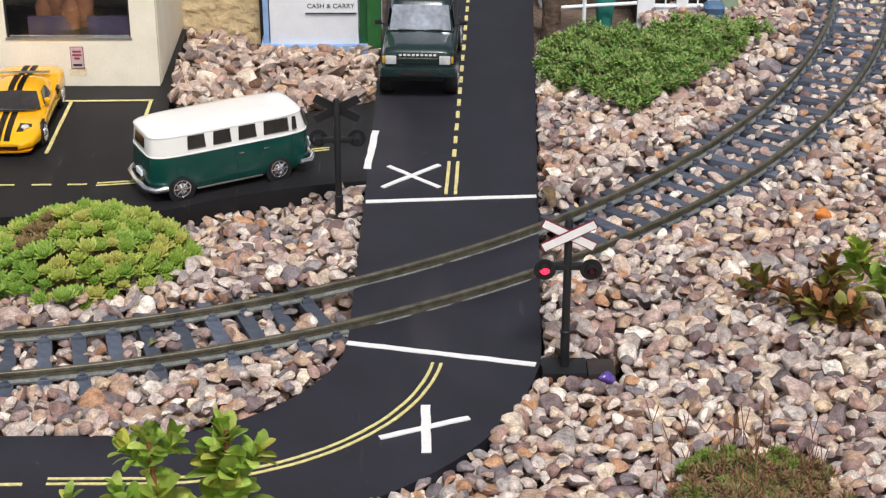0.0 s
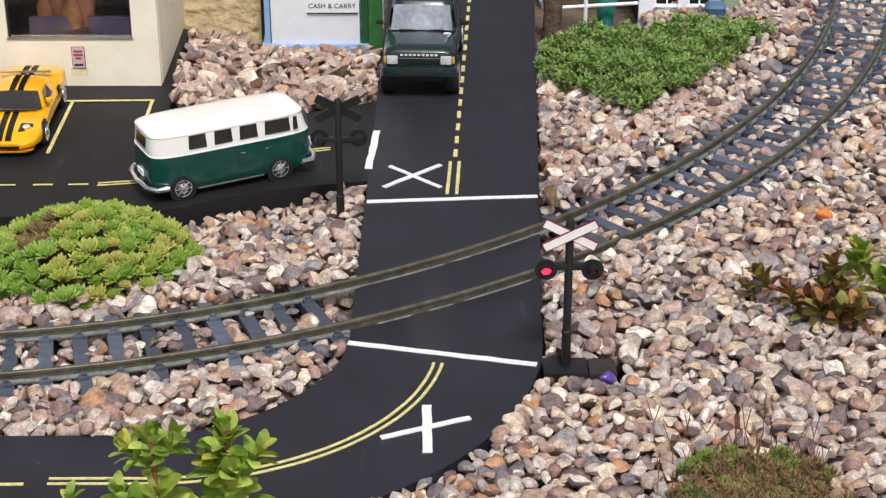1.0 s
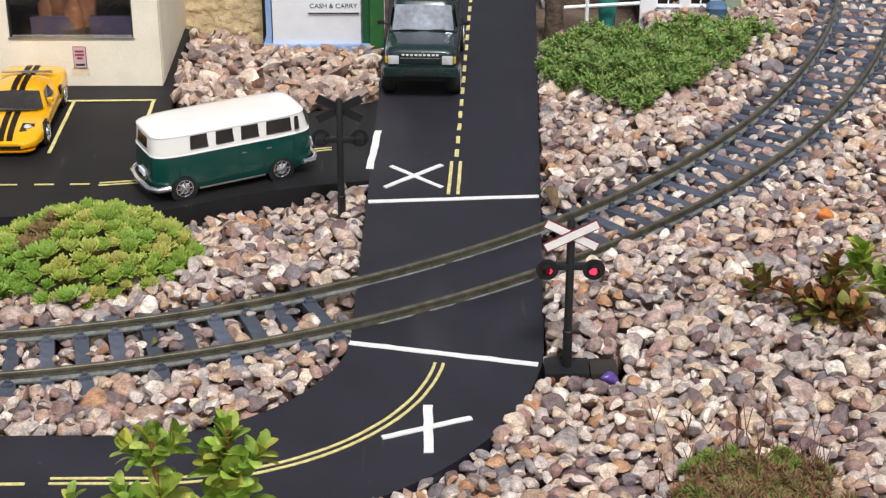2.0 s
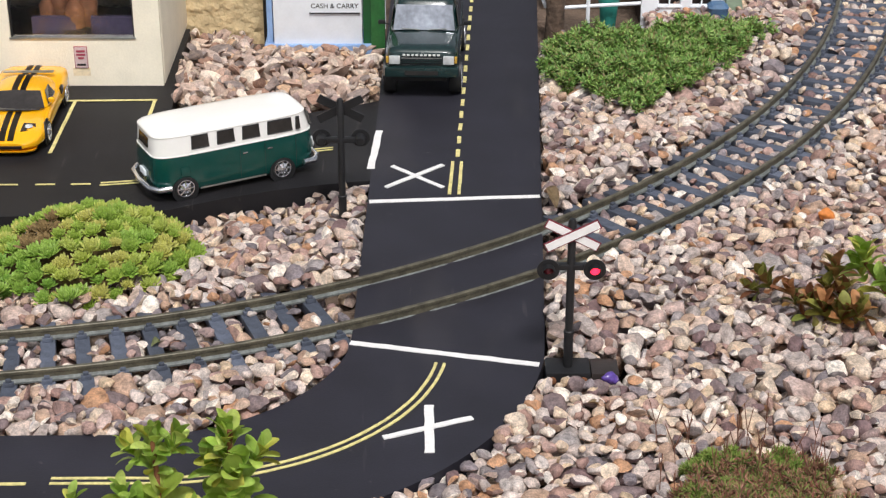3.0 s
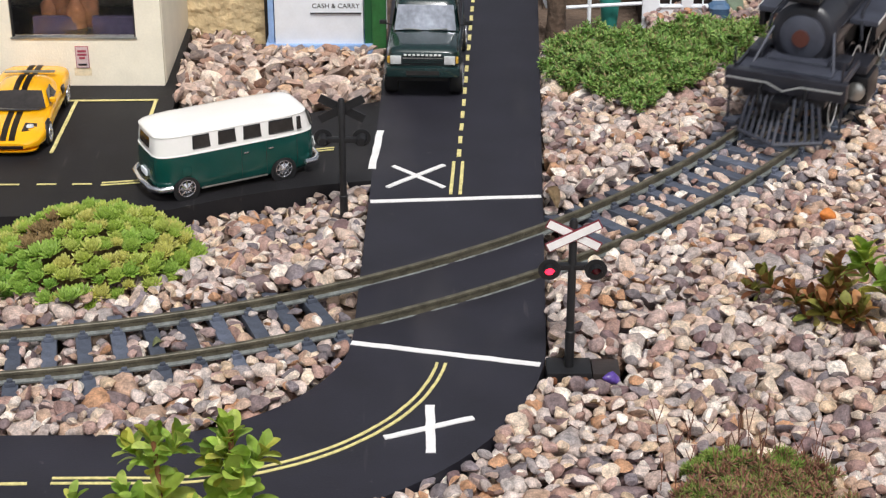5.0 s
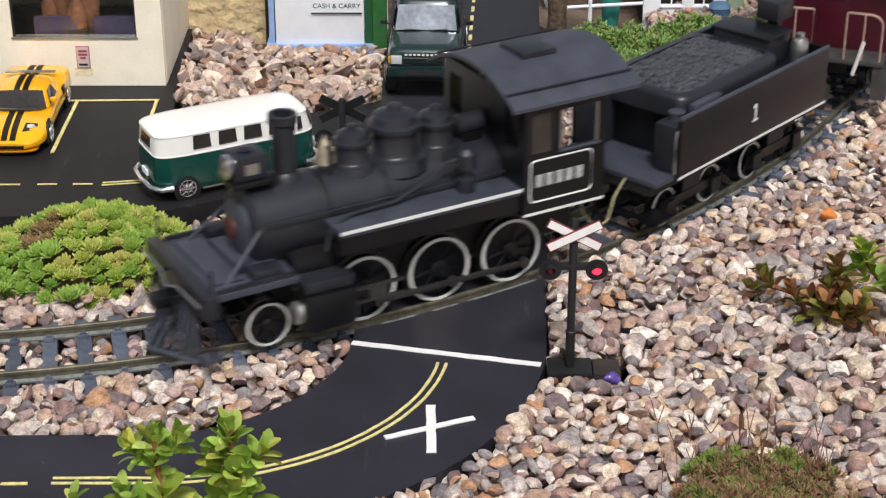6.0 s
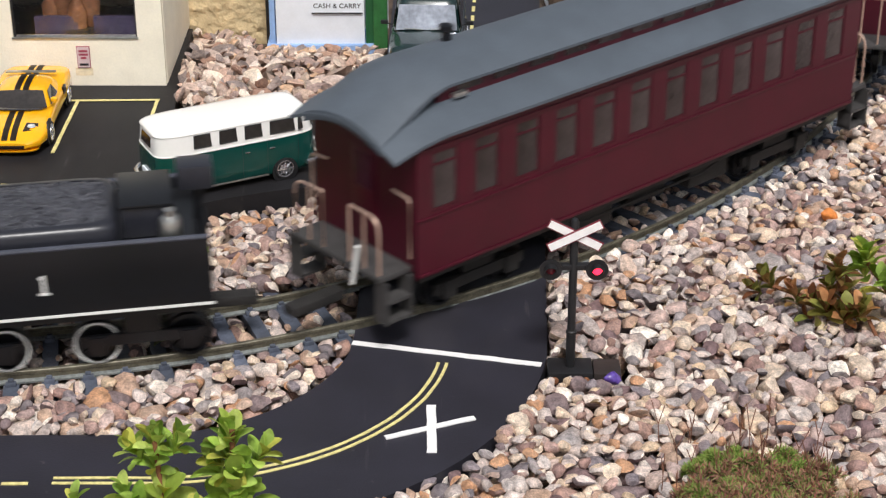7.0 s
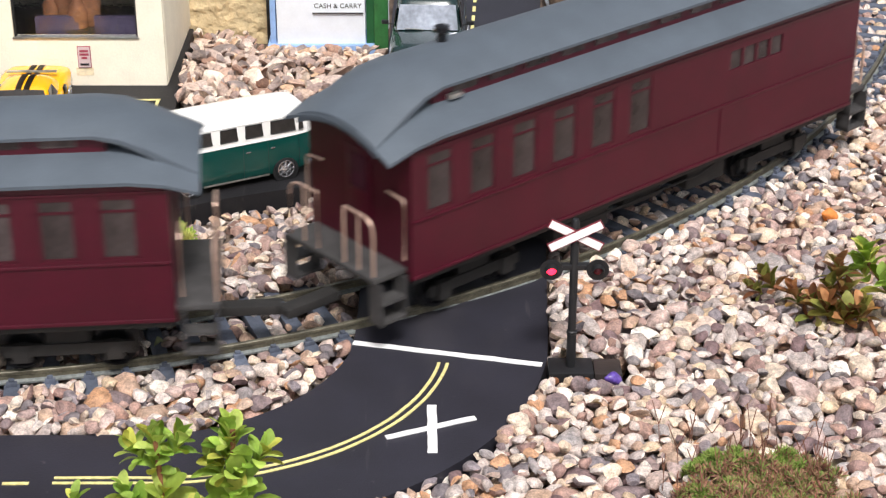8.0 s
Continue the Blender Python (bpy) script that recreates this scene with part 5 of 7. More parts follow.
def build_bus():
    e = thing("toy_van", "green and white die-cast vintage van parked on the lot", "toy van", Matrix.Translation((-0.1508, 0.1155, 0)) @ Matrix.Rotation(radians(27.6), 4, "Z") @ Matrix.Scale(0.93, 4))
    L, W = 0.0640, 0.0262
    part("lower_body", plan_loft([(0.0055, L * 0.95, W * 0.93, 6, 0), (0.0085, L * 0.980, W * 0.985, 6, 0), (0.0140, L * 0.990, W, 6, 0), (0.0260, L * 0.990, W, 6, 0),
                                  (0.0330, L * 0.980, W * 0.985, 6, 0), (0.0342, L * 0.976, W * 0.978, 6, 0)]), M_BUSG, e, "glossy dark green lower body")
    part("upper_body", plan_loft([(0.0341, L * 0.976, W * 0.978, 6, 0), (0.0380, L * 0.968, W * 0.962, 6, -0.0004), (0.0440, L * 0.952, W * 0.938, 6, -0.0010), (0.0482, L * 0.938, W * 0.920, 6, -0.0014), (0.0485, L * 0.946, W * 0.936, 6, -0.0014), (0.0492, L * 0.946, W * 0.934, 6, -0.0014),
                                  (0.0504, L * 0.932, W * 0.900, 5.5, -0.0014), (0.0515, L * 0.895, W * 0.810, 5, -0.0014), (0.0523, L * 0.800, W * 0.620, 4.4, -0.0014), (0.0527, L * 0.600, W * 0.380, 4, -0.0014), (0.0529, L * 0.300, W * 0.150, 3, -0.0014)]), M_BUSW, e, "white upper body and roof")
    part("belt_line", plan_loft([(0.0336, L * 0.979, W * 0.984, 6, 0), (0.0338, L * 0.984, W * 0.991, 6, 0), (0.0345, L * 0.984, W * 0.988, 6, 0), (0.0347, L * 0.974, W * 0.974, 6, 0)]), M_BUSW, e)
    # side windows follow the lean of the upper body
    for s in (-1, 1):
        def side_at(x, z):
            k = (z - 0.0380) / 0.0114
            return s * (W * (0.962 - 0.046 * k) * (1 - 0.010 * max(0, abs(x) - 0.045) / 0.01)) - s * 0.0003
        for x0, x1 in ((-0.0345, -0.0212), (-0.0147, -0.0012), (0.0050, 0.0186), (0.0248, 0.0444), (0.0474, 0.0506)):
            z0, z1 = 0.0380, 0.0474
            q = [(x0, side_at(x0, z0), z0), (x1, side_at(x1, z0), z0), (x1 - 0.0006, side_at(x1, z1), z1), (x0 + 0.0004, side_at(x0, z1), z1)]
            w = pane("window", e, q if s < 0 else q[::-1], 0.0006, M_GLASS)
            fr = bmesh.new()
            pipe(fr, [Vector(p) + Vector((0, s * 0.0006, 0)) for p in q + q[:1]], 0.00045, 6)
            part("window_seal", fr, M_BLACK, w)
        for x in (0.0020, 0.0216, 0.0462):
            part("door_seam", bx(x, x + 0.0003, min(s * W * 0.999, s * W * 1.002), max(s * W * 0.999, s * W * 1.002), 0.0090, 0.0330), M_BLACK, e)
        for x in (0.0040, 0.0236):
            part("door_handle", bx(x, x + 0.0038, min(s * W, s * (W + 0.0009)), max(s * W, s * (W + 0.0009)), 0.0272, 0.0281, bevel=0.0002), M_CHROME, e)
        part("engine_vent", bx(-0.0440, -0.0370, min(s * W * 0.998, s * W * 1.008), max(s * W * 0.998, s * W * 1.008), 0.0180, 0.0255, bevel=0.0002), M_BUSG, e)
        part("sill_trim", bx(-0.0300, 0.0220, min(s * W * 0.985, s * W * 1.004), max(s * W * 0.985, s * W * 1.004), 0.0058, 0.0072, bevel=0.0003), M_STEEL, e)
        for x in (-0.0415, 0.0350):
            # Flat black disc paints the shaded hollow of the wheel arch on the body.
            part("wheel_arch", lathe([(0.0006, 0), (0.0102, 0), (0.0102, 0.0018), (0.0006, 0.0018)], Matrix.Translation((x, s * (W - 0.0016), 0.0072)) @ Matrix.Rotation(-s * math.pi / 2, 4, "X"), 28), M_BLACK, e)
            car_wheel(e, x, s * (W - 0.0030), 0.0087, 0.0072, 8)
    for s in (-1, 1):
        bmp = bmesh.new()
        pipe(bmp, [(s * 0.0520, -W - 0.0006, 0.0110), (s * 0.0610, -W + 0.0006, 0.0105), (s * 0.0660, -W * 0.70, 0.0105), (s * 0.0672, 0, 0.0105), (s * 0.0660, W * 0.70, 0.0105), (s * 0.0610, W - 0.0006, 0.0105), (s * 0.0520, W + 0.0006, 0.0110)], 0.0022, 10)
        part("bumper", bmp, M_CHROME, e, "chrome bumper")
        part("blanking_plate", bx(min(s * 0.0635, s * 0.0650), max(s * 0.0635, s * 0.0650), -0.0055, 0.0055, 0.0150, 0.0195, bevel=0.0003), M_WBOARD, e)
    for y in (0.0,):
        hw = 0.0095
        pane("window", e, [(-0.0622, y - hw, 0.0385), (-0.0622, y + hw, 0.0385), (-0.0611, y + hw, 0.0462), (-0.0611, y - hw, 0.0462)][::-1], 0.0007, M_GLASS)
    for y0, y1 in ((-0.0210, -0.0006), (0.0006, 0.0210)):
        pane("window", e, [(0.0614, y0, 0.0375), (0.0614, y1, 0.0375), (0.0588, y1, 0.0478), (0.0588, y0, 0.0478)], 0.0007, M_GLASS)
    for y in (-0.0160, 0.0160):
        part("headlight", lathe([(0.0004, 0), (0.0045, 0), (0.0042, 0.0012), (0.0004, 0.0020)], Matrix.Translation((0.0625, y, 0.0215)) @ Matrix.Rotation(math.pi / 2, 4, "Y"), 20), M_LAMP, e)


def build_sports_car():
    e = thing("toy_sports_car", "yellow die-cast sports car with twin black stripes", "toy car", Matrix.Translation((-0.3118, 0.2100, 0)) @ Matrix.Rotation(radians(-89.0), 4, "Z") @ Matrix.Scale(0.94, 4))
    body = part("body", long_loft([(-0.0660, 0.0200, 0.0100, 0.0215, 4), (-0.0640, 0.0255, 0.0075, 0.0245, 4.5), (-0.0540, 0.0278, 0.0055, 0.0262, 4.5), (-0.0400, 0.0284, 0.0050, 0.0268, 4.2), (-0.0250, 0.0275, 0.0045, 0.0252, 4.2), (0.0000, 0.0268, 0.0045, 0.0222, 4.4),
                                   (0.0220, 0.0270, 0.0045, 0.0206, 4.4), (0.0400, 0.0276, 0.0045, 0.0196, 4.2), (0.0540, 0.0262, 0.0048, 0.0172, 4), (0.0630, 0.0228, 0.0055, 0.0142, 3.6), (0.0680, 0.0150, 0.0065, 0.0115, 3)], 40), M_YCAR, e)
    cab = part("cabin", plan_loft([(0.0205, 0.0340, 0.0252, 3.6, -0.0090), (0.0250, 0.0270, 0.0225, 3.6, -0.0100), (0.0290, 0.0200, 0.0190, 3.4, -0.0115), (0.0310, 0.0140, 0.0135, 3, -0.0120), (0.0316, 0.0060, 0.0080, 2.6, -0.0120)]), M_YCAR, e)
    pane("windscreen", e, [(0.0262, -0.0100, 0.0212), (0.0262, 0.0100, 0.0212), (0.0215, 0.0222, 0.0216), (0.0062, 0.0172, 0.0292), (0.0075, 0.0, 0.0302), (0.0062, -0.0172, 0.0292), (0.0215, -0.0222, 0.0216)], 0.0012, M_GLASS)
    part("windscreen_seal", pipe(bmesh.new(), [(0.0252, -0.0192, 0.0222), (0.0262, 0.0, 0.0222), (0.0252, 0.0192, 0.0222)], 0.0006, 6), M_BLACK, e)
    for s in (-1, 1):
        q = [(0.0165, s * 0.0244, 0.0228), (-0.0080, s * 0.0246, 0.0232), (-0.0100, s * 0.0194, 0.0290), (0.0030, s * 0.0196, 0.0290)]
        pane("side_window", e, q if s > 0 else q[::-1], 0.0008, M_GLASS)
        q = [(0.0565, s * 0.0095, 0.0172), (0.0450, s * 0.0105, 0.0192), (0.0450, s * 0.0195, 0.0186), (0.0540, s * 0.0205, 0.0162)]
        hl = pane("headlight", e, q if s > 0 else q[::-1], 0.0010, M_STRIPE)
        part("lamp", lathe([(0.0004, 0), (0.0032, 0), (0.0026, 0.0012), (0.0004, 0.0018)], Matrix.Translation((0.0500, s * 0.0150, 0.0180)), 16), M_LAMP, hl, "bright round lamp")
        part("mirror", plan_loft([(0.0240, 0.0018, 0.0026, 2.5, 0), (0.0265, 0.0020, 0.0028, 2.5, 0), (0.0275, 0.0008, 0.0012, 2.5, 0)], 12), M_YCAR, e).location = (0.0130, s * 0.0265, 0)
        part("side_scoop", bx(-0.0280, -0.0200, min(s * 0.0262, s * 0.0282), max(s * 0.0262, s * 0.0282), 0.0165, 0.0225, bevel=0.0008), M_STRIPE, e)
        for x in (-0.0400, 0.0395):
            # Black disc gives the solid body a painted dark hollow round the wheel.
            part("wheel_arch", lathe([(0.0004, 0), (0.0108, 0), (0.0108, 0.0010), (0.0004, 0.0010)], Matrix.Translation((x, s * 0.0258, 0.0090)) @ Matrix.Rotation(-s * math.pi / 2, 4, "X"), 26), M_BLACK, e)
            car_wheel(e, x, s * 0.0246, 0.0090, 0.0070, 6)
        # twin stripes over nose, roof and tail
        y = s * 0.0033
        def hood(x):
            return float(np.interp(x, [-0.064, -0.054, -0.04, -0.025, 0, 0.022, 0.04, 0.054, 0.063, 0.068], [0.0245, 0.0262, 0.0268, 0.0252, 0.0222, 0.0206, 0.0196, 0.0172, 0.0142, 0.0115]))
        def strip3(xs, zf):
            bm = bmesh.new()
            rows = [[bm.verts.new((x, y - 0.0023, zf(x))), bm.verts.new((x, y + 0.0023, zf(x)))] for x in xs]
            for a, b in zip(rows, rows[1:]):
                bm.faces.new((a[0], a[1], b[1], b[0]))
            bmesh.ops.solidify(bm, geom=bm.faces[:], thickness=0.0004)
            return bm
        part("stripe", strip3(np.linspace(0.0262, 0.0660, 14), lambda x: hood(x) + 0.0005), M_STRIPE, e)
        part("stripe", strip3(np.linspace(-0.0640, -0.0380, 10), lambda x: hood(x) + 0.0005), M_STRIPE, e)
        part("stripe", strip3(np.linspace(-0.0400, 0.0060, 16), lambda x: 0.0005 + float(np.interp(abs(x + 0.0117), [0, 0.006, 0.014, 0.020, 0.027, 0.034], [0.0318, 0.0316, 0.0310, 0.0290, 0.0250, 0.0205]))), M_STRIPE, e)
    part("rear_wing", bx(-0.0370, -0.0330, -0.0200, 0.0200, 0.0300, 0.0308, bevel=0.0003), M_STEEL, e, "thin silver engine cover bar")
    part("grille", bx(0.0650, 0.0685, -0.0120, 0.0120, 0.0068, 0.0096, bevel=0.0006), M_STRIPE, e)
    part("splitter", plan_loft([(0.0040, 0.0120, 0.0215, 4, 0.0560), (0.0052, 0.0125, 0.0220, 4, 0.0560)], 32), M_YCAR, e)


def build_rover():
    e = thing("toy_off_roader", "dark green die-cast off-road car facing down the road", "toy car", Matrix.Translation((-0.0130, 0.3265, 0.0024)) @ Matrix.Rotation(radians(-92.2), 4, "Z") @ Matrix.Scale(1.05, 4))
    W = 0.0272
    part("body", plan_loft([(0.0150, 0.0660, W * 0.94, 9, 0), (0.0165, 0.0678, W * 0.985, 9, 0), (0.0220, 0.0682, W, 9, 0), (0.0320, 0.0680, W * 0.99, 9, 0), (0.0345, 0.0672, W * 0.965, 8, 0), (0.0352, 0.0650, W * 0.92, 8, 0)]), M_ROVER, e)
    part("bonnet", plan_loft([(0.0340, 0.0210, W * 0.930, 8, 0.0460), (0.0362, 0.0200, W * 0.900, 7, 0.0455), (0.0374, 0.0180, W * 0.82, 6, 0.0445), (0.0377, 0.0120, W * 0.55, 5, 0.0440)]), M_ROVER, e)
    part("cabin", plan_loft([(0.0340, 0.0480, W * 0.945, 8, -0.0200), (0.0500, 0.0425, W * 0.860, 8, -0.0225), (0.0560, 0.0400, W * 0.820, 7, -0.0235), (0.0585, 0.0370, W * 0.74, 6, -0.0240), (0.0592, 0.0250, W * 0.5, 5, -0.0240)]), M_ROVER, e)
    pane("windscreen", e, [(0.0268, -W * 0.84, 0.0375), (0.0268, W * 0.84, 0.0375), (0.0190, W * 0.76, 0.0545), (0.0190, -W * 0.76, 0.0545)], 0.0012, M_SCREEN_REFLECT)
    for s in (-1, 1):
        part("wiper", rod(bmesh.new(), (0.0286, s * 0.003, 0.0384), (0.0282, s * 0.0165, 0.0392), 0.0005, seg=6), M_STEEL, e)
        for x0, x1 in ((0.0040, 0.0190), (-0.0180, 0.0010), (-0.0560, -0.0220)):
            q = [(x0, s * W * 0.935, 0.0365), (x1, s * W * 0.935, 0.0365), (x1 - 0.003, s * W * 0.862, 0.0500), (x0 + 0.0005, s * W * 0.862, 0.0500)]
            pane("side_window", e, q if s < 0 else q[::-1], 0.0007, M_GLASS)
        mir = part("mirror", bx(0.0200, 0.0226, min(s * 0.0290, s * 0.0345), max(s * 0.0290, s * 0.0345), 0.0400, 0.0432, bevel=0.0008), M_BLACK, e)
        part("mirror_arm", rod(bmesh.new(), (0.021, s * 0.025, 0.0395), (0.021, s * 0.031, 0.0408), 0.0006, seg=6), M_BLACK, mir)
        part("headlight", bx(0.0670, 0.0698, min(s * 0.0155, s * 0.0235), max(s * 0.0155, s * 0.0235), 0.0265, 0.0325, bevel=0.0006), M_LAMP, e, "clear square headlamp")
        part("indicator", bx(0.0660, 0.0690, min(s * 0.0238, s * 0.0258), max(s * 0.0238, s * 0.0258), 0.0272, 0.0318, bevel=0.0005), M_AMBER, e)
        part("arch_flare", lathe([(0.0098, 0), (0.0128, 0), (0.0128, 0.0016), (0.0098, 0.0016)], Matrix.Translation((0.0480, s * (W - 0.0002), 0.0120)) @ Matrix.Rotation(-s * math.pi / 2, 4, "X"), 26), M_BLACK, e)
        for x in (0.0480, -0.0420):
            car_wheel(e, x, s * (W - 0.0034), 0.0126, 0.0090, 5, 0.0023)
    part("grille", bx(0.0672, 0.0690, -0.0150, 0.0150, 0.0262, 0.0318, bevel=0.0003), M_BLACK, e)
    for z in (0.0275, 0.0292, 0.0308):
        part("grille_bar", bx(0.0689, 0.0694, -0.0145, 0.0145, z, z + 0.0006), M_STEEL if z > 0.03 else M_ROVER, e)
    part("badge_bar", bx(0.0676, 0.0684, -0.0140, 0.0140, 0.0326, 0.0337), M_ROVER, e)
    for k in range(9):
        y = -0.0126 + k * 0.0031
        part("badge_mark", bx(0.0683, 0.0689, y - 0.0010, y + 0.0010, 0.0327, 0.0340), M_TRIM, e)
    part("bumper", bx(0.0640, 0.0712, -W * 0.99, W * 0.99, 0.0170, 0.0246, bevel=0.0016), M_ROVER, e)
    part("bumper_grille", bx(0.0710, 0.0716, -0.0120, 0.0120, 0.0190, 0.0222), M_UNDER, e)
    part("under_tray", bx(-0.060, 0.062, -0.021, 0.018, 0.0110, 0.0160), M_UNDER, e)


# ---- crossing signals ----
FLASHERS = []


def build_signal(m, painted):
    e = thing("crossing_signal", "black crossing signal with white crossbuck and twin red lamps" if painted else "black crossing signal seen from its plain back", "railway signal", m, group="crossing signals")
    part("post", lathe([(0.0027, -0.014), (0.0027, 0.0255), (0.0030, 0.0258), (0.0030, 0.0270), (0.0023, 0.0275), (0.0023, 0.0945), (0.0016, 0.0960), (0.0004, 0.0962)], None, 18), M_BLACK, e)
    base = part("base", bx(-0.0125, 0.0125, -0.0090, 0.0090, -0.0160, 0.0046, bevel=0.0008), M_BLACK, e)
    part("junction_box", bx(0.0130, 0.0285, -0.0085, 0.0085, -0.0150, 0.0040, bevel=0.0008), mat("smoky_box", rgb(52, 46, 44), 0.3), base)
    for x in (-0.0090, 0.0085):
        part("bolt", lathe([(0.0004, 0.0), (0.0022, 0.0), (0.0022, 0.0012), (0.0012, 0.0018), (0.0004, 0.0018)], Matrix.Translation((x, -0.0090, 0.0000)) @ Matrix.Rotation(math.pi / 2, 4, "X"), 14), M_STEM, base, "rusty bolt head")
    for k, a in enumerate((27, -27)):
        q = Matrix.Translation((0, -0.0030 - 0.0011 * k, 0.0877)) @ Matrix.Rotation(radians(a), 4, "Y")
        arm = part("crossbuck_arm", bx(-0.0162, 0.0162, -0.0004, 0.0004, -0.0028, 0.0028, m=q), M_REDEDGE if painted else M_BLACK, e)
        part("back_board", bx(-0.0162, 0.0162, 0.0004, 0.0009, -0.0028, 0.0028, m=q), M_BLACK, arm)
        if painted:
            part("white_face", bx(-0.0156, 0.0156, -0.0007, -0.0003, -0.0022, 0.0022, m=q), M_WHITE, arm, "white crossbuck face")
    part("lamp_bar", bx(-0.0100, 0.0100, -0.0020, 0.0020, 0.0655, 0.0690, bevel=0.0006), M_BLACK, e)
    for k, x in enumerate((-0.0127, 0.0127)):
        lm = Matrix.Translation((x, -0.0030, 0.0671)) @ Matrix.Rotation(math.pi / 2, 4, "X")
        lamp = part("lamp", lathe([(0.0030, 0.0), (0.0060, 0.0), (0.0062, 0.0004), (0.0062, 0.0012), (0.0030, 0.0012)], lm, 28), M_BLACK, e)
        part("lamp_housing", lathe([(0.0004, -0.0065), (0.0024, -0.0065), (0.0034, -0.0040), (0.0036, 0.0)], lm, 18), M_BLACK, lamp)
        hood = bmesh.new()
        ring = []
        for i in range(15):
            a = radians(-10 + 200 * i / 14)
            ring.append((math.cos(a), math.sin(a)))
        loft(hood, [[(x + c * r, yy, 0.0671 + s * r) for c, s in ring] + [(x + c * (r - 0.0004), yy, 0.0671 + s * (r - 0.0004)) for c, s in ring[::-1]] for yy, r in ((-0.0040, 0.0037), (-0.0085, 0.0035))])
        part("hood", hood, M_BLACK, lamp)
        bm = bmesh.new()
        bmesh.ops.create_uvsphere(bm, u_segments=20, v_segments=12, radius=0.0030)
        for f in bm.faces:
            f.material_index = 0 if f.calc_center_median().y < 0 else 1
        lens = part("lens", bm, M_RED_ON, lamp, "red lens, lit on one half")
        lens.data.materials.append(M_RED_OFF)
        lens.location = (x, -0.0036, 0.0671)
        FLASHERS.append((lens, k))
    return e


# ---- buildings at the back ----
def build_shop():
    e = thing("shop_building", "cream plastered model shop with a dark display window", "model building")
    y0, y1, xl, xr = 0.2870, 0.2930, -0.5200, -0.2180
    part("front_wall", bx(xl, xr, y0, y1, 0.0, 0.0400), M_CREAM, e)
    part("front_wall", bx(xl, xr, y0, y1, 0.0980, 0.2000), M_CREAM, e)
    part("front_wall", bx(xl, -0.3340, y0, y1, 0.0400, 0.0980), M_CREAM, e)
    part("front_wall", bx(-0.2380, xr, y0, y1, 0.0400, 0.0980), M_CREAM, e)
    part("side_wall", bx(xr - 0.006, xr + 0.0004, y1, 0.4600, 0.0, 0.2000), M_CREAM, e)
    part("back_wall", bx(xl, xr - 0.006, 0.4540, 0.4600, 0.0, 0.2000), M_CREAM, e)
    part("far_wall", bx(xl, xl + 0.006, y1, 0.4540, 0.0, 0.2000), M_CREAM, e)
    part("roof", bx(xl - 0.004, xr + 0.004, y0 - 0.004, 0.4640, 0.2000, 0.2060, bevel=0.001), M_ROOF, e)
    part("floor_slab", bx(xl, xr, y1, 0.4540, 0.0005, 0.0100), M_DARK, e)
    w = part("window", bx(-0.3340, -0.2380, y0 + 0.0010, y0 + 0.0022, 0.0970, 0.0980), M_DARK, e)
    part("window_sill", bx(-0.3350, -0.2370, y0 - 0.0012, y0 + 0.005, 0.0388, 0.0402, bevel=0.0004), M_STEEL, w)
    for x in (-0.3336, -0.2392):
        part("window_frame", bx(x, x + 0.0014, y0 + 0.0005, y0 + 0.0035, 0.0402, 0.0970), M_UNDER, w)
    g = mat("shop_glass", rgb(230, 232, 234), 0.03)
    g.node_tree.nodes["Principled BSDF"].inputs["Transmission Weight"].default_value = 1.0
    pn = part("glass_pane", bx(-0.3322, -0.2392, y0 + 0.0014, y0 + 0.0020, 0.0402, 0.0970), g, w)
    pn.visible_shadow = False
    # what stands in the window
    for i, (x, y, z, r, m) in enumerate(((-0.2860, 0.305, 0.0520, 0.0085, M_STEM), (-0.2760, 0.309, 0.0580, 0.0075, M_STEM), (-0.2980, 0.314, 0.0600, 0.0100, M_STEM), (-0.3080, 0.310, 0.0540, 0.0070, M_STEM))):
        t = thing("ornament", "brown and orange figure in the shop window", "ornament", group="ornaments in the window")
        part("figure", lathe([(0.0004, z + 0.020), (r * 0.5, z + 0.018), (r * 0.45, z + 0.012), (r, z + 0.004), (r * 0.8, z - 0.012), (r * 0.6, 0.0420)], Matrix.Translation((x, y, 0)), 14), m, t)
        part("stand", bx(x - r, x + r, y - r, y + r, 0.0105, 0.0425), M_UNDER, t)
    for x in (-0.3020, -0.2560):
        t = thing("display_box", "dull purple box in the shop window", "box", group="boxes in the window")
        part("carton", bx(x - 0.017, x + 0.017, 0.2975, 0.3020, 0.0105, 0.0530, bevel=0.0005), mat("purple_box", rgb(58, 50, 74), 0.5), t)
    # notice on the wall
    n = thing("wall_notice", "small faded red notice on the cream wall", "notice")
    part("sheet", bx(-0.2855, -0.2762, y0 - 0.0012, y0 - 0.0002, 0.0155, 0.0322), M_PAPER, n)
    part("border", bx(-0.2860, -0.2757, y0 - 0.0008, y0 - 0.0002, 0.0150, 0.0327), M_PINK, n)
    for z, w2 in ((0.0290, 0.0034), (0.0262, 0.0036), (0.0234, 0.0022), (0.0180, 0.0034)):
        part("print_bar", bx(-0.2808 - w2, -0.2808 + w2, y0 - 0.0015, y0 - 0.0011, z - 0.0008, z + 0.0008), M_PINK if z > 0.02 else M_INK, n)
    part("paint_patch", bx(-0.2880, -0.2745, y0 - 0.0002, y0 + 0.0001, 0.0085, 0.0150), mat("patch", rgb(238, 222, 188), 0.8), e)


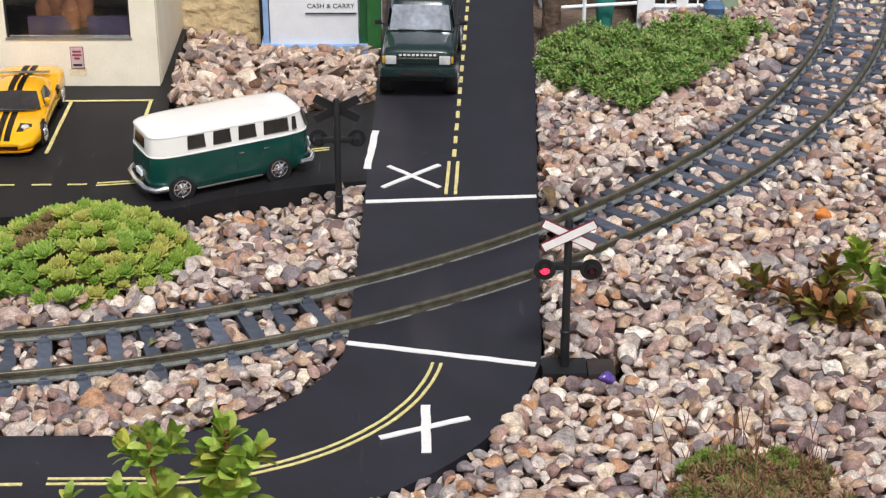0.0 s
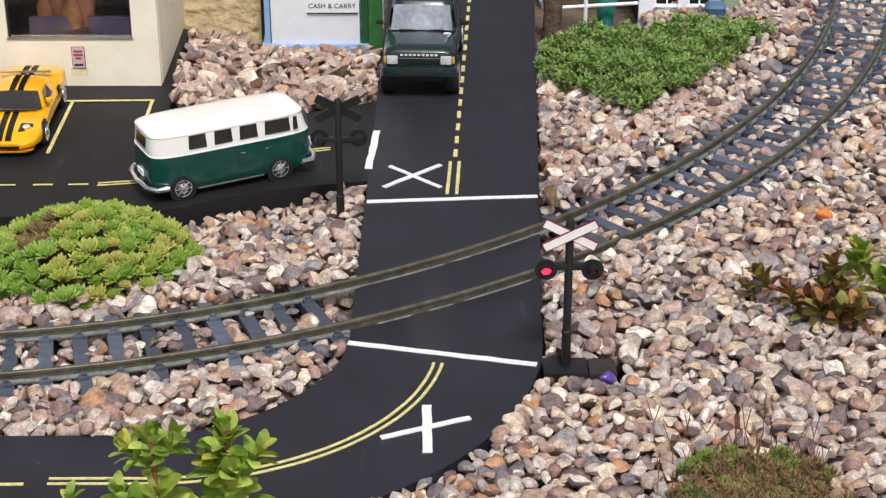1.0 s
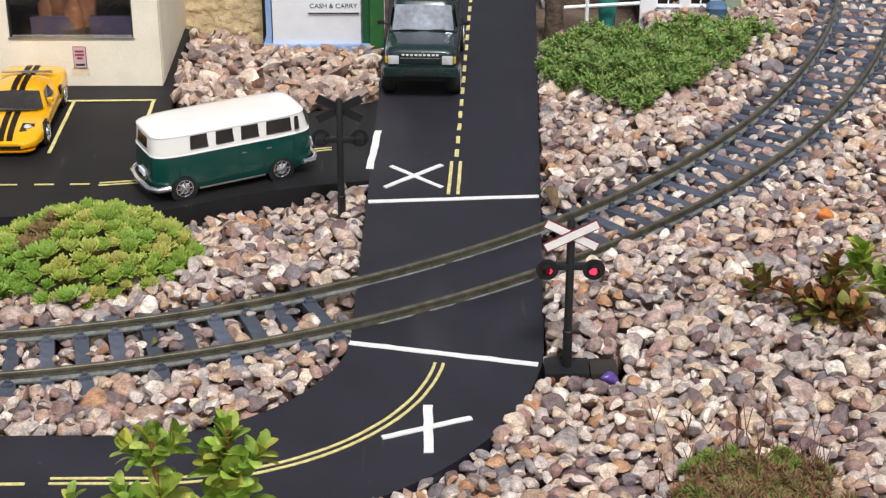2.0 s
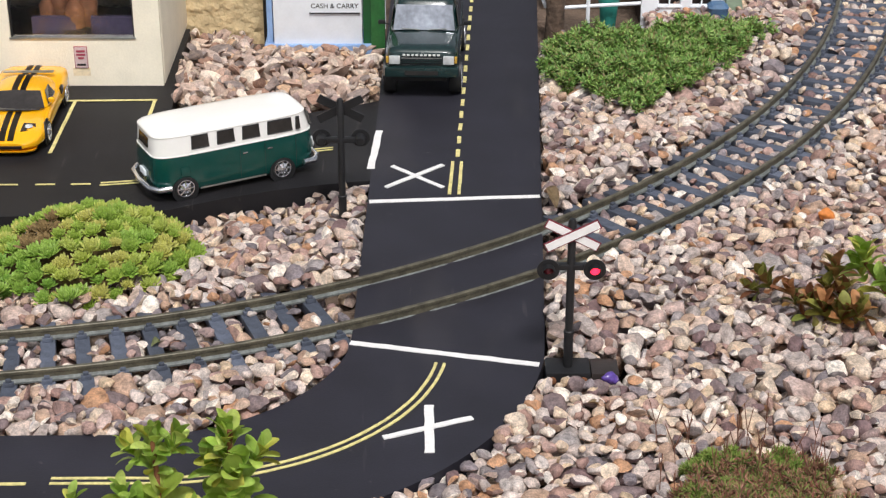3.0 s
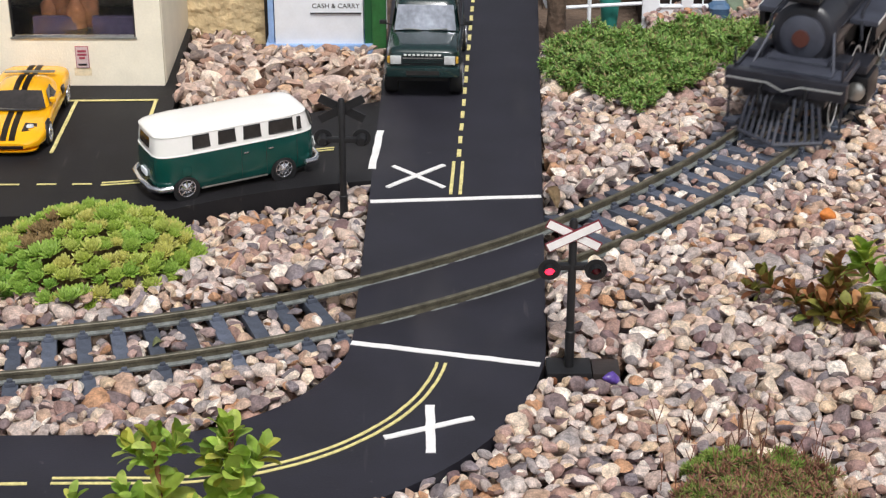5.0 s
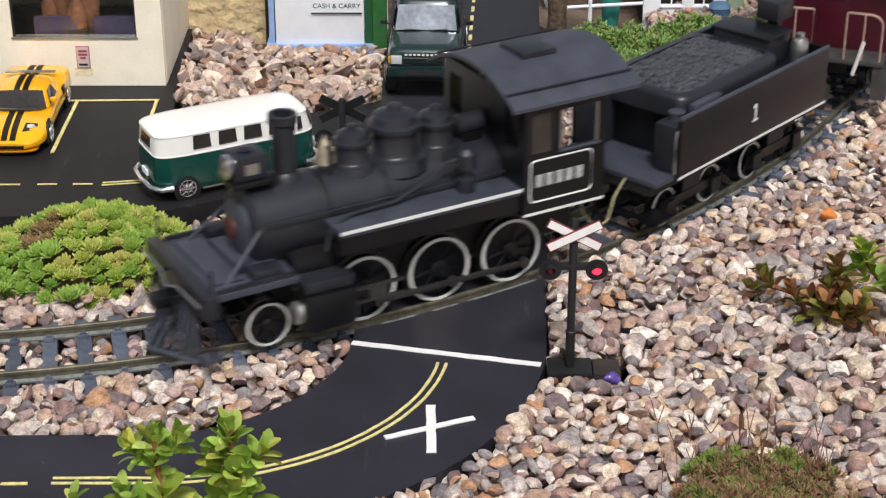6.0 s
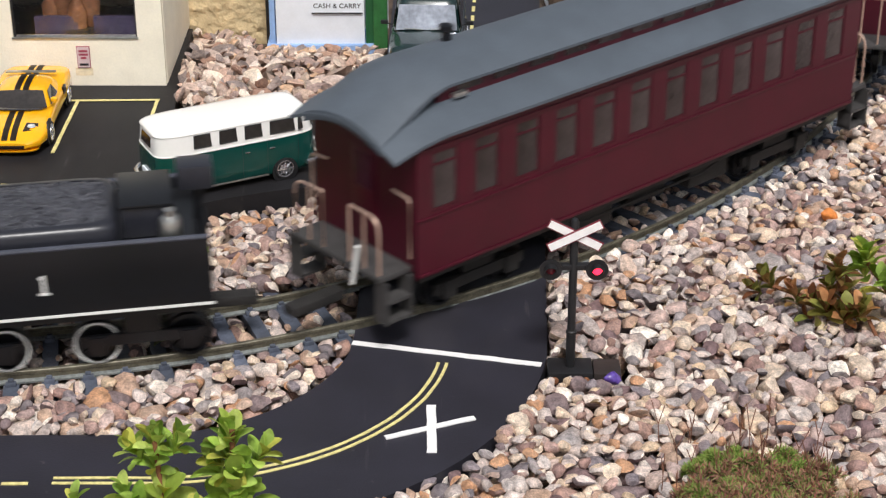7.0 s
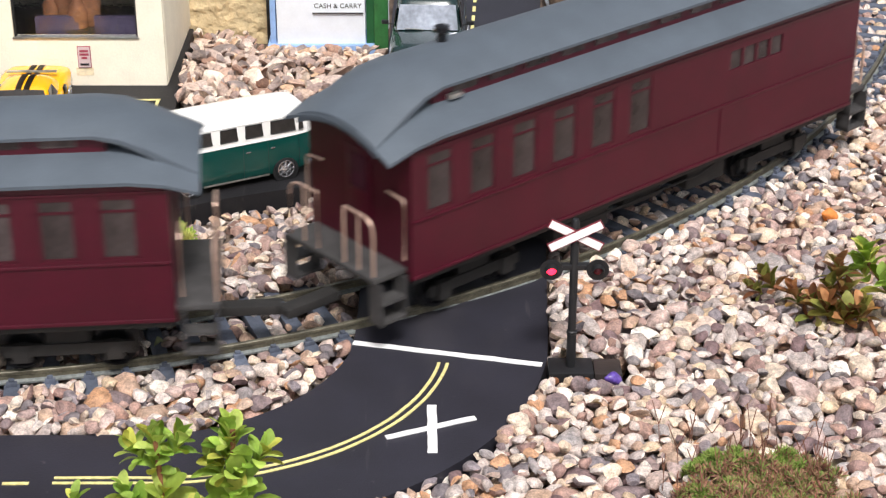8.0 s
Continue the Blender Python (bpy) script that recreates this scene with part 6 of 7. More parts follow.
def build_tan_block():
    e = thing("rendered_building", "tan rough-rendered model building with a grey pipe", "model building")
    bm = bmesh.new()
    bmesh.ops.create_grid(bm, x_segments=40, y_segments=60, size=0.5)
    for v in bm.verts:
        x, z = -0.1865 + v.co.x * 0.070, 0.0900 + v.co.y * 0.216
        v.co = (x, 0.4290 + 0.0022 * noise.noise(Vector((x * 60, z * 160, 0))) + 0.0012 * noise.noise(Vector((x * 220, z * 300, 4))), z)
    part("front_wall", bm, M_TAN, e)
    part("core", bx(-0.2213, -0.1518, 0.4330, 0.5200, -0.0180, 0.1985), M_TAN, e)
    part("roof", bx(-0.2240, -0.1490, 0.4240, 0.5230, 0.1985, 0.2040, bevel=0.001), M_ROOF, e)
    part("downpipe", rod(bmesh.new(), (-0.1490, 0.4250, -0.018), (-0.1490, 0.4250, 0.1985), 0.0030, seg=12), M_UNDER, e, "dark grey downpipe")


def build_booth():
    e = thing("sales_booth", "white sales booth with blue plinth and green door frame", "model building")
    part("front_board", bx(-0.1400, -0.0665, 0.3880, 0.3930, -0.0030, 0.1700, bevel=0.0006), M_WBOARD, e)
    part("plinth", bx(-0.1480, -0.0540, 0.3840, 0.4350, -0.0180, -0.0020, bevel=0.0008), M_BLUE, e, "pale blue plinth board")
    part("side_board", bx(-0.1455, -0.1410, 0.3890, 0.4300, -0.0020, 0.1700), M_BLUE, e)
    part("back_board", bx(-0.1400, -0.0480, 0.4250, 0.4300, -0.0020, 0.1700), M_WBOARD, e)
    part("door", bx(-0.0655, -0.0590, 0.3885, 0.3930, -0.0020, 0.1700), mat("deep_green", rgb(30, 84, 46), 0.5), e, "deep green door")
    part("door_post", bx(-0.0590, -0.0475, 0.3840, 0.3960, -0.0170, 0.1700, bevel=0.0006), M_GREEN, e, "green door post")
    part("roof", bx(-0.1500, -0.0460, 0.3800, 0.4360, 0.1700, 0.1750, bevel=0.0008), M_GREEN, e)
    sign = part("sign_board", bx(-0.1100, -0.0680, 0.3868, 0.3880, 0.0255, 0.0385), M_WBOARD, e)
    part("sign_edge", bx(-0.1100, -0.0680, 0.3862, 0.3880, 0.0247, 0.0256), M_INK, sign)
    me = lettering("CASH & CARRY", 0.0057, 0.0002)
    me.materials.append(M_INK)
    ob = new("lettering", me)
    ob.parent = sign
    ob.matrix_basis = Matrix.Translation((-0.0890, 0.3866, 0.0312)) @ Matrix.Rotation(math.pi / 2, 4, "X")
    for z, w in ((0.0500, 0.018), (0.0560, 0.014)):
        part("small_print", bx(-0.089 - w, -0.089 + w, 0.3876, 0.3881, z, z + 0.0016), M_INK, sign)


def build_cottage():
    e = thing("white_cottage", "white model cottage front with dark windows", "model building")
    b = bmesh.new()
    y0, y1 = 0.4620, 0.4670
    box(b, 0.1730, 0.2520, y0, y1, -0.0180, 0.0060)
    box(b, 0.1730, 0.2520, y0, y1, 0.0460, 0.1100)
    for x0, x1 in ((0.1730, 0.1880), (0.2070, 0.2170), (0.2340, 0.2520)):
        box(b, x0, x1, y0, y1, 0.0060, 0.0460)
    part("front_wall", b, M_WBOARD, e, smooth=False)
    part("body", bx(0.1740, 0.2470, 0.4720, 0.5400, -0.0180, 0.1090), M_DARK, e)
    part("roof", bx(0.1690, 0.2560, 0.4580, 0.5440, 0.1100, 0.1150, bevel=0.001), M_ROOF, e)
    for x in (0.1975, 0.2255):
        part("window", bx(x - 0.0006, x + 0.0006, y0 + 0.001, y0 + 0.003, 0.0060, 0.0460), M_WBOARD, e)
        part("sill", bx(x - 0.0105, x + 0.0105, y0 - 0.0016, y0, 0.0045, 0.0060, bevel=0.0004), M_WBOARD, e)
    f = thing("porch_rail", "bent white pipe rail on short posts", "railing")
    part("rail", pipe(bmesh.new(), [(0.0860, 0.4400, 0.040), (0.0865, 0.4400, 0.018), (0.0885, 0.4400, 0.0125), (0.0930, 0.4400, 0.0110), (0.1300, 0.4410, 0.0130), (0.1700, 0.4420, 0.0150)], 0.0016), M_WBOARD, f)
    for x in (0.1010, 0.1250):
        part("post", rod(bmesh.new(), (x, 0.4400 + (x - 0.09) * 0.025, -0.018), (x, 0.4400 + (x - 0.09) * 0.025, 0.0300), 0.0018, seg=10), M_WBOARD, f)
    t = thing("tree_stump", "dark weathered wooden stump beside the road", "stump")
    part("trunk", lathe([(0.0105, -0.018), (0.0085, -0.004), (0.0078, 0.012), (0.0085, 0.030), (0.0070, 0.060), (0.0004, 0.062)], Matrix.Translation((0.0960, 0.4250, 0)), 18), M_BARK, t)
    t = thing("teal_pot", "small teal plastic pot by the porch", "plant pot")
    part("pot", lathe([(0.0060, -0.017), (0.0085, 0.012), (0.0092, 0.012), (0.0092, 0.016), (0.0070, 0.016), (0.0060, 0.010), (0.0004, 0.009)], Matrix.Translation((0.1440, 0.4560, 0)), 20), M_TEAL, t)
    t = thing("blue_bin", "dusty blue bin by the cottage corner", "bin")
    part("bin", plan_loft([(-0.018, 0.0070, 0.0070, 5, 0), (0.0100, 0.0085, 0.0085, 5, 0), (0.0110, 0.0090, 0.0090, 5, 0), (0.0140, 0.0060, 0.0060, 4, 0)], 24), mat("dusty_blue", rgb(76, 108, 142), 0.6), t).location = (0.2370, 0.4460, 0)
    t = thing("leaning_slate", "grey-green slate leaning by the cottage", "slate")
    part("slab", bx(-0.0070, 0.0070, -0.0015, 0.0015, 0.0, 0.0380, bevel=0.0008, m=Matrix.Translation((0.2560, 0.4480, -0.017)) @ Matrix.Rotation(radians(-14), 4, "X") @ Matrix.Rotation(radians(-8), 4, "Y")), mat("slate", rgb(122, 138, 118), 0.8), t)
    # Added dark sheet stands in for the shaded soil behind the porch.
    d = thing("dark_backwall", "dark brown backing for the soil shadow behind the porch", "wall", kind="structure")
    part("boards", bx(0.0900, 0.1730, 0.5200, 0.5260, -0.018, 0.1100), M_BARK, d)


# ---- plants ----
def leaf_mesh(name, length, width, material, fold=0.25, curl=0.2, th=0.00035, point=1.5):
    """A spoon-shaped leaf along x with a fold, a curl and a little thickness."""
    bm = bmesh.new()
    rows = []
    for u in (0.0, 0.15, 0.30, 0.45, 0.60, 0.74, 0.86, 0.94, 0.98, 1.0):
        w = width / 2 * (max(math.sin(math.pi * min(1, u ** point)) ** 0.55, 0.16) if 0 < u < 1 else 0.12)
        z = curl * length * u * u * -1 + 0.12 * length * math.sin(math.pi * u)
        rows.append([bm.verts.new((u * length, k * w, z + abs(k) * fold * w)) for k in (-1, -0.5, 0, 0.5, 1)])
    for a, b in zip(rows, rows[1:]):
        for k in range(4):
            bm.faces.new((a[k], b[k], b[k + 1], a[k + 1]))
    bmesh.ops.solidify(bm, geom=bm.faces[:], thickness=th)
    return link(name, bm, material)


def build_shrub(label, category, stems, meshes, whorls, seed):
    """Woody stems (lists of points) that carry whorls of leaves; whorls: (place, aim, number, size)."""
    rnd = random.Random(seed)
    e = thing("leafy_shrub", label, category, group="leafy shrubs")
    for pts, r in stems:
        part("stem", pipe(bmesh.new(), pts, r, 7), M_STEM, e)
    for place, aim, n, size in whorls:
        axis = Vector(aim).normalized()
        q = axis.to_track_quat("Z", "Y").to_matrix().to_4x4()
        for k in range(n):
            up = radians(18 + 62 * (k / max(1, n - 1)) + rnd.uniform(-8, 8))
            m = Matrix.Translation(Vector(place) - axis * (0.0065 * (1 - k / n)) * size) @ q @ Matrix.Rotation(k * 2.4 + rnd.uniform(-0.25, 0.25), 4, "Z") @ Matrix.Rotation(-up, 4, "Y") @ Matrix.Diagonal((size * rnd.uniform(0.8, 1.1),) * 3 + (1,)) @ Matrix.Rotation(rnd.uniform(-0.3, 0.3), 4, "X")
            ob = new("leaf", meshes[rnd.randrange(len(meshes))])
            ob.parent, ob.matrix_basis = e, m
    return e


def rosette_mesh(name, seed, material, n=34):
    rnd = random.Random(seed)
    bm = bmesh.new()
    for k in range(n):
        u = k / n
        ln = 0.0092 * (1.0 - 0.60 * u) * rnd.uniform(0.9, 1.1)
        w = 0.0031 * (1 - 0.35 * u)
        up = radians(16 + 64 * u + rnd.uniform(-6, 6))
        m = Matrix.Rotation(k * 2.39996 + rnd.uniform(-0.1, 0.1), 4, "Z") @ Matrix.Rotation(-up, 4, "Y")
        rows = []
        for t, ww, zz in ((0.05, 0.45, 0.0), (0.40, 0.85, -0.0004), (0.72, 1.0, 0.0), (0.90, 0.6, 0.0005), (1.0, 0.06, 0.0009)):
            rows.append([bm.verts.new(m @ Vector((t * ln, s * ww * w / 2, zz + h))) for s, h in ((-1, 0.0003), (0, -0.0005), (1, 0.0003), (0, 0.0008))])
        for a, b in zip(rows, rows[1:]):
            for i in range(4):
                bm.faces.new((a[i], a[(i + 1) % 4], b[(i + 1) % 4], b[i]))
        bm.faces.new(rows[-1])
    bmesh.ops.recalc_face_normals(bm, faces=bm.faces)
    return link(name, bm, material)


def build_succulents(surface):
    rnd = random.Random(12)
    e = thing("succulent_clump", "mound of yellow-green rosette succulents in gravel", "succulent")
    kinds = [rosette_mesh("rosette", k, M_ROSE, 44 + 5 * k) for k in range(4)]
    fresh = [rosette_mesh("rosette", k, M_ROSE_G, 44 + 5 * k) for k in range(4)]
    dead = rosette_mesh("dry_rosette", 9, M_DEAD, 24)
    bm = bmesh.new()
    bmesh.ops.create_icosphere(bm, subdivisions=4, radius=1.0)
    cx, cy, rx, ry = -0.2300, -0.0100, 0.0730, 0.0560
    for v in bm.verts:
        p = v.co
        v.co = (cx + p.x * rx * 0.93, cy + p.y * ry * 0.92, -0.016 + max(0, p.z) * 0.026 + 0.0025 * noise.noise(p * 5))
    part("mound", bm, M_DEAD, e, "dry undergrowth of the clump")
    done = []
    tries = 0
    while len(done) < 290 and tries < 16000:
        tries += 1
        a, r = rnd.uniform(0, math.tau), math.sqrt(rnd.uniform(0, 1))
        x, y = cx + rx * r * math.cos(a), cy + ry * r * math.sin(a)
        z = -0.014 + (0.037 if x > -0.235 else 0.037 - 0.22 * (-0.235 - x)) * math.sqrt(max(0.0, 1 - 0.93 * r * r))
        size = rnd.choice((0.65, 0.78, 0.88, 0.96, 1.08)) * rnd.uniform(0.92, 1.08)
        if any((x - p[0]) ** 2 + (y - p[1]) ** 2 + (z - p[2]) ** 2 < (0.0045 * (size + p[3])) ** 2 for p in done):
            continue
        done.append((x, y, z, size))
        nrm = Vector(((x - cx) / rx ** 2 * 0.0030 + rnd.uniform(-0.15, 0.15), (y - cy) / ry ** 2 * 0.0022 - 0.32 + rnd.uniform(-0.15, 0.15), 1.0)).normalized()
        m = Matrix.Translation((x, y, z + rnd.uniform(-0.003, 0.0035))) @ nrm.to_track_quat("Z", "Y").to_matrix().to_4x4() @ Matrix.Rotation(rnd.uniform(0, 6), 4, "Z") @ Matrix.Diagonal((size, size, size, 1))
        brown = math.hypot(x + 0.2527, (y + 0.014) * 0.8) < 0.014
        green = x < -0.240 and y < -0.030 or rnd.random() < 0.06
        ob = new("rosette", dead if brown else (fresh if green else kinds)[rnd.randrange(4)])
        ob.parent, ob.matrix_basis = e, m
    for x, y, s in ((-0.2260, -0.0760, 1.15), (-0.2850, -0.0720, 1.25), (-0.2700, -0.0660, 0.9)):
        ob = new("rosette", fresh[1])
        ob.parent, ob.matrix_basis = e, Matrix.Translation((x, y, 0.004)) @ Matrix.Rotation(x * 90, 4, "Z") @ Matrix.Diagonal((s, s, s, 1))


def sprig_template(seed, n, ln, w, tall, spread):
    """A short upright sprig: little pointed leaves round a stem, all in triangles."""
    rnd = random.Random(seed)
    v, f = [], []
    for k in range(n):
        h = tall * (0.25 + 0.75 * k / n)
        a = k * 2.4 + rnd.uniform(-0.3, 0.3)
        el = rnd.uniform(0.15, 0.9) * spread
        d = Vector((math.cos(a) * math.cos(el), math.sin(a) * math.cos(el), math.sin(el)))
        sd = Vector((-math.sin(a), math.cos(a), 0)) * w / 2
        o = Vector((math.cos(a) * 0.0004, math.sin(a) * 0.0004, h))
        up = d.cross(sd).normalized() * w * 0.22
        i = len(v)
        v += [o, o + d * ln * 0.55 + sd, o + d * ln, o + d * ln * 0.55 - sd, o + d * ln * 0.5 + up]
        f += [(i, i + 1, i + 4), (i + 1, i + 2, i + 4), (i + 2, i + 3, i + 4), (i + 3, i, i + 4), (i, i + 3, i + 1), (i + 1, i + 3, i + 2)]
    return np.array([p[:] for p in v]), np.array(f)


def height_at(hm, x, y):
    i, j = int((x - GX0) / CELL), int((y - GY0) / CELL)
    return float(hm[min(max(i, 0), hm.shape[0] - 1), min(max(j, 0), hm.shape[1] - 1)])


def carpet(name, label, category, region, count, templates, material, hm, seed, lift, size, gaps=-1.0):
    rng = np.random.default_rng(seed)
    xs, ys = [p[0] for p in region], [p[1] for p in region]
    mx, my = sum(xs) / len(xs), sum(ys) / len(ys)
    picks, mats = [], []
    while len(mats) < count:
        x, y = rng.uniform(min(xs), max(xs)), rng.uniform(min(ys), max(ys))
        wob = 0.018 * noise.noise(Vector((x * 70, y * 70, seed)))
        if not bool(inside(region, x + wob, y + wob)):
            continue
        deep = bool(inside(region, mx + (x - mx) * 1.25, my + (y - my) * 1.25))
        if noise.noise(Vector((x * 85, y * 85, seed + 4))) + (0.22 if deep else 0.0) < gaps:
            continue
        z = max(height_at(hm, x, y), -0.010) + (lift if deep else lift * 0.3) * (0.5 + 0.9 * max(0.0, noise.noise(Vector((x * 45, y * 45, 2))) + 0.35)) * rng.uniform(0.35, 1.0)
        s = size * rng.uniform(0.7, 1.3)
        mats.append(as4(turn(rng.normal(0, 0.35), rng.normal(0, 0.35), rng.uniform(0, 6.28)) * s, (x, y, z)))
        picks.append(int(rng.integers(0, len(templates))))
    ob = scatter(name, templates, picks, mats, material)
    return tagged(ob, label, category, kind="stuff")


def build_plants(hm):
    big = [leaf_mesh("leaf", ln, w, M_LEAF, 0.16, c * 0.6) for ln, w, c in ((0.0135, 0.0066, 0.15), (0.0120, 0.0060, 0.25), (0.0145, 0.0066, 0.05))]
    build_shrub("fresh green leafy shrub sprigs beside the road", "shrub",
                [([(-0.1310, -0.3420, -0.018), (-0.1300, -0.3390, 0.025), (-0.1320, -0.3370, 0.052), (-0.1330, -0.3360, 0.070)], 0.0013), ([(-0.1300, -0.3390, 0.020), (-0.1480, -0.3380, 0.038)], 0.0010)],
                big, [((-0.1420, -0.3360, 0.0640), (-0.5, 0.1, 1), 12, 0.95), ((-0.1330, -0.3360, 0.0690), (0, 0.1, 1), 12, 0.95), ((-0.1230, -0.3350, 0.0670), (0.4, 0.1, 1), 13, 1.0), ((-0.1340, -0.3370, 0.0580), (0, -0.3, 1), 10, 0.95), ((-0.1480, -0.3380, 0.0410), (-0.3, 0, 1), 11, 0.9), ((-0.1310, -0.3380, 0.0400), (0.2, -0.3, 1), 8, 1.4), ((-0.1400, -0.3400, 0.0330), (-0.3, -0.3, 1), 8, 1.2)], 3)
    build_shrub("fresh green leafy shrub with upright shoots", "shrub",
                [([(-0.0980, -0.3440, -0.018), (-0.0985, -0.3400, 0.030), (-0.0975, -0.3380, 0.062), (-0.0970, -0.3370, 0.076)], 0.0013)],
                big, [((-0.0985, -0.3370, 0.0720), (0, 0.1, 1), 15, 1.15), ((-0.0990, -0.3370, 0.0630), (0, 0.0, 1), 12, 1.1), ((-0.1050, -0.3370, 0.0560), (-0.6, 0, 1), 12, 1.05), ((-0.0850, -0.3370, 0.0620), (0.6, 0, 1), 12, 1.05), ((-0.0960, -0.3390, 0.0500), (0.1, -0.4, 1), 12, 1.3), ((-0.0960, -0.3390, 0.0380), (0.0, -0.3, 1), 12, 1.5), ((-0.0930, -0.3400, 0.0300), (0.1, -0.3, 1), 9, 1.1), ((-0.1110, -0.3380, 0.0300), (-0.6, -0.2, 1), 7, 1.1)], 4)
    build_shrub("low green shrub tip at the road's lower edge", "shrub", [([(-0.1720, -0.3420, -0.018), (-0.1715, -0.3400, 0.034)], 0.0010)], big, [((-0.1715, -0.3400, 0.0390), (0, 0.1, 1), 8, 0.75)], 5)
    rust = [leaf_mesh("leaf", ln, w, M_RUST, 0.2, c) for ln, w, c in ((0.0130, 0.0068, 0.12), (0.0118, 0.0060, 0.2), (0.0140, 0.0062, 0.05))]
    build_shrub("sprawling shrub with green and rust-red leaves on gravel", "shrub",
                [([(0.2560, -0.1350, -0.018), (0.2420, -0.1260, 0.010), (0.2230, -0.1160, 0.014), (0.2010, -0.1040, 0.016), (0.1900, -0.0990, 0.018)], 0.0013), ([(0.2300, -0.1200, 0.012), (0.2260, -0.1080, 0.026)], 0.0011)],
                rust, [((0.1880, -0.0980, 0.0200), (-0.5, 0.2, 0.7), 13, 1.0), ((0.1800, -0.0960, 0.0150), (-0.8, 0.1, 0.6), 8, 0.9), ((0.2020, -0.1080, 0.0160), (-0.3, 0.2, 1), 11, 0.95), ((0.2260, -0.1060, 0.0320), (0, 0.3, 1), 14, 1.05), ((0.2220, -0.1100, 0.0220), (-0.3, 0.1, 1), 12, 1.0), ((0.2180, -0.1200, 0.0140), (-0.2, -0.1, 1), 13, 1.1), ((0.2280, -0.1240, 0.0120), (0.1, -0.2, 1), 12, 1.1), ((0.2370, -0.1260, 0.0140), (0.2, 0, 1), 13, 1.1), ((0.2070, -0.1220, 0.0090), (-0.8, -0.3, 0.3), 3, 1.0), ((0.2300, -0.1130, 0.0200), (0.1, 0.1, 1), 12, 1.0), ((0.2120, -0.1130, 0.0150), (-0.3, 0.1, 1), 10, 0.9)], 6).location = (0.005, 0.012, 0.001)
    build_shrub("bright green shrub shoots at the gravel's edge", "shrub",
                [([(0.2620, -0.1330, -0.018), (0.2530, -0.1060, 0.018), (0.2420, -0.0840, 0.030)], 0.0014), ([(0.2590, -0.1250, 0.004), (0.2540, -0.1130, 0.032)], 0.0012)],
                big, [((0.2420, -0.0830, 0.0330), (-0.2, 0.2, 1), 14, 1.2), ((0.2390, -0.0840, 0.0250), (-0.5, 0.1, 1), 8, 1.2), ((0.2550, -0.1080, 0.0340), (0.0, 0.1, 1), 15, 1.25), ((0.2500, -0.1040, 0.0240), (-0.3, 0.0, 1), 10, 1.2), ((0.2590, -0.1300, 0.0120), (0.1, -0.2, 1), 8, 1.0)], 7).location = (0.008, 0.002, 0.003)
    sp = [sprig_template(k, 14, 0.0042, 0.0016, 0.0070, 1.1) for k in range(6)]
    herb = [(0.0800, 0.305), (0.088, 0.283), (0.112, 0.262), (0.132, 0.244), (0.136, 0.220), (0.147, 0.206), (0.158, 0.232), (0.188, 0.268), (0.214, 0.302), (0.238, 0.332), (0.262, 0.365), (0.276, 0.382), (0.264, 0.394), (0.240, 0.394), (0.180, 0.392), (0.130, 0.386), (0.098, 0.384), (0.082, 0.365)]
    carpet("herb_carpet", "low dense green herb spreading over gravel", "ground cover", herb, 5600, sp, M_HERB, hm, 3, 0.016, 0.96, 0.06)
    mo = [sprig_template(k + 20, 14, 0.0034, 0.0007, 0.0030, 1.5) for k in range(5)]
    moss = [(0.106, -0.312), (0.114, -0.286), (0.128, -0.262), (0.148, -0.252), (0.178, -0.252), (0.194, -0.266), (0.204, -0.292), (0.208, -0.335), (0.108, -0.335)]
    carpet("moss_mat", "brown and green moss mat among the stones", "moss", moss, 1700, mo, M_MOSS, hm, 5, 0.005, 1.15, -0.12)
    for k, (x, y, r) in enumerate(((0.1330, -0.2590, 0.0095), (0.1500, -0.2570, 0.0085), (0.1270, -0.2860, 0.0080), (0.1760, -0.2600, 0.0085), (0.1480, -0.2820, 0.0100), (0.1680, -0.2900, 0.0085))):
        rg = [(x + r * math.cos(a * math.tau / 10), y + r * 0.9 * math.sin(a * math.tau / 10)) for a in range(10)]
        carpet("moss_cushion", "bright green moss cushion", "moss", rg, 300, mo, M_GRASS, hm, 30 + k, 0.004, 0.9)
    tw = thing("dry_stalks", "thin dry brown stalks standing in the moss", "dry plant")
    rnd = random.Random(8)
    for k in range(30):
        x, y = rnd.uniform(0.108, 0.196), rnd.uniform(-0.285, -0.228)
        h = rnd.uniform(0.012, 0.034)
        dx, dy = rnd.uniform(-0.008, 0.008), rnd.uniform(0, 0.008)
        part("stalk", pipe(bmesh.new(), [(x, y, -0.010), (x + dx * 0.3, y + dy * 0.3, h * 0.5), (x + dx, y + dy, h)], 0.00026, 5), M_TWIG, tw)
        part("stalk", pipe(bmesh.new(), [(x + dx * 0.3, y + dy * 0.3, h * 0.5), (x + dx * -0.4, y + dy * 0.8, h * 0.9)], 0.00028, 5), M_TWIG, tw)


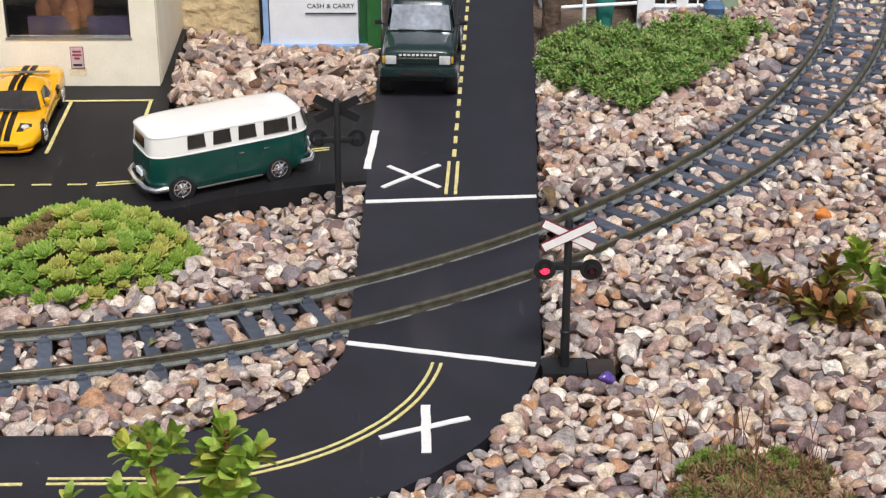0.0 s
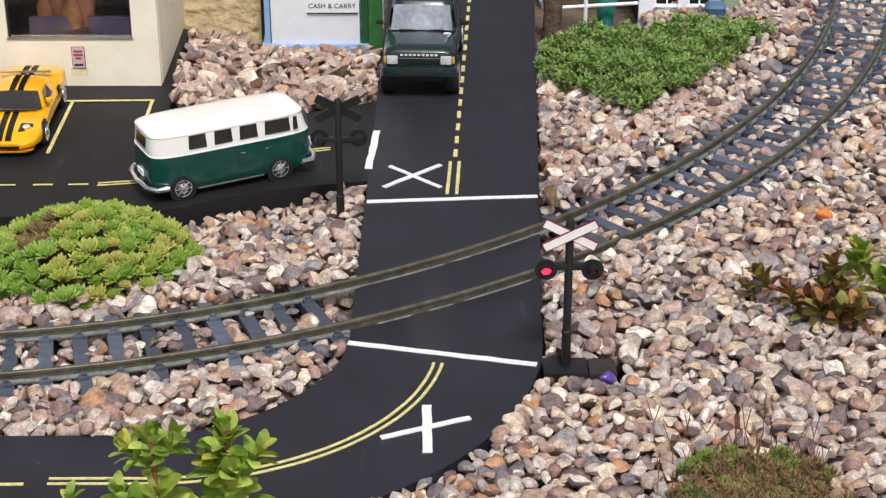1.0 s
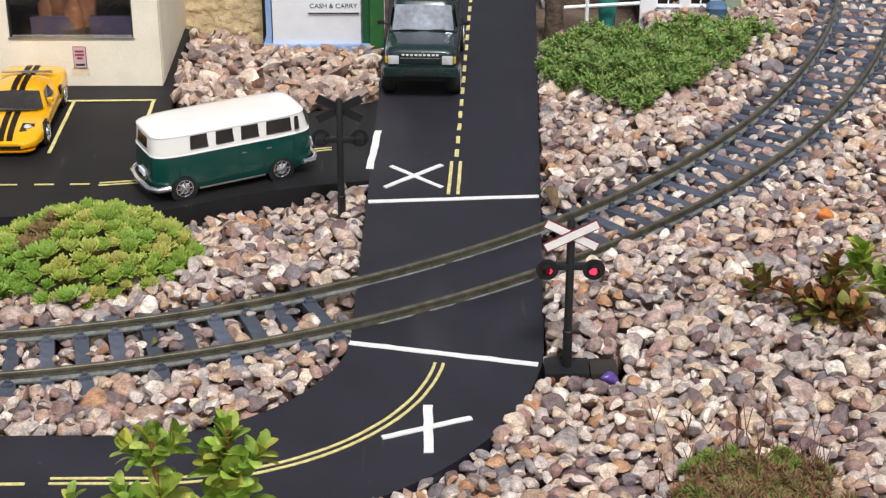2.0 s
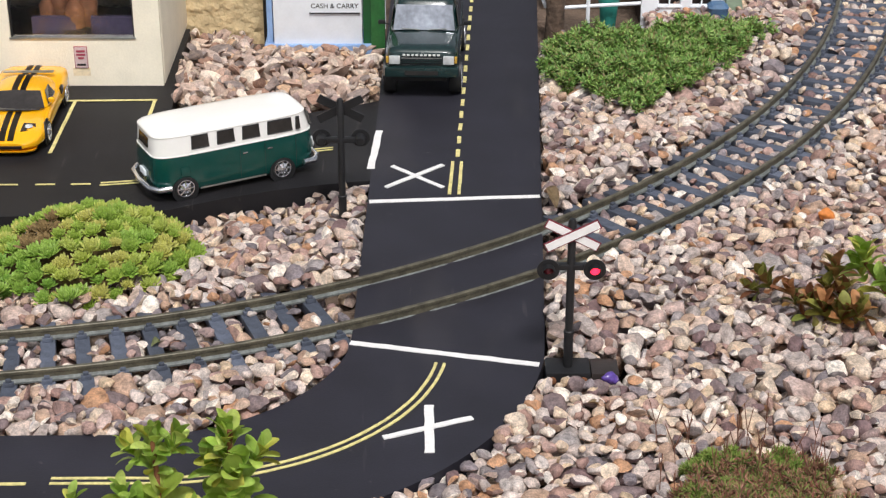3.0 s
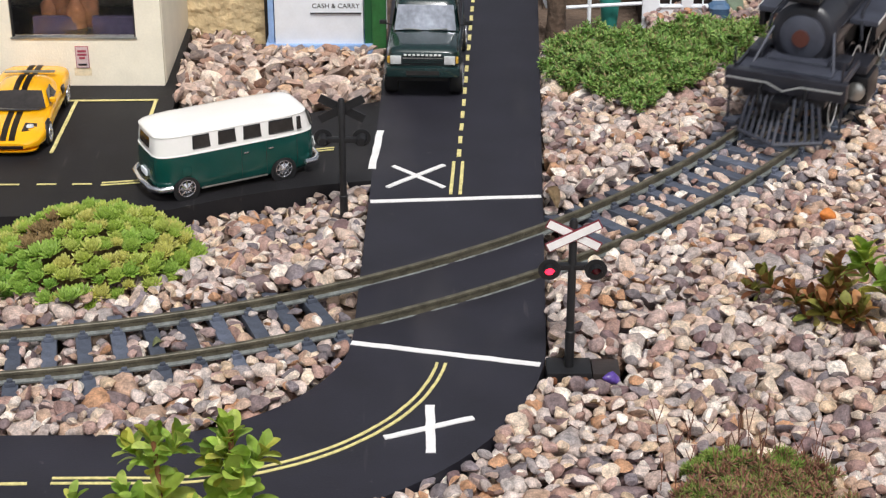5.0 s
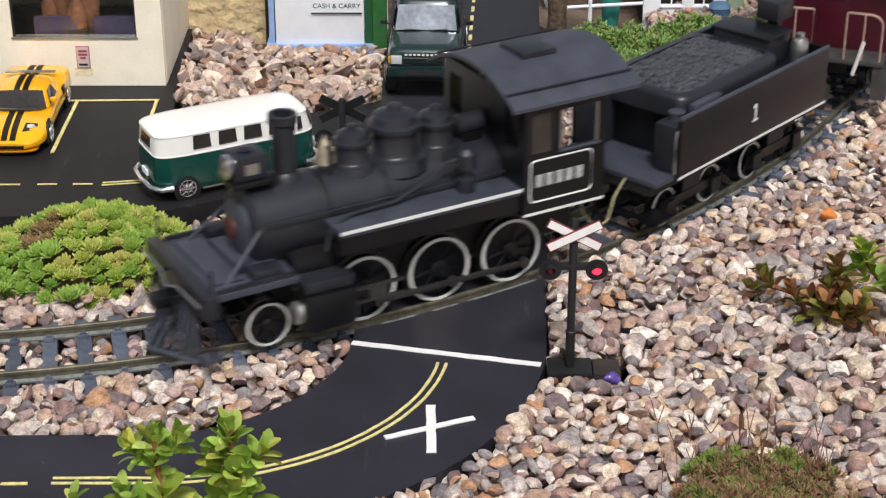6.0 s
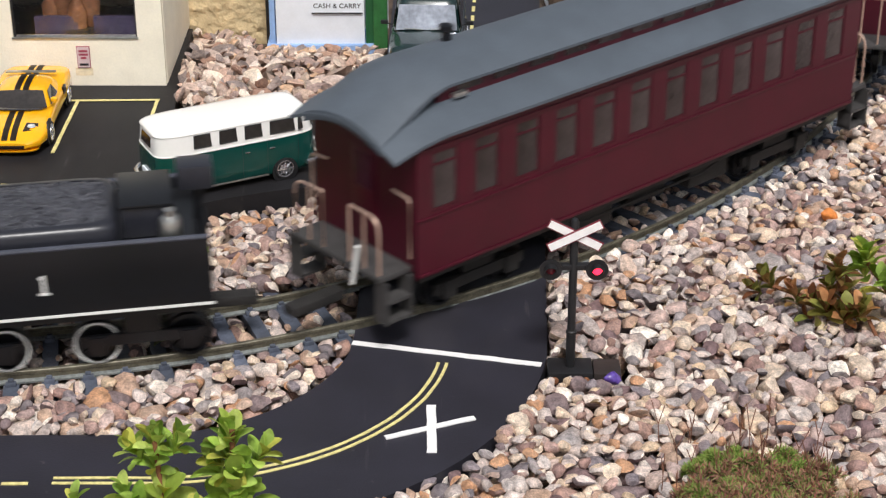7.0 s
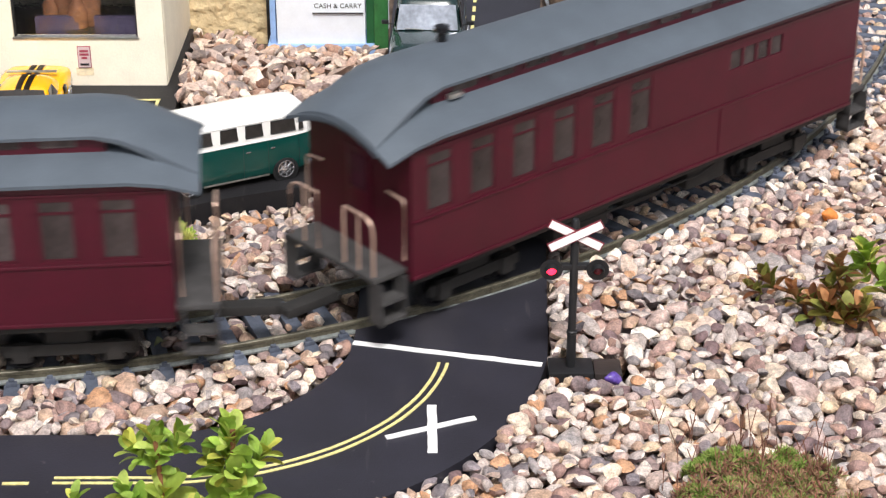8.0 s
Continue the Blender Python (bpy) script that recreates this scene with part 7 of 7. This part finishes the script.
def build_odd_stones(hm):
    for x, y, a, b, c, m, name, lab in ((0.0925, -0.1755, 0.0060, 0.0045, 0.0045, M_PURPLE, "purple_stone", "deep purple glassy stone among the gravel"),
                                        (0.2520, 0.0350, 0.0072, 0.0055, 0.0050, M_ORANGE, "orange_stone", "large orange stone among the gravel")):
        v, f = stone_templates(3, 1)[1]
        me = bpy.data.meshes.new(name)
        me.from_pydata((v * (a, b, c)).tolist(), [], f.tolist())
        me.polygons.foreach_set("use_smooth", np.ones(len(f), dtype=bool))
        me.materials.append(m)
        ob = new(name, me)
        ob.location, ob.rotation_euler = (x, y, height_at(hm, x, y) + c * 0.55), (0.2, 0.3, 0.8)
        tagged(ob, lab, "stone")


def build_dry_leaves(hm):
    tones = {"green": (mat("withered_green_leaf", rgb(150, 156, 112), 0.7, 0, 0.3, 200), "withered pale green leaf scrap on the track stones"),
             "pale": (mat("bleached_leaf", rgb(216, 202, 172), 0.7, 0, 0.2, 200), "bleached curled leaf lying on the gravel"),
             "brown": (mat("withered_brown_leaf", rgb(150, 128, 98), 0.75, 0, 0.35, 200), "crumpled brown leaf lying on the gravel")}
    rnd = random.Random(21)
    for x, y, size, tone in ((-0.1686, -0.1259, 1.0, "green"), (0.2247, -0.1111, 0.9, "pale"), (0.1137, 0.3522, 0.9, "brown"), (0.0698, 0.0626, 1.3, "brown"), (0.177, -0.0309, 0.7, "pale"), (0.0784, -0.1995, 0.7, "brown")):
        m, lab = tones[tone]
        ob = new("dry_leaf", leaf_mesh("dry_leaf", 0.0125, 0.0062, m, 0.9, 0.5))
        ob.matrix_world = Matrix.Translation((x, y, height_at(hm, x, y) + 0.0012)) @ Matrix.Rotation(rnd.uniform(0, 6.28), 4, "Z") @ Matrix.Rotation(rnd.uniform(-0.4, 0.4), 4, "X") @ Matrix.Scale(size, 4)
        tagged(ob, lab, "dry leaf", "dry leaves on the stones")


build_bus()
build_sports_car()
build_rover()
build_signal(Matrix.Translation((0.0706, -0.1560, 0.0)), True)
build_signal(Matrix.Translation((-0.0664, 0.0540, -0.0140)) @ Matrix.Rotation(math.pi, 4, "Z"), False)
build_shop()
build_tan_block()
build_booth()
build_cottage()
HEIGHTS = build_gravel()
build_succulents(HEIGHTS)
build_plants(HEIGHTS)
build_odd_stones(HEIGHTS)
build_dry_leaves(HEIGHTS)


# ---- what moves ----
# distance of the middle driving wheels along the line, against time
RUN = ((0.0, 3.30), (2.0, 2.33), (4.0, 1.335), (4.5, 1.080), (4.7, 0.975), (5.8, 0.407), (6.0, 0.310), (6.2, 0.218), (6.4, 0.125), (6.5, 0.087), (6.8, -0.058), (7.0, -0.158), (7.2, -0.259), (7.6, -0.468), (7.8, -0.570), (8.0, -0.668))
RUN_FIT = np.polynomial.Polynomial.fit([t for t, s in RUN if t >= 4.0], [s for t, s in RUN if t >= 4.0], 5)
RUN_START = 4.2


def run_at(t):
    if t < RUN_START:
        return float(RUN_FIT(RUN_START)) + (t - RUN_START) * float(RUN_FIT.deriv()(RUN_START))
    return float(RUN_FIT(t))


def on_line(s, half):
    a, b = line_at(s - half), line_at(s + half)
    return Matrix.Translation(((a[0] + b[0]) / 2, (a[1] + b[1]) / 2, RAIL_TOP)) @ Matrix.Rotation(math.atan2(a[1] - b[1], a[0] - b[0]), 4, "Z")


def slack(t):
    """Play in the drawbar between engine and tender."""
    return 0.012 * math.tanh((t - 6.30) / 0.19)


def motions():
    for ob, behind, half in ((LOCO, 0.0, 0.05), (TENDER, 0.235, 0.0505), (COACH, 0.617, 0.14), (COMBINE, 1.124, 0.14)):
        walk(ob, [(k / 10, on_line(run_at(k / 10) + behind + (slack(k / 10) if ob is LOCO else 0.0), half)) for k in range(81)])
    for ob, r, x in WHEELS:
        walk(ob, [(k / 30, Matrix.Translation((x, 0, r)) @ Matrix.Rotation((run_at(0) - run_at(k / 30)) / r, 4, "Y")) for k in range(241)])
    for ob, s in RODS:
        rows = []
        for k in range(241):
            a = (run_at(0) - run_at(k / 30)) / 0.0206
            rows.append((k / 30, Matrix.Translation((0.55 * 0.0206 * math.cos(a), 0, 0.0206 - 0.55 * 0.0206 * math.sin(a)))))
        walk(ob, rows)
    for ob, phase in FLASHERS:
        rows, turned = [(0.0, Matrix.Translation(ob.location) @ Matrix.Rotation(math.pi * phase, 4, "Z"))], phase
        t = 0.36
        while t < 7.95:
            for k in range(4):
                rows.append((t + k / 30, Matrix.Translation(ob.location) @ Matrix.Rotation(math.pi * (turned + k / 3), 4, "Z")))
            turned += 1
            t += 0.393
        rows.append((8.0, rows[-1][1]))
        walk(ob, rows)


motions()
